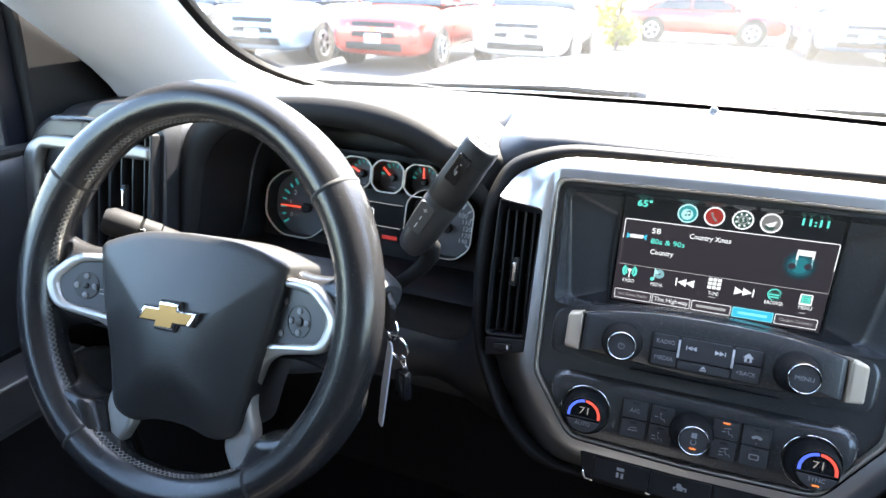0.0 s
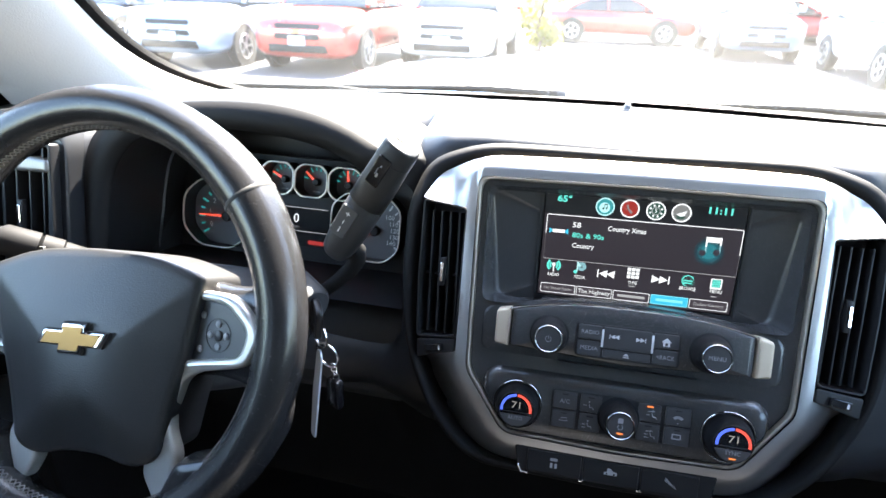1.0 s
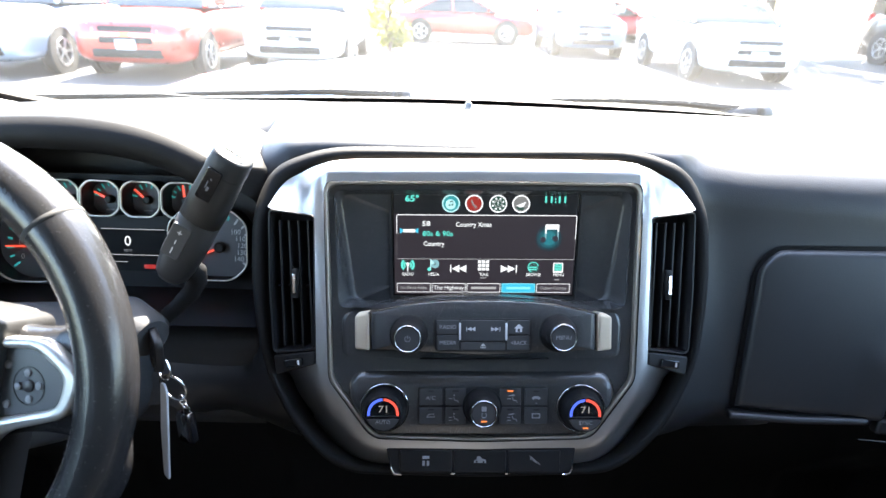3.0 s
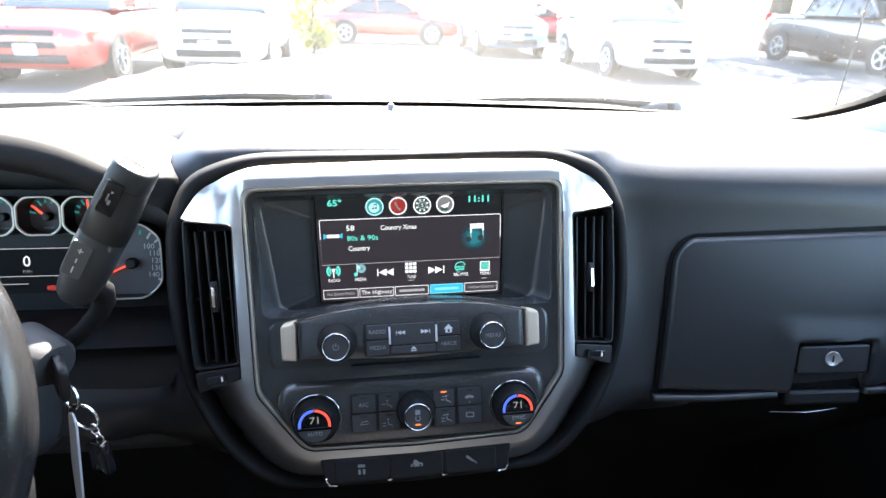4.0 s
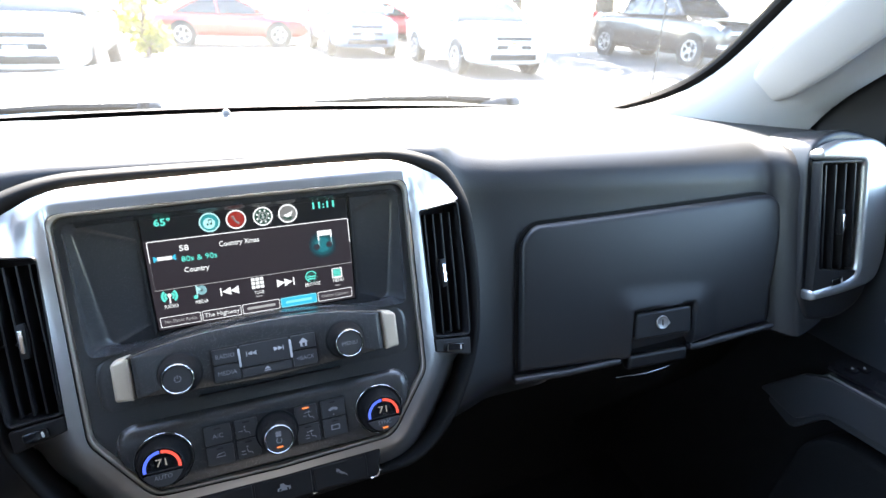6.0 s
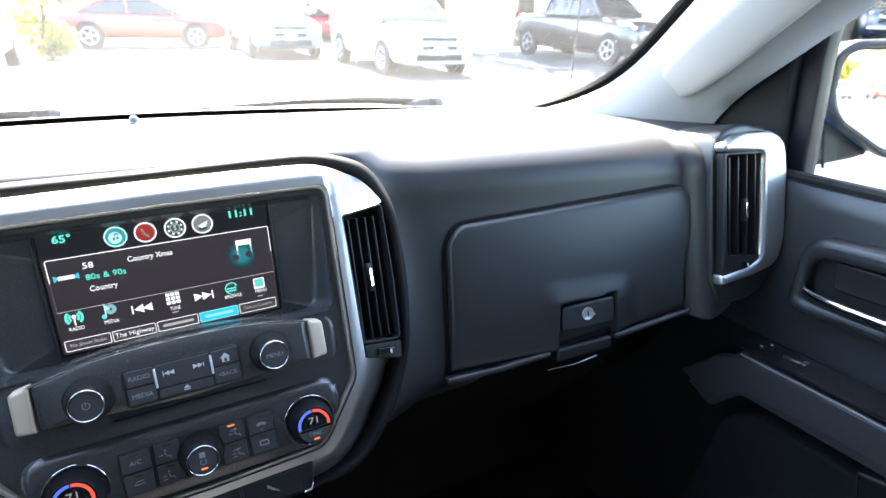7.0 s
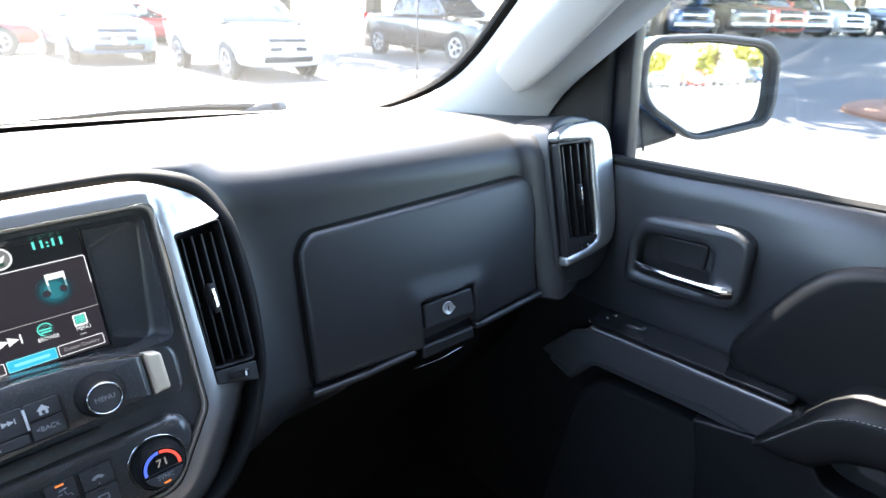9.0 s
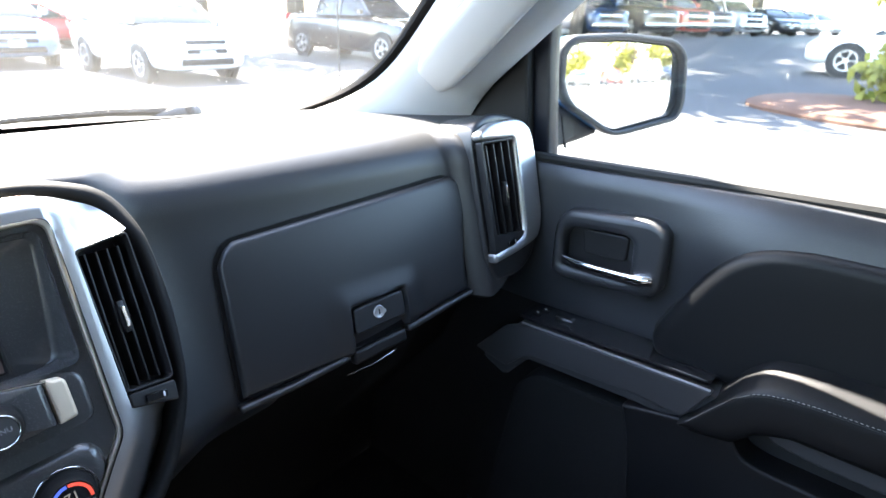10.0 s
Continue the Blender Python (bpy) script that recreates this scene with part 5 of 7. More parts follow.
    # switch bank below
    bank = rounded([(-0.0960, -0.1810), (0.0950, -0.1800), (0.0910, -0.2065), (-0.0905, -0.2065)], 0.003)
    part("switch_bank", plate([bank], 0.016, 0.001, z=-0.009), M_BLACK, s)
    for i in range(3):
        cx = -0.0560 + 0.0545 * i
        b = part("rocker_switch", plate([rounded([(cx - 0.0265, -0.1830), (cx + 0.0265, -0.1830), (cx + 0.0260, -0.2052), (cx - 0.0260, -0.2052)], 0.002)], 0.004, 0.0012, z=0.0042), M_BLACK, s)
        iz = 0.0083
        if i == 0:
            o = [rect(0.007, 0.003, 0.0006, cx, -0.1900), rect(0.0024, 0.005, 0.0004, cx - 0.0022, -0.1960), rect(0.0024, 0.005, 0.0004, cx + 0.0022, -0.1960)]
        else:
            o = [[(cx - 0.006, -0.1955), (cx + 0.006, -0.1955), (cx + 0.006, -0.1925), (cx + 0.002, -0.1915), (cx, -0.1890), (cx - 0.003, -0.1890), (cx - 0.0035, -0.1925), (cx - 0.006, -0.1930)], circle(0.0011, cx - 0.0035, -0.1945, 8), circle(0.0011, cx + 0.0035, -0.1945, 8)]
            if i == 2:
                o = [[((x - cx) * 0.85 - (y + 0.193) * 0.5 + cx, (y + 0.193) * 0.85 + (x - cx) * -0.5 - 0.193) for x, y in q] for q in o]
        part("switch_icon", merged(*([plate(o, 0.0002, 0)] if i else [plate([q], 0.0002, 0) for q in o])), M_GREYINK, b, at=Matrix.Translation((0, 0, iz)))
        if i < 2:
            part("chrome_nub", box(0.005, 0.0020, 0.003, (cx + 0.0272, -0.2055, 0.009), 0.0007), M_CHROME, s)
    for sgn, cx in ((-1, -0.0905), (1, 0.0915)):
        part("chrome_clip", tube([(cx, -0.190 if sgn > 0 else -0.200, 0.006), (cx, -0.202, 0.008), (cx - sgn * 0.003, -0.2070, 0.0085), (cx - sgn * 0.010, -0.2075, 0.0085)], [0.0005, 0.0010, 0.0014, 0.0010], 8), M_CHROME, s, "bright switch bank clip")
    return s


centre_stack()
touchscreen()
stack_vent(-1)
stack_vent(1)


# ---- outer vents at both ends of the dash ----
def end_vent(sgn):
    shift = 0.0 if sgn > 0 else 0.052
    v = thing("air_vent", lean((shift, -0.0526, 1.413), 13.5) @ Matrix.Diagonal((1.03, 1.03, 1.03, 1)), "upright air vent in a satin silver bezel at the dash end", "air vent", "dashboard air vents")

    def F(pts):
        return [(sgn * p[0], *p[1:]) for p in pts]

    if sgn < 0:
        part("side_housing", plate([rounded(F([(0.700, 0.088, 0.02), (0.830, 0.080, 0.03), (0.866, 0.045, 0.03), (0.868, -0.05, 0.03), (0.845, -0.105, 0.03), (0.700, -0.120, 0.02)]), 0.02, 5)], 0.085, 0.008, z=-0.092, res=3), M_DASH, v, sharp=60)
    pod = rounded(F([(0.640, 0.070, 0.02), (0.650, 0.098, 0.02), (0.690, 0.109, 0.03), (0.750, 0.100, 0.03), (0.776, 0.065, 0.03), (0.7785, -0.06, 0.03), (0.757, -0.118, 0.02), (0.715, -0.136, 0.02), (0.655, -0.130, 0.01), (0.640, -0.10, 0.02)]), 0.02, 6)
    mouth = rounded(F([(0.6450, 0.0715), (0.7210, 0.068), (0.7250, -0.073), (0.6480, -0.0750)]), 0.004)
    part("housing", plate([pod, mouth], 0.085, 0.006, z=-0.090, res=3), M_DASH, v, sharp=60)
    if sgn > 0:
        bez = rounded(F([(0.6395, 0.0845, 0.006), (0.672, 0.0960, 0.02), (0.735, 0.0965, 0.025), (0.763, 0.082, 0.025), (0.7705, 0.050, 0.03), (0.7695, -0.055, 0.03), (0.755, -0.088, 0.015), (0.705, -0.096, 0.02), (0.6400, -0.0985, 0.004), (0.6405, -0.0850, 0.004),
                         (0.695, -0.0810, 0.012), (0.7165, -0.0740, 0.008), (0.7195, -0.0560, 0.01), (0.7185, 0.0640, 0.006), (0.714, 0.0690, 0.004), (0.6410, 0.0745, 0.004)]), 0.008, 5)
        part("silver_bezel", plate([bez], 0.020, 0.007, z=-0.008, res=4), M_SILVER, v, "satin silver bezel", sharp=60)
    else:
        bez = rounded(F([(0.6440, 0.0575, 0.006), (0.700, 0.0600, 0.03), (0.815, 0.0560, 0.02), (0.845, 0.038, 0.03), (0.850, -0.03, 0.03), (0.838, -0.075, 0.03), (0.800, -0.105, 0.03), (0.744, -0.112, 0.004), (0.737, 0.0405, 0.006), (0.6440, 0.0430, 0.004)]), 0.008, 5)
        hole_b = rounded(F([(0.7460, 0.0405), (0.8150, 0.0400), (0.8230, 0.0200), (0.8230, -0.0300), (0.8120, -0.0750), (0.7520, -0.0800)]), 0.008)
        part("silver_bezel", plate([bez, hole_b], 0.018, 0.005, z=-0.006, res=4), M_TRIMDULL, v, "satin silver bezel", sharp=60)
        part("top_ridge", tube([(-0.805, 0.076, 0.0), (-0.760, 0.079, 0.002), (-0.715, 0.080, 0.0)], 0.0035, 8), M_PANEL, v)
        sw = part("light_switch_panel", plate([hole_b], 0.006, 0.0, z=-0.006), M_BLACK, v)
        for y, w in ((0.0025, 0.024), (-0.030, 0.024)):
            part("switch_bar", plate([rect(w, 0.009, 0.002, -0.808, y)], 0.004, 0.001), M_SILVER, sw)
        part("light_knob", lathe([(0.020, 0.0), (0.019, 0.004), (0.016, 0.010), (0.014, 0.011), (0, 0.011)], 32), M_BUTTON, sw, at=Matrix.Translation((-0.776, -0.012, 0)))
    gr = rounded(F([(0.6465, 0.070), (0.7200, 0.0665), (0.7240, -0.070), (0.6520, -0.0600)]), 0.004)
    big = rounded(F([(0.6425, 0.0735), (0.7230, 0.070), (0.7275, -0.075), (0.700, -0.0900), (0.6420, -0.0945), (0.6440, -0.06)]), 0.004)
    part("frame", plate([big, gr], 0.012, 0.0015, z=-0.003), M_BLACK, v)
    part("backing", plate([big], 0.001, 0.0, z=-0.050), M_SEAL, v)
    for i in range(4):
        x = 0.6555 + 0.0172 * i
        part("vane", box(0.0020, 0.132, 0.026, (0, 0, 0), 0.0006), M_BLACK, v, at=Matrix.Translation((sgn * x, 0.001, -0.005)) @ Matrix.Rotation(radians(sgn * 1.8), 4, "Z"))
    vent_tab(v, sgn * 0.681, -0.003, 0.010)
    vent_switch(v, sgn * 0.684, -0.0785, 0.0070, radians(sgn * 6))
    return v


end_vent(1)
end_vent(-1)


# ---- glove box ----
def glove_box():
    m = basis((0.287, -0.0074, 1.23), (1, -0.15, 0), (0, 0.27, 0.96))
    g = thing("glove_box", m, "closed charcoal glove box with a keyed latch", "glove box")

    def loc(x, z):
        return ((x - 0.287) * 1.0111, (z - 1.23) * 1.0385)

    pts = [(0.2915, 1.390, 0.016), (0.308, 1.4125, 0.022), (0.625, 1.4360, 0.024), (0.650, 1.408, 0.022), (0.645, 1.34, 0.02), (0.634, 1.2725, 0.006), (0.532, 1.2545, 0.02), (0.420, 1.2425, 0.02), (0.288, 1.2405, 0.004)]
    out = rounded([(*loc(p[0], p[1]), p[2]) for p in pts], 0.01, 5)
    cx, cy = loc(0.475, 1.335)
    part("gap", plate([[(cx + (x - cx) * 1.019, cy + (y - cy) * (1.045 if y > cy else 1.02)) for x, y in out]], 0.004, 0.0, z=-0.001), M_FRIT, g)

    # the lid: a crowned skin with rolled edges, swelling round the latch and sunk where the latch sits
    def top(x):
        t = min(max((x - 0.2915) / (0.650 - 0.2915), 0), 1)
        r = min(t, 1 - t) * 0.3585
        return 1.4117 + 0.0262 * t - 0.024 * max(0.0, 1 - r / 0.026) ** 2.2

    def bottom(x):
        return 1.2405 + 0.002 * smooth(0.29, 0.42, x) + 0.031 * max(0.0, (x - 0.42) / 0.22) ** 1.15

    def right(z):
        return 0.634 + 0.016 * smooth(1.27, 1.41, z)

    def lid_z(x, z, e):
        roll = 0.0085 * (1 - max(0.0, 1 - e / 0.008) ** 2) ** 0.5
        crown = 0.0060 * (math.sin(math.pi * min(max((x - 0.288) / 0.372, 0), 1)) * math.sin(math.pi * min(max((z - bottom(x)) / (top(x) - bottom(x)), 0), 1))) ** 0.6
        swell = 0.0050 * smooth(0.396, 0.432, x) * (1 - smooth(0.519, 0.554, x)) * (1 - smooth(1.302, 1.338, z))
        well = 0.013 * smooth(0.4325, 0.4355, x) * (1 - smooth(0.5155, 0.5185, x)) * (1 - smooth(1.3015 + 0.07 * (x - 0.4355), 1.3050 + 0.07 * (x - 0.4355), z))
        return 0.0005 + roll + crown + swell - well

    rows = []
    nx, nz = 150, 72
    for i in range(nx + 1):
        u = i / nx
        row = []
        for j in range(nz + 1):
            v = j / nz
            x = 0.2915 - 0.0035 * (1 - v) + u * (right(1.2405 + v * 0.19) - 0.2915 + 0.0035 * (1 - v))
            zz = bottom(x) + v * (top(x) - bottom(x))
            e = min(u * 0.37, (1 - u) * 0.37, v * (top(x) - bottom(x)), (1 - v) * (top(x) - bottom(x)))
            row.append((*loc(x, zz), lid_z(x, zz, e)))
        rows.append(row)
    part("door_panel", grid(rows), M_DASH, g, "charcoal glove box lid", sharp=70)
    for lip in ([(0.281, 1.2370), (0.350, 1.2400), (0.412, 1.2465), (0.420, 1.2470), (0.420, 1.2395), (0.412, 1.2390), (0.350, 1.2325), (0.281, 1.2290)],
                [(0.516, 1.2565), (0.530, 1.2575), (0.638, 1.2725), (0.640, 1.2655), (0.530, 1.2485), (0.516, 1.2475)]):
        part("lower_lip", plate([rounded([loc(*p) for p in lip], 0.003)], 0.016, 0.0035, z=-0.001, res=3), M_DASH, g)
    latch = part("latch", plate([rounded([loc(*p) for p in ((0.4365, 1.2680), (0.4372, 1.3005), (0.5148, 1.3060), (0.5150, 1.2725))], 0.005)], 0.0155, 0.003, z=0.0, res=3), M_DASH, g, "charcoal latch flap")
    x, y = loc(0.4735, 1.2880)
    lk = part("lock", lathe([(0.0085, 0), (0.0085, 0.0012), (0.0078, 0.0018), (0.0070, 0.0012), (0, 0.0012)], 32), M_LOCK, latch, "worn metal key lock", at=Matrix.Translation((x, y, 0.0155)))
    part("keyhole", plate([rect(0.0014, 0.0075, 0.0004)], 0.0006, 0.0, z=0.0012), M_SEAL, lk)
    part("lock_tab", plate([circle(0.0024, 0.0088, -0.0012, 12)], 0.0012, 0.0004), M_LOCK, lk)
    part("recess", plate([rounded([loc(*p) for p in ((0.4345, 1.246), (0.4345, 1.268), (0.5160, 1.273), (0.5160, 1.252))], 0.002)], 0.0032, 0.0, z=-0.001), M_SEAL, g)
    o = rounded([loc(*p) for p in ((0.4300, 1.2300), (0.4310, 1.2475), (0.5130, 1.2535), (0.5130, 1.2365))], 0.004)
    part("pull", plate([o], 0.016, 0.004, z=-0.004, res=2), M_SOFT, g, "black finger pull")
    part("pull_edge", tube([(*loc(0.421, 1.2185), -0.001), (*loc(0.460, 1.2205), 0.002), (*loc(0.497, 1.2255), -0.001)], 0.0009, 6), M_KNOBRING, g)
    return g


M_LOCK = mat("worn_zinc", (0.42, 0.41, 0.40), 0.4, metal=0.8)
glove_box()


# ---- instrument cluster ----
def cluster():
    c = thing("instrument_cluster", lean((-0.408, 0.09, 1.37), 17), "hooded instrument cluster with round gauges and red needles", "instrument cluster")
    part("face_panel", plate([rect(0.345, 0.150, 0.02, 0.0, 0.010)], 0.006, 0.001, z=-0.022), M_BLACK, c)
    part("lower_shelf", grid([[(x, -0.048, -0.016), (x, -0.056, 0.03), (x, -0.070, 0.075)] for x in (-0.18, -0.06, 0.06, 0.18)]), M_BLACK, c)

    def gauge(x, y, w, h, cut, hub, angle, labels, big):
        """A deep-set dial: half width w, half height h, corners cut off by the share cut."""
        k = 1 - cut
        o = rounded([(x + w, y - h * k), (x + w, y + h * k), (x + w * k, y + h), (x - w * k, y + h), (x - w, y + h * k), (x - w, y - h * k), (x - w * k, y - h), (x + w * k, y - h)], min(w, h) * cut * 0.55)
        t_ = 0.0016 if big else 0.0020
        i_ = [(x + (a - x) * (1 - t_ / w), y + (b - y) * (1 - t_ / h)) for a, b in o]
        g = part("gauge", plate([[(x + (a - x) * 0.985, y + (b - y) * 0.985) for a, b in o]], 0.003, 0.0, z=-0.017), M_DIAL, c)
        part("well", plate([[(x + (a - x) * 0.998, y + (b - y) * 0.998) for a, b in o], i_], 0.023, 0.0, z=-0.0150), M_BLACK, g)
        part("bezel", plate([o, i_], 0.003, 0.0007, z=0.008), M_GAUGERIM, g, "silver gauge rim")
        hx, hy = hub
        r = w * 0.93
        n = 17 if big else 6
        a0, a1 = (215, -35) if big else (165, 55)
        for t in range(n):
            a = radians(a0 + (a1 - a0) * t / (n - 1))
            long = t % 2 == 0
            q = 0.84 if big else 0.80
            m = Matrix.Translation((hx + q * r * math.cos(a), hy + q * r * math.sin(a), -0.0138)) @ Matrix.Rotation(a, 4, "Z")
            part("tick", box(r * (0.19 if long else 0.12) * (1.0 if big else 1.5), r * (0.050 if big else 0.085), 0.0004), M_TEALINK if (t < n * 0.55 or not big) else M_WHITEINK, g, at=m)
        if labels:
            for word, a in labels:
                a = radians(a)
                text(word, r * 0.2, M_WHITEINK, g, hx + 0.60 * r * math.cos(a), hy + 0.60 * r * math.sin(a), -0.0137)
        if not big:
            part("dial_mark", plate([rect(0.010, 0.0020, 0.0005, hx - 0.001, hy - 0.0125)], 0.0003, 0.0, z=-0.0139), M_GREYINK, g)
        ln = r * (0.86 if big else 0.88)
        m = Matrix.Translation((hx, hy, 0)) @ Matrix.Rotation(radians(angle), 4, "Z")
        hw = r * (0.032 if big else 0.075)
        part("needle", plate([[(-0.002, -hw), (ln, -hw * 0.55), (ln, hw * 0.55), (-0.002, hw)]], 0.0012, 0.0, z=-0.009), G_NEEDLE, g, "red needle", at=m)
        hr = r * (0.15 if big else 0.23)
        part("needle_hub", lathe([(hr, -0.0138), (hr, -0.0078), (hr * 0.75, -0.0062), (0, -0.0060)], 20), M_BLACK, g, at=Matrix.Translation((hx, hy, 0)))
        return g

    gauge(-0.1035, 0.0035, 0.0505, 0.0450, 0.52, (-0.1020, -0.002), 181, (("0", 208), ("1", 172), ("2", 140), ("3", 105), ("4", 72)), True)
    gauge(0.1000, 0.0070, 0.0455, 0.0415, 0.40, (0.1060, 0.002), 204, (("100", 46), ("110", 24), ("120", 5), ("130", -14), ("140", -33)), True)
    for i, a in enumerate((148, 153, 139, 96)):
        gauge(-0.0660 + 0.0455 * i, 0.0570, 0.0226, 0.0208, 0.42, (-0.0645 + 0.0440 * i, 0.0555), a, None, False)
    part("display", plate([rect(0.080, 0.050, 0.003, 0.003, -0.004)], 0.002, 0.0, z=-0.0165), M_BROW, c)
    for y, w in ((0.0205, 0.074), (-0.0100, 0.074), (-0.0185, 0.030)):
        part("display_line", plate([rect(w, 0.0008, 0, 0.003 - (0.074 - w) / 2, y)], 0.0003, 0, z=-0.0143), G_GREYLINE, c)
    text("0", 0.017, G_WHITE, c, -0.0035, 0.0060, -0.0142)
    text("MPH", 0.005, G_DIM, c, -0.0035, -0.0050, -0.0142)
    part("warning_lamp", plate([rect(0.022, 0.0050, 0.001, 0.026, -0.0235)], 0.0003, 0, z=-0.0142), G_REDDIM, c)
    # hood over the gauges: an arch lofted from the inner wall to the dash top
    inner = [(-0.590, 1.30), (-0.583, 1.36), (-0.574, 1.44), (-0.553, 1.478), (-0.520, 1.497), (-0.47, 1.506), (-0.41, 1.508), (-0.35, 1.504), (-0.305, 1.494), (-0.265, 1.474), (-0.242, 1.455), (-0.232, 1.42), (-0.230, 1.34), (-0.232, 1.28)]
    outer = [(-0.606, 1.30), (-0.607, 1.38), (-0.606, 1.455), (-0.592, 1.492), (-0.556, 1.516), (-0.49, 1.531), (-0.41, 1.537), (-0.34, 1.533), (-0.285, 1.518), (-0.245, 1.494), (-0.222, 1.470), (-0.212, 1.43), (-0.210, 1.34), (-0.212, 1.28)]

    def dense(pts):
        out = []
        for i in range(len(pts) - 1):
            p0, p1, p2, p3 = (Vector(pts[max(i - 1, 0)]), Vector(pts[i]), Vector(pts[i + 1]), Vector(pts[min(i + 2, len(pts) - 1)]))
            for j in range(4):
                t = j / 4
                q = 0.5 * (2 * p1 + (p2 - p0) * t + (2 * p0 - 5 * p1 + 4 * p2 - p3) * t * t + (3 * p1 - p0 - 3 * p2 + p3) * t ** 3)
                out.append((q.x, q.y))
        return out + [pts[-1]]

    inner, outer = dense(inner), dense(outer)

    def at_y(pts, y, k=1.0, dz=0.0, lean_=0.0):
        return [(-0.428 + (x + 0.428) * k, y + (z - 1.5) * 0.25 + 0.075 * smooth(-0.275, -0.222, x) * smooth(1.505, 1.47, z), 1.40 + (z - 1.40) * (k if z > 1.4 else 1) + dz) for x, z in pts]

    mid = [((a[0] + b[0]) / 2, (a[1] + b[1]) / 2) for a, b in zip(inner, outer)]
    rows = [[(-0.408 + (p[0] + 0.408) * (1.0 if p[0] < -0.408 else 0.95), 0.125 + (p[2] - 1.42) * 0.28, 1.395 + (p[2] - 1.40) * 0.82) for p in at_y(inner, 0.1)],
            [(-0.408 + (p[0] + 0.408) * (1.0 if p[0] < -0.408 else 0.98), 0.08 + (p[2] - 1.42) * 0.25, 1.397 + (p[2] - 1.40) * 0.90) for p in at_y(inner, 0.05)],
            at_y(inner, 0.006), at_y(inner, 0.0, 1.006), at_y(mid, -0.006), at_y(outer, -0.001, 0.995), at_y(outer, 0.006), at_y(outer, 0.05, 1.0, 0.001)]
    for y, dz in ((0.10, -0.003), (0.16, -0.012), (0.22, -0.03), (0.28, -0.06)):
        rows.append([(p[0], p[1], p[2] + dz) for p in at_y(outer, y, 0.99)])
    h = thing("cluster_hood", Matrix.Identity(4), "black soft hood arching over the gauges", "instrument hood")
    part("inner_wall", grid(rows[:3]), M_BLACK, h, sharp=75)
    part("inner_bezel", tube([(p[0], p[1] - 0.002, p[2]) for p in rows[1][2:-4]], 0.0022, 6), M_PANEL, h, "thin grey inner bezel")
    part("front_lip", grid(rows[2:7]), M_BROW, h, sharp=75)
    part("hood_shell", grid(rows[6:]), M_BROW, h, sharp=75)
    return c


M_DIAL = mat("dial_grey", (0.085, 0.090, 0.098), 0.5)
M_GAUGERIM = mat("gauge_rim", (0.66, 0.62, 0.54), 0.4, metal=0.6)
M_TEALINK = mat("teal_ink", (0.02, 0.30, 0.30), 0.6, emit=(0.05, 0.6, 0.6), power=SCREEN * 0.25)
G_NEEDLE = glow("needle_red", (0.95, 0.09, 0.05), SCREEN * 0.8)
G_REDDIM = glow("lamp_red", (0.8, 0.05, 0.04), SCREEN * 0.3)
cluster()

# ---- steering wheel ----
WHEEL = lean((-0.423, -0.212, 1.407), 25) @ Matrix.Rotation(radians(4), 4, "Z")


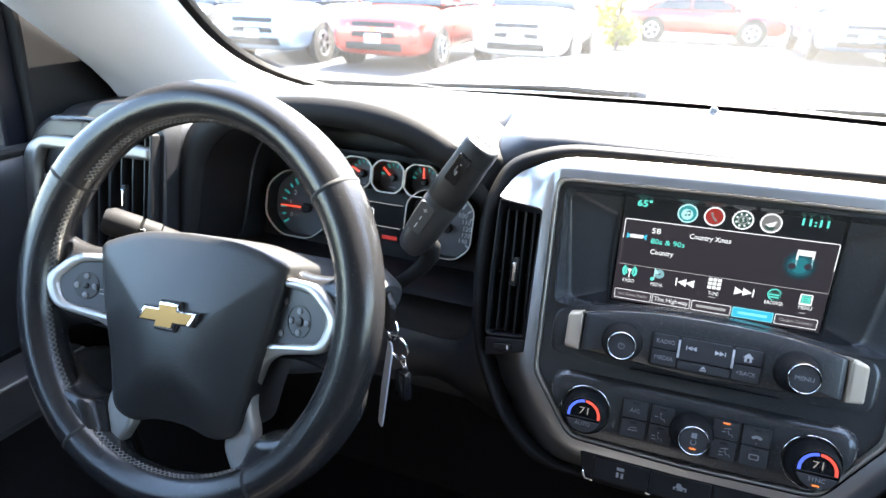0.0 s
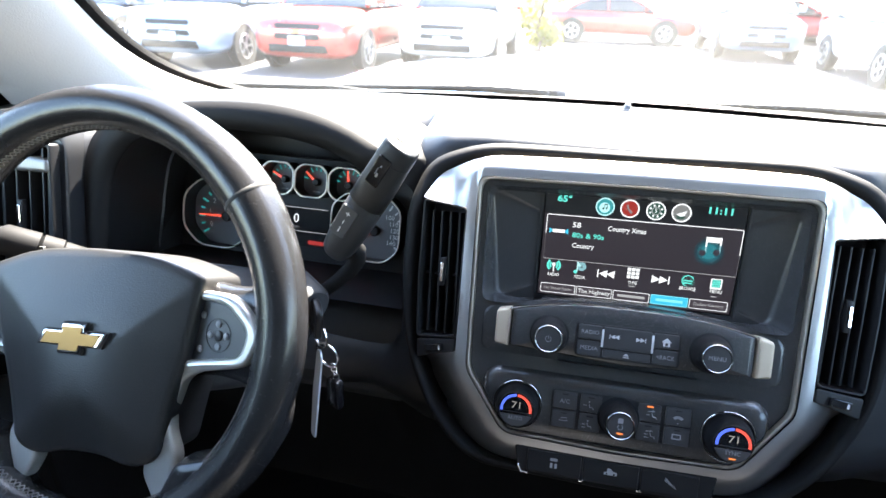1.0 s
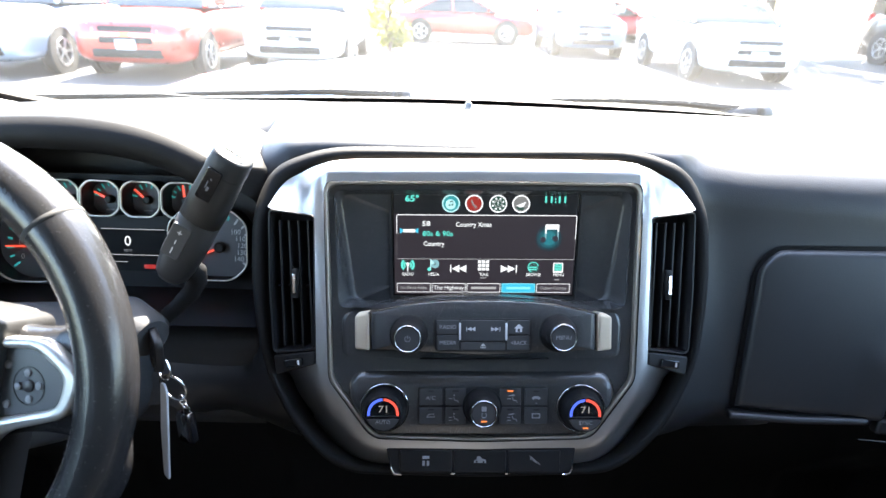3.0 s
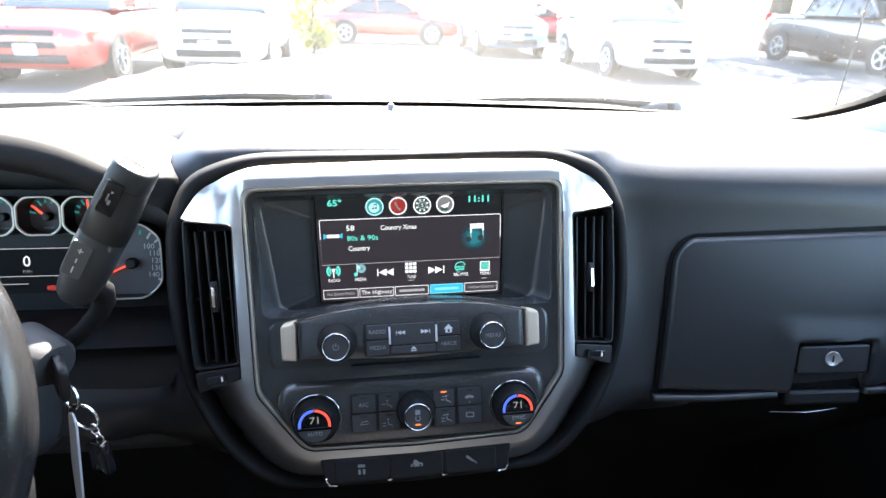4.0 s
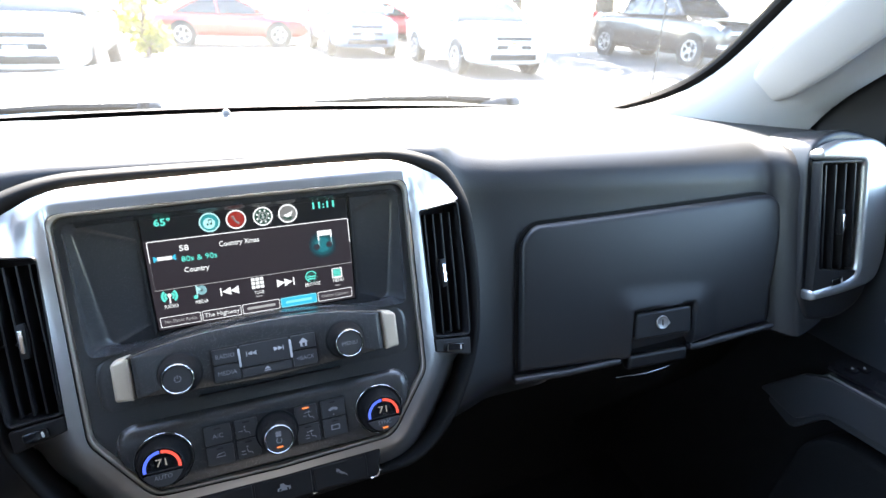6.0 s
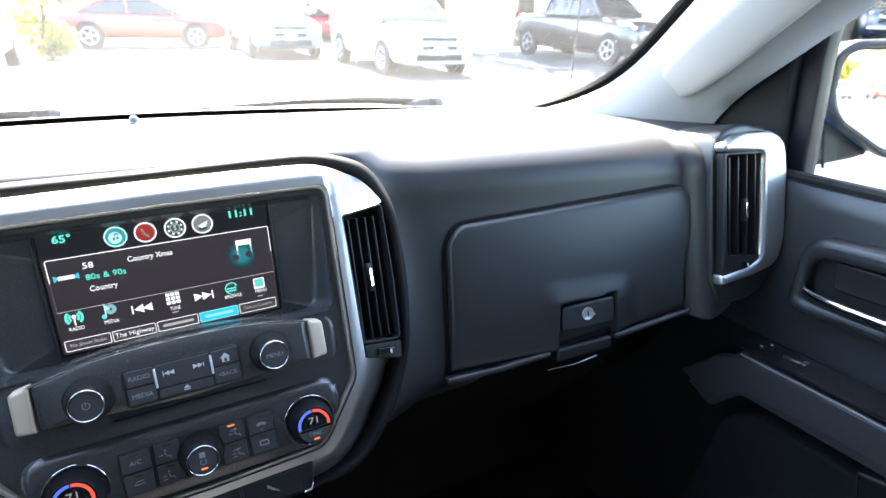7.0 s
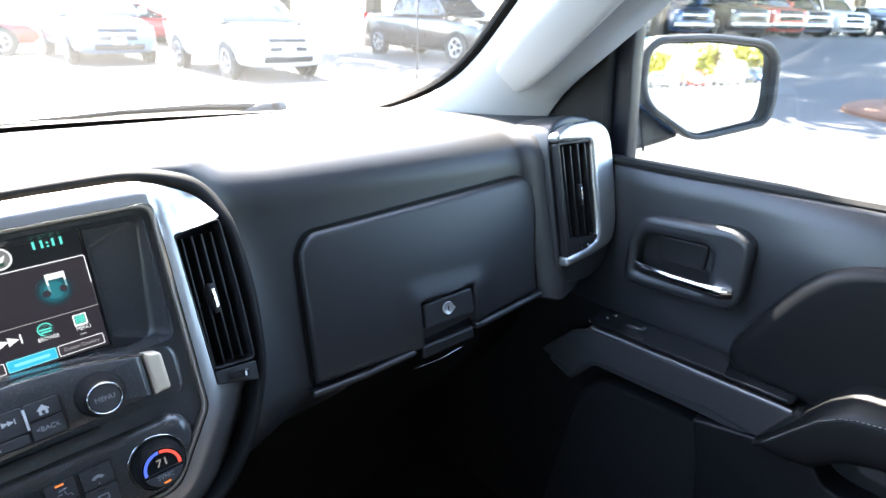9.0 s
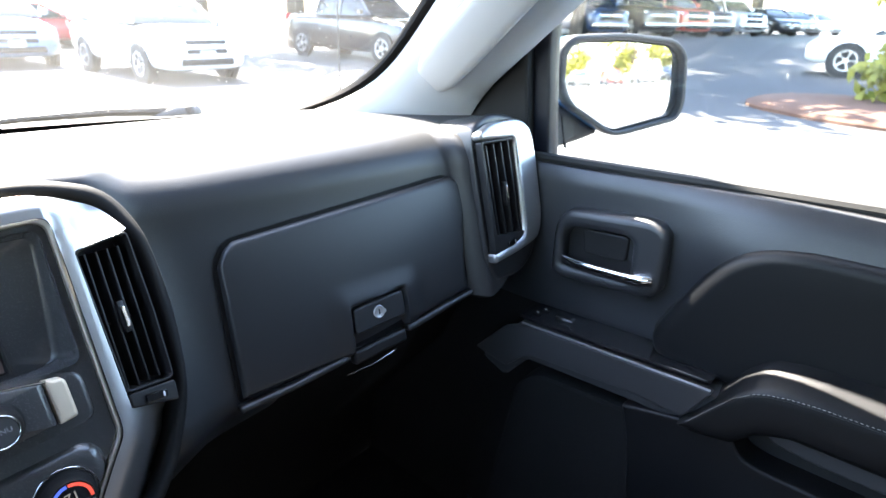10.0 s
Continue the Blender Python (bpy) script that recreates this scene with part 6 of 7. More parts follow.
def steering_wheel():
    w = thing("steering_wheel", WHEEL, "black leather steering wheel with satin silver spokes and airbag hub", "steering wheel")
    R, N = 0.1645, 112

    def rim_ring(a, grow=1.0):
        low = smooth(0.5, 0.95, -math.sin(a))
        grip = 0.0024 * math.exp(-((abs(math.cos(a)) - 0.80) / 0.18) ** 2) * (1 if math.sin(a) > -0.2 else 0)
        rw, rh = (0.0175 + grip) * grow, (0.0190 + grip * 0.5) * grow
        c = Vector((R * math.cos(a), R * math.sin(a), 0))
        d = Vector((math.cos(a), math.sin(a), 0))
        return [c + d * rw * math.cos(b) + Vector((0, 0, rh * math.sin(b))) for b in [2 * math.pi * j / 20 for j in range(20)]]

    part("rim", grid([rim_ring(2 * math.pi * i / N) for i in range(N)], closed=True, loop=True), M_LEATHER, w, "black leather rim", sharp=80)
    for deg in (36, 146, 236, 304):
        a = radians(deg)
        part("rim_seam", grid([rim_ring(a + k, g) for k, g in ((-0.012, 0.99), (-0.009, 1.012), (0, 1.02), (0.009, 1.012), (0.012, 0.99))], closed=True), M_SEAL, w)
    # cross stitching along the inner side of the rim
    st = []
    for a0, a1 in ((40, 142), (150, 232), (240, 300), (308, 390)):
        n = int((a1 - a0) * 0.55)
        for i in range(n):
            a = radians(a0 + (a1 - a0) * i / n)
            da = radians((a1 - a0) / n * 0.95)
            for up in (1, -1):
                b0, b1 = math.pi - 0.14 * up + 0.30, math.pi + 0.14 * up + 0.30
                p = []
                for aa, bb in ((a, b0), (a + da, b1)):
                    d = Vector((math.cos(aa), math.sin(aa), 0))
                    grip = 0.0024 * math.exp(-((abs(math.cos(aa)) - 0.80) / 0.18) ** 2) * (1 if math.sin(aa) > -0.2 else 0)
                    p.append(d * R + d * (0.0178 + grip) * math.cos(bb) - Vector((0, 0, (0.0193 + grip * 0.5) * math.sin(bb))))
                st.append(tube(p, 0.0005, 3))
    tagged(part("stitching", merged(*st), M_STITCH, w, "pale cross stitching"), kind="stuff")
    # hub
    hub = rounded(mirrored([(0, 0.0530), (0.055, 0.0510, 0.03), (0.0985, 0.0360, 0.008), (0.0900, -0.010, 0.04), (0.0740, -0.0620, 0.04), (0.0650, -0.1080, 0.012), (0.0430, -0.1155, 0.015), (0.020, -0.1085, 0.02), (0, -0.1075)]), 0.01, 5)
    part("airbag_cover", pillow(hub, [(-0.055, 0.98), (-0.005, 1.0), (-0.0018, 0.994), (0.0000, 0.980), (0.0016, 0.92), (0.0040, 0.78), (0.0085, 0.58), (0.0125, 0.36), (0.0135, 0.18)]), M_HUB, w, "charcoal grained airbag cover", sharp=80)
    # emblem: a plain slanted cross in gold with a chrome edge
    def cross(k):
        a, b, c, d, s = 0.0300 * k, 0.0105 * k, 0.0060 * k, 0.0120 * k, 0.004
        return [(-a - s * c / 0.006 * 0.5, -c), (-b - 0.001, -c), (-b - 0.002, -d), (b - 0.002, -d), (b - 0.001, -c), (a - s, -c), (a + s * 0.6, c), (b + 0.001, c), (b + 0.002, d), (-b + 0.002, d), (-b + 0.001, c), (-a + s, c)]
    em = part("emblem", plate([cross(0.94)], 0.004, 0.0012, z=0.0060), M_CHROME, w, "gold and chrome slanted cross emblem", at=Matrix.Translation((0, -0.016, 0.0078)))
    part("gold_fill", plate([[(x * 0.88, y * 0.80) for x, y in cross(0.94)]], 0.0012, 0.0003, z=0.0095), M_GOLD, em)
    part("emblem_seat", plate([[(x * 1.07, y * 1.12) for x, y in cross(0.94)]], 0.003, 0.0005, z=0.0050), M_SEAL, em)
    for sgn in (-1, 1):
        def F(pts):
            return [(sgn * p[0], *p[1:]) for p in pts]
        # leather spoke from hub to rim
        rows = []
        for i in range(9):
            t = i / 8
            x = 0.070 + 0.085 * t
            hgt = 0.031 + 0.016 * t ** 3 + 0.012 * (1 - t) ** 2
            yc = -0.004 - 0.004 * t
            rows.append([(sgn * x, yc + hgt * math.copysign(abs(math.cos(b)) ** 0.7, math.cos(b)), -0.032 + 0.018 * t + 0.015 * math.copysign(abs(math.sin(b)) ** 0.7, math.sin(b))) for b in [2 * math.pi * j / 20 for j in range(20)]])
        part("spoke", capped(rows), M_LEATHER, w, sharp=80)
        # silver surround that runs on as the lower spoke
        outer = rounded(F([(0.0620, 0.0275, 0.004), (0.1260, 0.0235, 0.012), (0.1530, 0.0000, 0.010), (0.1420, -0.0270, 0.012), (0.0960, -0.0360, 0.006), (0.0800, -0.0440, 0.008), (0.0690, -0.080, 0.02), (0.0800, -0.1050, 0.01),
                           (0.0700, -0.1380, 0.006), (0.0600, -0.1395, 0.006), (0.0490, -0.1200, 0.006), (0.0520, -0.0980, 0.02), (0.0540, -0.040, 0.02)]), 0.004, 4)
        pad = rounded(F([(0.0700, 0.0205, 0.003), (0.1190, 0.0165, 0.008), (0.1400, -0.0010, 0.008), (0.1330, -0.0215, 0.008), (0.0665, -0.0310, 0.003)]), 0.004, 4)
        sp = plate([outer, pad], 0.014, 0.0035, z=-0.020, res=3)
        for v in sp.vertices:
            v.co.z += 0.25 * max(abs(v.co.x) - 0.088, 0.0)
        part("silver_spoke", sp, M_SPOKE, w, "satin silver spoke trim", sharp=60)
        bp = part("button_pad", plate([pad], 0.008, 0.001, z=-0.018), M_PAD, w, "grey switch pad", at=Matrix.Translation((sgn * 0.088, 0, 0.001)) @ Matrix.Rotation(radians(-sgn * 14), 4, "Y") @ Matrix.Translation((-sgn * 0.088, 0, 0)))
        if sgn > 0:
            part("pad_line", plate([circle(0.0128, 0.1090, -0.0070, 32), circle(0.0123, 0.1090, -0.0070, 32)], 0.0004, 0, z=-0.0100), M_SEAL, bp)
            cx, cy = 0.1090, -0.0070
            part("centre_button", lathe([(0.0042, -0.010), (0.0042, -0.0088), (0.0034, -0.0082), (0, -0.0081)], 20), M_BUTTON, bp, at=Matrix.Translation((cx, cy, 0)))
            for dx, dy in ((0.0085, 0), (-0.0085, 0), (0, 0.0085), (0, -0.0085), (-0.0160, 0.0140), (-0.0185, -0.0120)):
                part("arrow_button", lathe([(0.0028, -0.010), (0.0026, -0.0089), (0.0015, -0.0083), (0, -0.0082)], 14), M_PADLIGHT, bp, at=Matrix.Translation((cx + dx, cy + dy, 0)))
        else:
            cx, cy = -0.1110, -0.0050
            part("pad_disc", lathe([(0.0125, -0.0102), (0.0120, -0.0094), (0, -0.0093)], 28), M_BUTTON, bp, at=Matrix.Translation((cx, cy, 0)))
            for dx, dy in ((0, 0), (0.0085, 0), (-0.0085, 0), (0, 0.0085), (0, -0.0085)):
                part("arrow_button", lathe([(0.0030, -0.0095), (0.0027, -0.0083), (0.0015, -0.0078), (0, -0.0077)], 14), M_PADLIGHT if dx or dy else M_BUTTON, bp, at=Matrix.Translation((cx + dx, cy + dy, 0)))
            for dy in (0.002, -0.002):
                part("pad_mark", box(0.010, 0.0007, 0.0004, (-0.0930, cy - 0.004 + dy, -0.0098)), M_WHITEINK, bp)
        # leather lobe at the foot of the spoke
        lobe = rounded(F([(0.170, -0.045, 0.004), (0.139, -0.076, 0.03), (0.112, -0.096, 0.02), (0.084, -0.102, 0.008), (0.068, -0.134, 0.01), (0.052, -0.152, 0.006), (0.058, -0.170, 0.006), (0.112, -0.146, 0.03), (0.148, -0.110, 0.03), (0.170, -0.070, 0.02)]), 0.01, 4)
        part("rim_lobe", pillow(lobe, [(-0.022, 0.95), (-0.016, 1.0), (-0.008, 0.995), (-0.001, 0.96), (0.005, 0.88), (0.009, 0.74), (0.010, 0.4)]), M_LEATHER, w, sharp=80)
    part("column_cover", capped([[(0.062 * k * math.copysign(abs(math.cos(b)) ** 0.7, math.cos(b)), -0.015 + dy + 0.060 * k * math.copysign(abs(math.sin(b)) ** 0.7, math.sin(b)), z) for b in [2 * math.pi * j / 24 for j in range(24)]]
                                 for z, k, dy in ((-0.055, 0.9, 0), (-0.060, 1.0, 0), (-0.16, 1.1, -0.01), (-0.26, 1.15, -0.02))]), M_LOWER, w, sharp=60)
    return w


M_STITCH = mat("grey_thread", (0.13, 0.125, 0.12), 0.8)
M_SPOKE = mat("wheel_silver", (0.50, 0.49, 0.465), 0.40, metal=0.7, stain=0.05)
M_PAD = mat("pad_grey", (0.060, 0.062, 0.068), 0.45, stain=0.05)
M_PADLIGHT = mat("pad_button", (0.20, 0.205, 0.215), 0.4)
steering_wheel()


def gear_lever():
    g = thing("gear_lever", Matrix.Identity(4), "black column gear lever with a ribbed grip and silver end cap", "gear lever")
    a, b = Vector((-0.2735, -0.0656, 1.4256)), Vector((-0.2043, -0.0741, 1.5189))
    d = (b - a).normalized()
    L = (b - a).length
    fr = basis(a, (0.785, -0.053, -0.50), d)          # y along the grip, z out of its upper face

    def sec(y, wx, wz, slant=0.0):
        return [(wx * math.copysign(abs(math.cos(t)) ** 0.78, math.cos(t)), y + slant * math.sin(t), wz * math.copysign(abs(math.sin(t)) ** 0.78, math.sin(t))) for t in [2 * math.pi * j / 28 for j in range(28)]]
    part("grip", capped([sec(-0.0135, 0.006, 0.006), sec(-0.012, 0.0105, 0.010), sec(-0.006, 0.0142, 0.0135), sec(0.004, 0.0158, 0.0150), sec(0.025, 0.0168, 0.0160), sec(0.0530, 0.0170, 0.0162, 0.003), sec(0.0538, 0.0160, 0.0152, 0.003), sec(0.0550, 0.0160, 0.0152, 0.003), sec(0.0558, 0.0172, 0.0164, 0.003), sec(0.08, 0.0170, 0.0162), sec(L - 0.0112, 0.0158, 0.0152)]), M_GRIP, g, at=fr, sharp=60)
    part("groove", capped([sec(L - 0.012, 0.0154, 0.0148), sec(L - 0.0092, 0.0154, 0.0148)]), M_SEAL, g, at=fr)
    part("end_cap", capped([sec(L - 0.0098, 0.0162, 0.0156), sec(L + 0.004, 0.0158, 0.0152), sec(L + 0.0062, 0.0150, 0.0144), sec(L + 0.007, 0.0138, 0.0132)]), M_GRIP, g, at=fr, sharp=50)
    part("cap_disc", capped([sec(L + 0.0066, 0.0122, 0.0116), sec(L + 0.0078, 0.0118, 0.0112)]), M_CAPSILVER, g, "pale cap disc", at=fr)
    part("cap_slot", plate([rect(0.017, 0.0024, 0.001)], 0.0006, 0.0), M_SEAL, g, at=fr @ Matrix.Translation((-0.001, L + 0.0082, 0.002)) @ Matrix.Rotation(radians(-90), 4, "X"))
    tb = part("tow_button", plate([rect(0.0125, 0.029, 0.002, 0, 0)], 0.003, 0.0008), M_GLOSSBLACK, g, at=fr @ Matrix.Translation((-0.003, 0.096, 0.0137)))
    part("button_mark", merged(plate([rect(0.0007, 0.0070, 0.0002, -0.0014, 0.0005)], 0.0003, 0), plate([rect(0.0020, 0.0040, 0.0004, 0.0006, -0.0030)], 0.0003, 0), plate([rect(0.0014, 0.0014, 0.0003, 0.0004, 0.0060)], 0.0003, 0)), M_GREYINK, tb, at=Matrix.Translation((0, 0, 0.0031)))
    rk = part("range_rocker", plate([rect(0.0165, 0.033, 0.003, 0, 0)], 0.003, 0.001), M_BUTTON, g, at=fr @ Matrix.Translation((-0.0055, 0.0345, 0.0141)))
    text("+", 0.009, M_WHITEINK, rk, 0, 0.009, 0.0031)
    part("minus_mark", box(0.001, 0.006, 0.0004, (0, -0.009, 0.0032)), M_WHITEINK, rk)
    part("bracket_mark", box(0.0008, 0.004, 0.0004, (0, 0.0, 0.0032)), M_WHITEINK, rk)
    part("stem", tube([fr @ Vector(p) for p in ((0.006, 0.004, -0.004), (0.0150, -0.002, -0.010), (0.0190, -0.012, -0.012), (0.0195, -0.026, -0.012), (0.0150, -0.048, -0.010), (0.004, -0.085, -0.006), (-0.010, -0.120, -0.004))], [0.0088, 0.0092, 0.0090, 0.0080, 0.0072, 0.0070, 0.009], 16), M_KNOB, g, sharp=60)
    return g


M_CAPSILVER = mat("cap_silver", (0.32, 0.32, 0.32), 0.4, metal=0.6)
gear_lever()


def stalk():
    s = thing("turn_signal_stalk", Matrix.Identity(4), "black turn signal stalk with a ribbed twist end", "stalk")
    a, b = Vector((-0.462, -0.060, 1.348)), Vector((-0.573, -0.150, 1.428))
    part("arm", tube([a, a.lerp(b, 0.55), a.lerp(b, 0.70)], [0.011, 0.0125, 0.0135], 14), M_KNOB, s)
    part("twist_ring", tube([a.lerp(b, 0.70), a.lerp(b, 0.71), a.lerp(b, 0.81), a.lerp(b, 0.82)], [0.012, 0.0145, 0.0145, 0.012], 16), M_KNOB, s)
    part("end_knob", tube([a.lerp(b, 0.82), a.lerp(b, 0.83), a.lerp(b, 0.99), a.lerp(b, 1.03)], [0.012, 0.015, 0.0145, 0.010], 16), M_KNOB, s)
    for t in (0.62, 0.75):
        part("mark", box(0.006, 0.0008, 0.003), M_WHITEINK, s, at=Matrix.Translation(a.lerp(b, t) + Vector((0.004, -0.012, 0.010))))
    return s


stalk()


def keys():
    ig = thing("ignition_lock", Matrix.Identity(4), "black ignition lock on the steering column side", "ignition lock")
    part("barrel", tube([(-0.330, -0.065, 1.372), (-0.300, -0.085, 1.366), (-0.295, -0.088, 1.365)], [0.021, 0.021, 0.017], 20), M_LOWER, ig)
    kb = thing("key_ring", Matrix.Identity(4), "ignition key with split rings and a pale plastic tag hanging down", "keys")
    part("key_head", plate([rounded([(-0.016, -0.020), (0.012, -0.020), (0.016, 0.014), (-0.010, 0.020)], 0.008), circle(0.004, 0.0, -0.012, 14)], 0.007, 0.002), M_SOFT, kb, "black key head",
         at=basis((-0.287, -0.092, 1.358), (0.6, -0.8, 0), (0.1, 0, 1)))
    part("split_ring", ring(0.010, 0.0118, -0.0009, 0.0009, 32), M_KEYMETAL, kb, at=basis((-0.287, -0.094, 1.338), (0.8, -0.6, 0), (0.2, 0, 1)))
    part("split_ring", ring(0.0125, 0.0145, -0.0009, 0.0009, 32), M_KEYMETAL, kb, at=basis((-0.281, -0.095, 1.318), (0.95, -0.3, 0), (-0.2, 0, 1)))
    part("tag", plate([rounded([(-0.007, -0.10), (0.003, -0.101), (0.008, -0.004), (0.004, 0.004), (-0.003, 0.003), (-0.008, -0.05)], 0.003)], 0.0022, 0.0006), M_TAG, kb, "pale translucent plastic tag",
         at=basis((-0.287, -0.098, 1.322), (0.75, -0.65, 0), (0.18, 0, 1)))
    part("fob", pillow(rounded([(-0.009, -0.034), (0.009, -0.034), (0.008, 0.0), (-0.008, 0.0)], 0.004), [(0, 0.9), (0.002, 1), (0.008, 1), (0.010, 0.85)]), M_GLOSSBLACK, kb, "black fob",
         at=basis((-0.272, -0.092, 1.292), (0.9, -0.4, 0), (0.05, 0, 1)))
    for i in range(4):
        part("chain_link", ring(0.0022, 0.0032, -0.0005, 0.0005, 14), M_KEYMETAL, kb, at=basis((-0.276 + 0.001 * i, -0.094, 1.306 - 0.0045 * i), (1, 0.9 * (i % 2) - 0.4, 0), (0, 0, 1)))
    return kb


M_TAG = mat("pale_tag", (0.42, 0.44, 0.45), 0.3)
keys()


# ---- passenger mirror outside ----
M_ARM = mat("mirror_arm", (0.012, 0.012, 0.013), 0.55, grain=0.3, grain_scale=300)


def side_mirror():
    mb = basis((1.075, -0.045, 1.535), (0.90, -0.435, 0), (0, 0.06, 1)) @ Matrix.Diagonal((1.08, 1.08, 1.08, 1))
    m = thing("side_mirror", mb, "blue and black truck side mirror reflecting the lot behind", "side mirror")
    out = rounded([(-0.126, 0.066, 0.02), (-0.104, 0.083, 0.02), (0.0, 0.0885, 0.03), (0.115, 0.080, 0.03), (0.143, 0.058, 0.02), (0.151, -0.030, 0.02), (0.142, -0.060, 0.02), (-0.005, -0.086, 0.025), (-0.107, -0.026, 0.03), (-0.127, 0.010, 0.02)], 0.02, 6)
    inn = [(0.0165 + (x - 0.012) * 0.925, -0.0005 + (y - 0.001) * 0.895) for x, y in out]
    part("bezel", plate([out, inn], 0.024, 0.006, z=-0.014, res=3), M_ARM, m, "dark grey mirror rim", sharp=60)
    part("glass_gasket", plate([inn, [(0.013 + (x - 0.013) * 0.965, y * 0.955) for x, y in inn]], 0.006, 0.001, z=-0.010), M_SEAL, m)
    part("mirror_glass", plate([inn], 0.002, 0.0, z=-0.008), M_MIRROR, m, "mirror glass")
    part("shell", pillow(out, [(-0.012, 0.985), (-0.03, 0.98), (-0.06, 0.94), (-0.09, 0.82), (-0.11, 0.55)]), M_PAINT, m, "blue painted mirror shell", sharp=80)
    foot = rounded([(-0.120, -0.020), (-0.085, -0.033), (-0.006, -0.078), (-0.025, -0.088), (-0.200, -0.128), (-0.230, -0.03)], 0.012, 4)
    part("arm", plate([foot], 0.05, 0.012, z=-0.075, res=3), M_ARM, m, "grey plastic mirror arm", sharp=60)
    part("arm_seam", plate([rounded([(-0.094, -0.048), (-0.091, -0.047), (-0.078, -0.104), (-0.081, -0.104)], 0.0005)], 0.004, 0.0, z=-0.0275), M_SEAL, m)
    return m


side_mirror()

# ---- outside ----
M_ASPHALT = mat("asphalt", (0.042, 0.042, 0.045), 0.9, grain=0.6, grain_scale=40, stain=0.25, stain_scale=0.6)
M_TYRE = mat("tyre_rubber", (0.018, 0.018, 0.018), 0.85)
M_ALLOY = mat("alloy_wheel", (0.55, 0.55, 0.56), 0.3, metal=0.9)
M_LAMP = mat("headlamp", (0.75, 0.78, 0.8), 0.1, metal=0.3)
M_CARGLASS = mat("car_glass", (0.02, 0.025, 0.03), 0.05, stain=0.05, rough_var=0.02)
M_REDLAMP = mat("tail_lamp", (0.5, 0.02, 0.02), 0.2)
M_MULCH = mat("red_mulch", (0.085, 0.040, 0.024), 0.95, grain=0.9, grain_scale=30, stain=0.4, stain_scale=8)
M_BARK = mat("bark", (0.10, 0.075, 0.055), 0.9, grain=0.8, grain_scale=40, stain=0.3)


def leaf_mat(name, a, b):
    m = bpy.data.materials.new(name)
    m.use_nodes = True
    nt = m.node_tree
    g = nt.nodes.new("ShaderNodeNewGeometry")
    r = nt.nodes.new("ShaderNodeValToRGB")
    r.color_ramp.elements[0].color, r.color_ramp.elements[1].color = (*a, 1), (*b, 1)
    nt.links.new(g.outputs["Random Per Island"], r.inputs["Fac"])
    bs = nt.nodes["Principled BSDF"]
    bs.inputs["Roughness"].default_value = 0.6
    nt.links.new(r.outputs["Color"], bs.inputs["Base Color"])
    tl, mx = nt.nodes.new("ShaderNodeBsdfTranslucent"), nt.nodes.new("ShaderNodeMixShader")
    nt.links.new(r.outputs["Color"], tl.inputs["Color"])
    mx.inputs["Fac"].default_value = 0.35
    nt.links.new(bs.outputs[0], mx.inputs[1])
    nt.links.new(tl.outputs[0], mx.inputs[2])
    nt.links.new(mx.outputs[0], nt.nodes["Material Output"].inputs["Surface"])
    return m


M_LEAF = leaf_mat("leaf_green", (0.05, 0.085, 0.02), (0.11, 0.15, 0.035))
M_LEAFY = leaf_mat("leaf_yellow_green", (0.12, 0.14, 0.02), (0.26, 0.24, 0.04))

GROUND = 0.25
ground = thing("ground", pose(0, 0, GROUND), "sunlit asphalt car lot", "ground", kind="structure")


def rise(x, y):
    """The lot climbs on the passenger's side."""
    return (0.022 * min(max(x - 0.5, 0), 16.5) + 0.42 * smooth(17, 28, x)) * (1 - smooth(0.5, 0.9, y / max(x, 0.5)))


edge = [-400, -200, -100, -60, -40, -25, -15]
lot_x = edge + [-10 + i for i in range(73)] + [80, 110, 200, 400]
lot_y = edge + [-10 + i for i in range(45)] + [45, 70, 120, 220, 400]
part("asphalt", grid([[(x, y, rise(x, y)) for y in lot_y] for x in lot_x]), M_ASPHALT, ground, sharp=80)

PAINTS = {}


def paint(name, color, metal=0.3):
    if name not in PAINTS:
        PAINTS[name] = mat(name + "_car_paint", color, 0.3, metal=metal, coat=1.0, stain=0.03)
    return PAINTS[name]


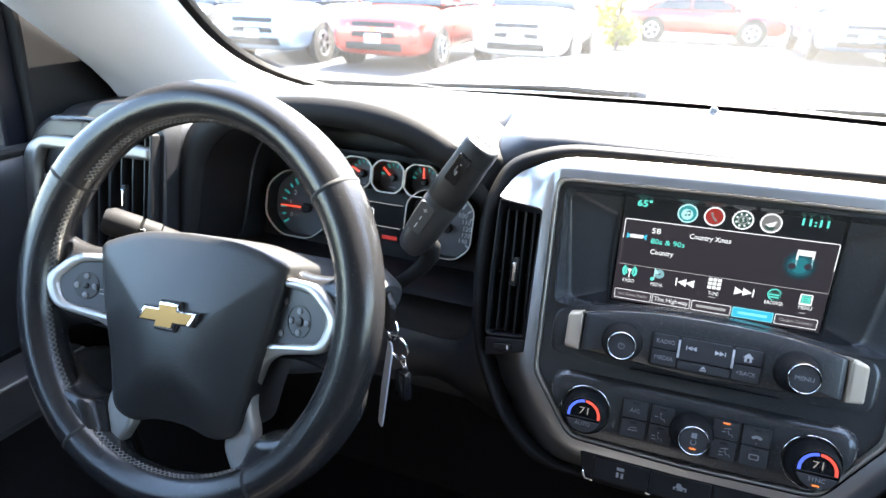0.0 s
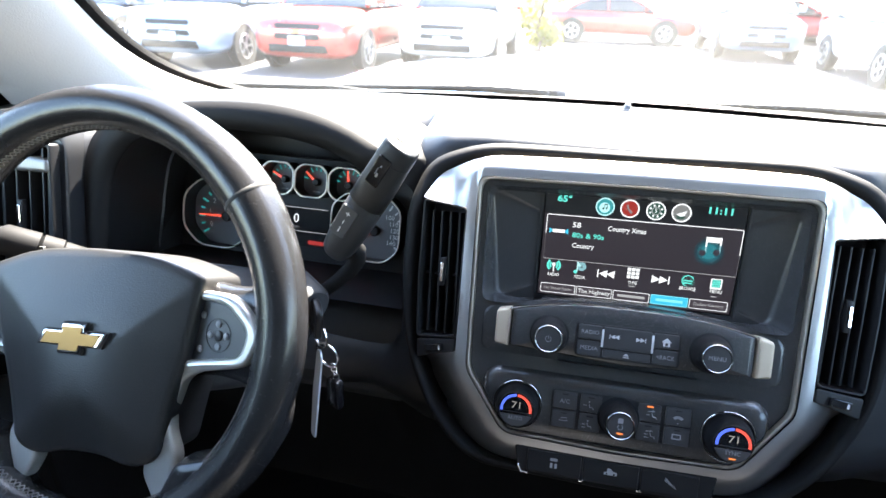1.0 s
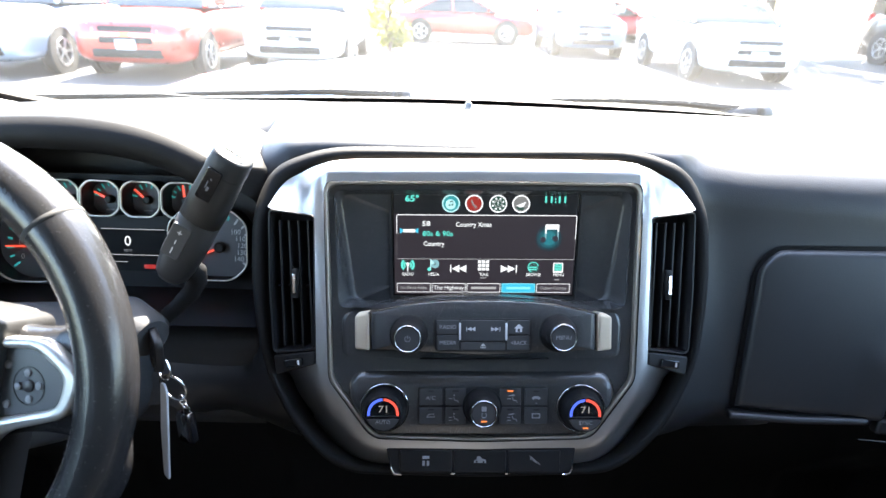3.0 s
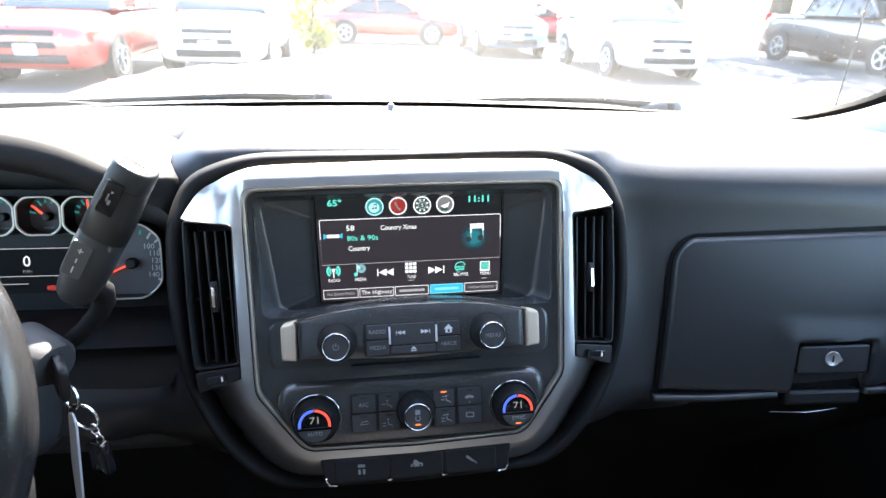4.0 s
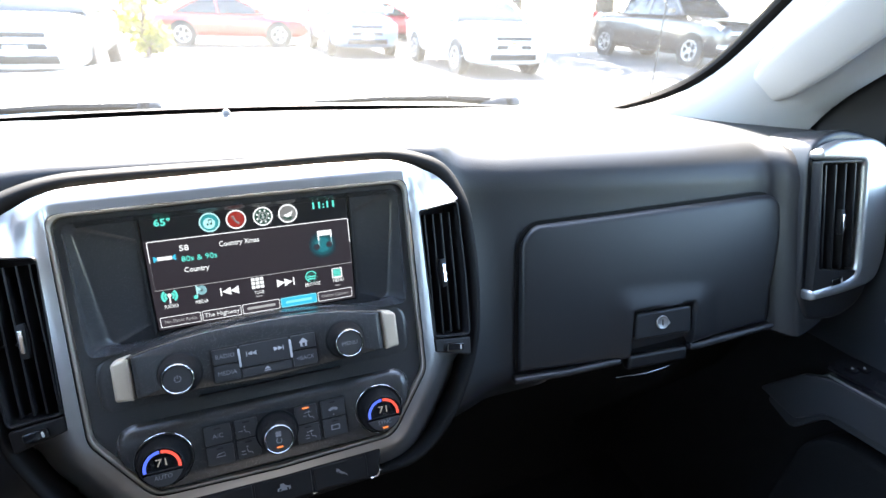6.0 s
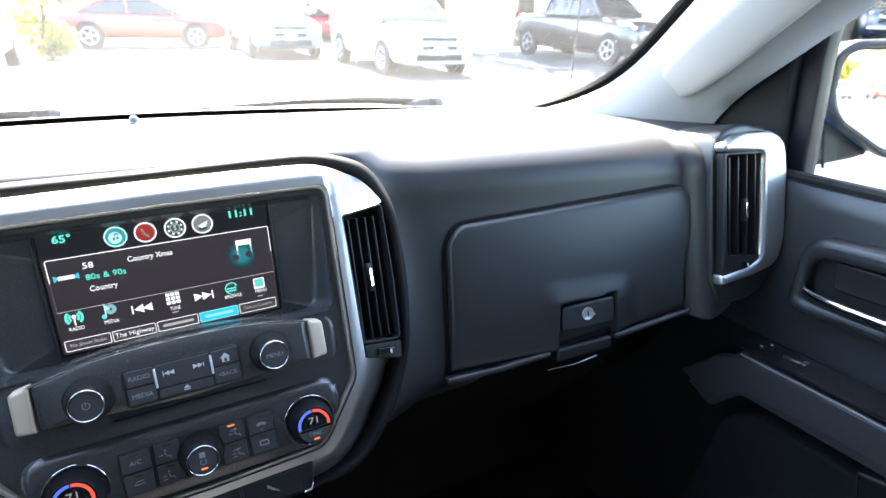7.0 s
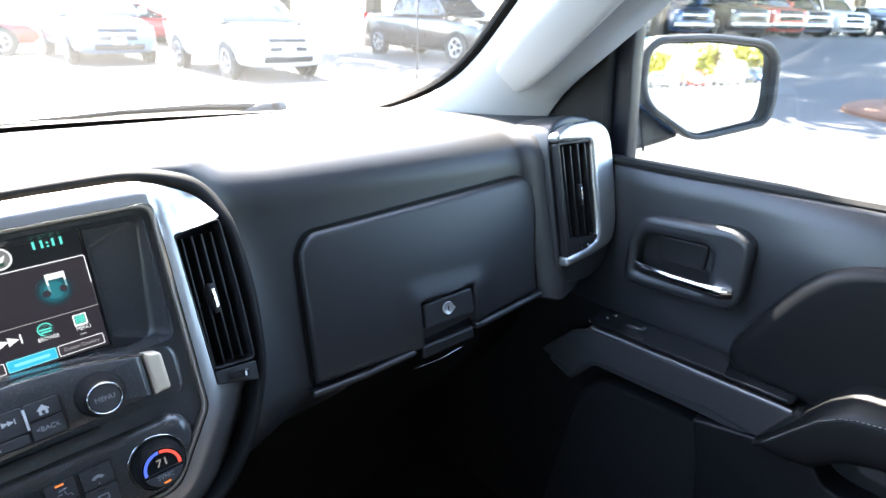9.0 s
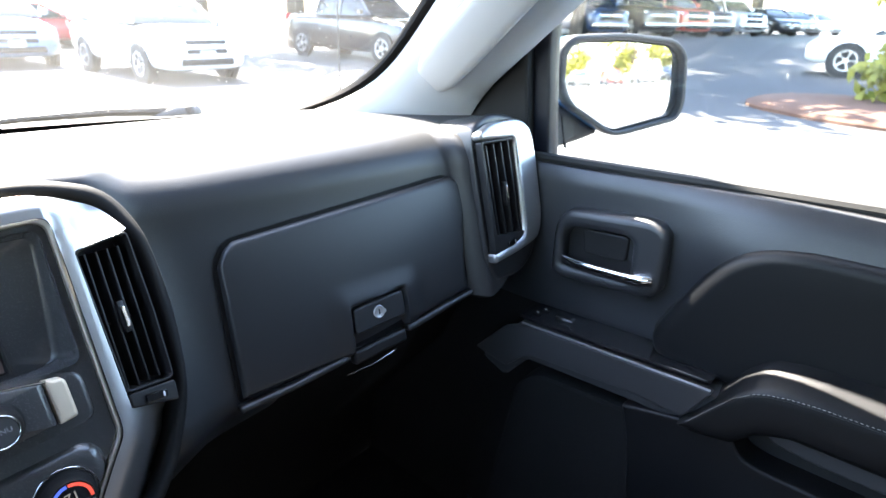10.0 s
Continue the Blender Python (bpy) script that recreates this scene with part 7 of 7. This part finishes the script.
def vehicle(kind, colour, at, label):
    """A parked car; its front is at local y = 0, facing -y."""
    body_m = paint(*colour)
    v = thing("parked_" + kind, at, label, {"suv": "SUV", "pickup": "pickup truck", "sedan": "car"}[kind], "parked vehicles")
    L = {"suv": 4.7, "pickup": 5.8, "sedan": 4.7}[kind]
    hood = {"suv": 1.02, "pickup": 1.24, "sedan": 0.88}[kind]
    belt = hood + 0.10
    st = [(0.0, 0.66, 0.42, hood - 0.32), (0.05, 0.80, 0.30, hood - 0.16), (0.22, 0.89, 0.24, hood - 0.06), (0.7, 0.93, 0.24, hood), (1.15, 0.945, 0.24, hood + 0.05),
          (1.5, 0.95, 0.24, belt), (L - 1.0, 0.95, 0.26, belt + 0.02), (L - 0.3, 0.92, 0.32, belt), (L - 0.05, 0.86, 0.40, belt - 0.08), (L, 0.74, 0.46, belt - 0.2)]
    rows = []
    for y, w, z0, z1 in st:
        zc, hh = (z0 + z1) / 2, (z1 - z0) / 2
        rows.append([(w * math.copysign(abs(math.cos(a)) ** 0.38, math.cos(a)), y, zc + hh * math.copysign(abs(math.sin(a)) ** 0.45, math.sin(a))) for a in [2 * math.pi * j / 24 for j in range(24)]])
    body = part("body", capped(rows), body_m, v, sharp=50)
    g0, g1, r0, r1 = {"suv": (1.15, L - 0.15, 1.95, L - 0.55), "pickup": (1.45, 4.15, 2.15, 3.95), "sedan": (1.25, L - 0.75, 2.1, L - 1.6)}[kind]
    top = {"suv": 1.66, "pickup": 1.94, "sedan": 1.42}[kind]

    def slab(x, ya, yb, z, n=6):
        o = rounded([(-x, ya), (x, ya), (x, yb), (-x, yb)], 0.12, 3)
        return [(p[0], p[1], z) for p in o]

    part("window_glass", capped([slab(0.88, g0, g1, belt - 0.04), slab(0.86, g0 + 0.08, g1 - 0.03, belt + 0.05), slab(0.69, r0, r1, top - 0.05)]), M_CARGLASS, v, "dark window glass", sharp=40)
    part("roof", capped([slab(0.70, r0 - 0.04, r1 + 0.04, top - 0.06), slab(0.70, r0 - 0.02, r1 + 0.02, top - 0.02), slab(0.60, r0 + 0.15, r1 - 0.15, top)]), body_m, v, sharp=60)
    for sx in (-1, 1):
        part("pillar", tube([(sx * 0.86, g0 + 0.02, belt - 0.02), (sx * 0.69, r0, top - 0.04)], 0.035, 8), body_m, v)
        part("pillar", tube([(sx * 0.86, g1 - 0.05, belt - 0.02), (sx * 0.69, r1, top - 0.04)], 0.05, 8), body_m, v)
        part("pillar", tube([(sx * 0.875, (g0 + g1) / 2 + 0.05, belt - 0.02), (sx * 0.70, (g0 + g1) / 2 + 0.1, top - 0.04)], 0.035, 8), body_m, v)
        part("mirror", pillow(rect(0.20, 0.14, 0.04), [(-0.05, 0.8), (0.0, 1.0), (0.05, 0.7)]), body_m, v, at=basis((sx * 1.03, g0 + 0.28, belt + 0.08), (1, 0, 0), (0, 0, 1)))
        part("headlight", pillow(rounded([(-0.2, -0.07), (0.16, -0.05), (0.2, 0.08), (-0.17, 0.07)], 0.03), [(-0.10, 1.0), (0.02, 1.0), (0.035, 0.8)]), M_LAMP, v,
             at=basis((sx * 0.64, 0.10, hood - 0.24), (1, 0.25 * sx, 0), (0, 0.35, 1)) @ Matrix.Diagonal((sx, 1, 1, 1)))
        part("fog_light", lathe([(0.07, -0.05), (0.07, 0.02), (0.05, 0.03), (0, 0.03)], 16), M_LAMP, v, at=basis((sx * 0.62, 0.05, 0.46), (1, 0, 0), (0, 0, 1)))
        part("tail_light", box(0.16, 0.10, 0.26, (sx * 0.80, L - 0.06, belt - 0.14), 0.03), M_REDLAMP, v)
        for y in (0.92, L - 1.0):
            rr = 0.42 if kind == "pickup" else 0.35
            wm = basis((sx * 0.86, y, rr), (0, 1, 0), (0, 0, 1)) if sx > 0 else basis((sx * 0.86, y, rr), (0, -1, 0), (0, 0, 1))
            wl = part("wheel", lathe([(rr * 0.62, -0.12), (rr * 0.95, -0.12), (rr, -0.09), (rr, 0.07), (rr * 0.95, 0.10), (rr * 0.66, 0.105), (rr * 0.62, 0.06)], 28), M_TYRE, v, at=wm)
            part("rim", merged(ring(rr * 0.57, rr * 0.66, 0.02, 0.108, 28), *[tube([(0, 0, 0.08), (rr * 0.6 * math.cos(a), rr * 0.6 * math.sin(a), 0.095)], rr * 0.085, 6, flat=0.5) for a in [2 * math.pi * k / 5 for k in range(5)]],
                               lathe([(rr * 0.16, 0.05), (rr * 0.16, 0.10), (0, 0.105)], 14)), M_ALLOY, wl)
            part("wheel_arch", lathe([(rr * 1.13, -0.02), (rr * 1.13, 0.098), (rr * 1.05, 0.1), (0, 0.09)], 28), M_SEAL, wl)
    gr = part("grille", pillow(rect(0.86 if kind != "pickup" else 1.05, 0.26 if kind != "pickup" else 0.42, 0.05), [(-0.06, 1.0), (0.02, 1.0), (0.03, 0.93)]), M_BLACK, v, at=basis((0, 0.035, hood - 0.33), (1, 0, 0), (0, 0.15, 1)))
    part("grille_bar", box(0.90 if kind != "pickup" else 1.05, 0.035, 0.02, (0, 0, 0.035), 0.005), M_CHROME, gr)
    part("grille_badge", plate([[(-0.09, -0.028), (0.075, -0.028), (0.09, 0.028), (-0.075, 0.028)]], 0.012, 0.003, z=0.04), M_GOLD, gr)
    part("lower_grille", box(1.1, 0.08, 0.14, (0, 0.03, 0.42), 0.03), M_BLACK, v)
    part("plate_bar", box(0.31, 0.02, 0.15, (0, -0.015, 0.55), 0.005), M_WHITEINK, v)
    if kind == "pickup":
        part("bed_floor", box(1.5, 1.45, 0.02, (0, 4.95, belt + 0.035)), M_BLACK, v)
        part("chrome_bumper", box(1.7, 0.18, 0.20, (0, 0.0, 0.52), 0.05), M_KNOBRING, v)
    return v


WHITE = ("white", (0.72, 0.73, 0.74), 0.0)
SILVERBLUE = ("silver_blue", (0.16, 0.24, 0.36), 0.4)
PALEBLUE = ("pale_blue", (0.30, 0.38, 0.48), 0.4)
RED = ("red", (0.40, 0.045, 0.03), 0.2)
DARKRED = ("dark_red", (0.35, 0.02, 0.03), 0.2)
BLACK = ("black", (0.012, 0.013, 0.016), 0.2)
NAVY = ("navy", (0.02, 0.05, 0.12), 0.3)
GREY = ("grey", (0.22, 0.23, 0.25), 0.4)


def tree(name, at, h, spread, leaves, material, label, size=0.22, seed=1, low=0.35):
    rnd = random.Random(seed)
    t = thing(name, at, label, "tree")
    limbs = [tube([(0, 0, 0), (0.05, 0.02, h * 0.25), (-0.03, 0.06, h * 0.5), (0.02, 0, h * 0.8)], [h * 0.035, h * 0.028, h * 0.02, h * 0.008], 9)]
    clumps = []
    for i in range(16):
        a, z = rnd.uniform(0, 6.28), h * rnd.uniform(low, 0.95)
        r = spread * rnd.uniform(0.35, 1.0) * (1.1 - abs(z / h - 0.62))
        tip = Vector((r * math.cos(a), r * math.sin(a), z))
        limbs.append(tube([(0, 0, z * 0.6), (tip.x * 0.5, tip.y * 0.5, z * 0.85), tip], [h * 0.014, h * 0.009, h * 0.003], 6))
        clumps.append((tip, spread * rnd.uniform(0.28, 0.48)))
    part("trunk", merged(*limbs), M_BARK, t)
    verts, faces = [], []
    for i in range(leaves):
        c, r = clumps[rnd.randrange(len(clumps))]
        d = Vector((rnd.gauss(0, 1), rnd.gauss(0, 1), rnd.gauss(0, 0.8))).normalized() * r * rnd.random() ** 0.4
        p = c + d
        u = Vector((rnd.gauss(0, 1), rnd.gauss(0, 1), rnd.gauss(0, 1))).normalized() * size * rnd.uniform(0.5, 1.2)
        w = u.orthogonal().normalized() * u.length * 0.5
        k = len(verts)
        verts += [p - u, p + w, p + u, p - w]
        faces.append((k, k + 1, k + 2, k + 3))
    me = bpy.data.meshes.new("crown")
    me.from_pydata(verts, [], faces)
    tagged(part("crown", me, material, t), kind="stuff")
    return t


def parked(x, y, deg):
    """Front bumper's middle at x, y; turned by deg to the left, seen from above; 0 faces the truck."""
    return pose(x, y, GROUND + rise(x, y), 0, 0, deg)

LOT = "parked facing the truck in bright sun"
vehicle("sedan", NAVY, parked(-10.6, 9.4, 4), "navy car " + LOT)
vehicle("suv", PALEBLUE, parked(-7.25, 8.6, 3), "pale blue SUV " + LOT)
vehicle("suv", RED, parked(-4.95, 8.9, 0), "red SUV " + LOT)
vehicle("suv", WHITE, parked(-2.75, 10.3, 0), "white SUV " + LOT)
vehicle("sedan", RED, parked(3.0, 20.0, 90), "red car at the far side of the lot")
vehicle("sedan", DARKRED, parked(8.6, 23.0, 90), "dark red car at the far side of the lot")
vehicle("suv", SILVERBLUE, parked(3.95, 15.2, 0), "silver blue SUV parked across the lot")
vehicle("suv", WHITE, parked(5.9, 10.6, 0), "white SUV " + LOT)
vehicle("pickup", GREY, parked(9.3, 17.5, 0), "grey pickup truck at the back of the lot")
vehicle("pickup", BLACK, parked(13.3, 11.6, 0), "black pickup truck in dappled tree shade")
for x, y, col, kind in ((24.4, 11.1, NAVY, "pickup"), (26.2, 9.6, BLACK, "pickup"), (28.9, 9.0, RED, "pickup"), (33.0, 9.2, NAVY, "pickup"), (37.4, 8.7, WHITE, "pickup"), (43.0, 7.9, BLACK, "suv"), (48.5, 7.7, GREY, "suv"), (55, 7.2, WHITE, "suv")):
    vehicle(kind, col, parked(x, y, -38), col[0].replace("_", " ") + " " + ("SUV" if kind == "suv" else "pickup truck") + " parked in a shaded row across the lane")
vehicle("sedan", WHITE, parked(17.1, 2.25, 176), "white car in tree shade beside a mulch bed")
for i in range(6):
    vehicle("suv", (WHITE, BLACK, GREY, RED, WHITE, NAVY)[i], parked(5.5 + 4.0 * i, -62 - 1.5 * i, 180), ("white", "black", "grey", "red", "white", "navy")[i] + " SUV in the row behind the truck")

# planted island with mulch, trees round the lot
isl = rounded([(9.2, -4.0), (9.2, 0.4), (10.0, 1.9), (11.2, 2.05), (12.2, 1.2), (12.4, -4.0)], 0.6, 6)
tagged(part("planting_bed", pillow(isl, [(-0.15, 1.0), (0.04, 0.99), (0.08, 0.95), (0.12, 0.6)]), M_MULCH, at=pose(0, 0, GROUND + 0.23) @ Matrix.Translation((10.8, 0, 0)) @ Matrix.Rotation(radians(-1.26), 4, "Y") @ Matrix.Translation((-10.8, 0, 0))), "raised bed of red-brown mulch", "planting bed", kind="structure")
for i, (x, y, h, sp, s) in enumerate(((11.0, 20.5, 10, 3.4, 0.24), (15.5, 18.5, 10, 3.8, 0.24), (9.5, 26.5, 11, 3.6, 0.24), (31.0, 22.5, 11, 4.5, 0.3), (39.0, 21.5, 11, 4.5, 0.3), (48.0, 20.0, 12, 5.0, 0.3),
                                      (23.0, 17.5, 10, 3.8, 0.26), (58.0, 19.0, 12, 5.0, 0.3), (24.0, 12.5, 9, 4.0, 0.28), (21.5, 13.5, 14, 5.8, 0.42), (28.0, 12.8, 14, 5.8, 0.42), (34.5, 12.2, 14, 5.8, 0.42), (41.5, 11.8, 14, 5.8, 0.42), (48.5, 11.5, 14, 5.8, 0.42), (18.0, 14.5, 11, 4.0, 0.28), (14.9, 11.0, 12, 4.6, 0.3), (12.0, 7.2, 9.5, 3.4, 0.24), (14.6, 19.8, 12, 4.4, 0.3), (25.0, 16.5, 13, 5.2, 0.4), (31.5, 16.0, 13, 5.2, 0.4), (38.0, 15.5, 13, 5.2, 0.4), (45.0, 15.0, 13, 5.2, 0.4))):
    tree("tree", pose(x, y, GROUND + rise(x, y), 0, 0, 37 * i), h, sp, 2600 if h < 13 else 4200, M_LEAF, "leafy shade tree at the edge of the lot", s, seed=i + 3, low=0.5)
for i in range(7):
    tree("tree", pose(3.0 + 6.5 * i, -78 - 2 * (i % 3), GROUND, 0, 0, 51 * i), 8 + i % 3, 4.2, 2200, M_LEAFY, "sunlit yellow-green tree behind the lot", 0.34, seed=i + 30, low=0.2)
tree("shrub", pose(11.6, -0.05, GROUND + 0.28), 2.1, 0.8, 1500, M_LEAFY, "yellow-green shrub in the mulch bed", 0.16, seed=70, low=0.1)
tree("shrub", pose(-1.4, 15.6, GROUND), 1.5, 0.7, 900, M_LEAFY, "yellow shrub between parked cars", 0.14, seed=71, low=0.1)
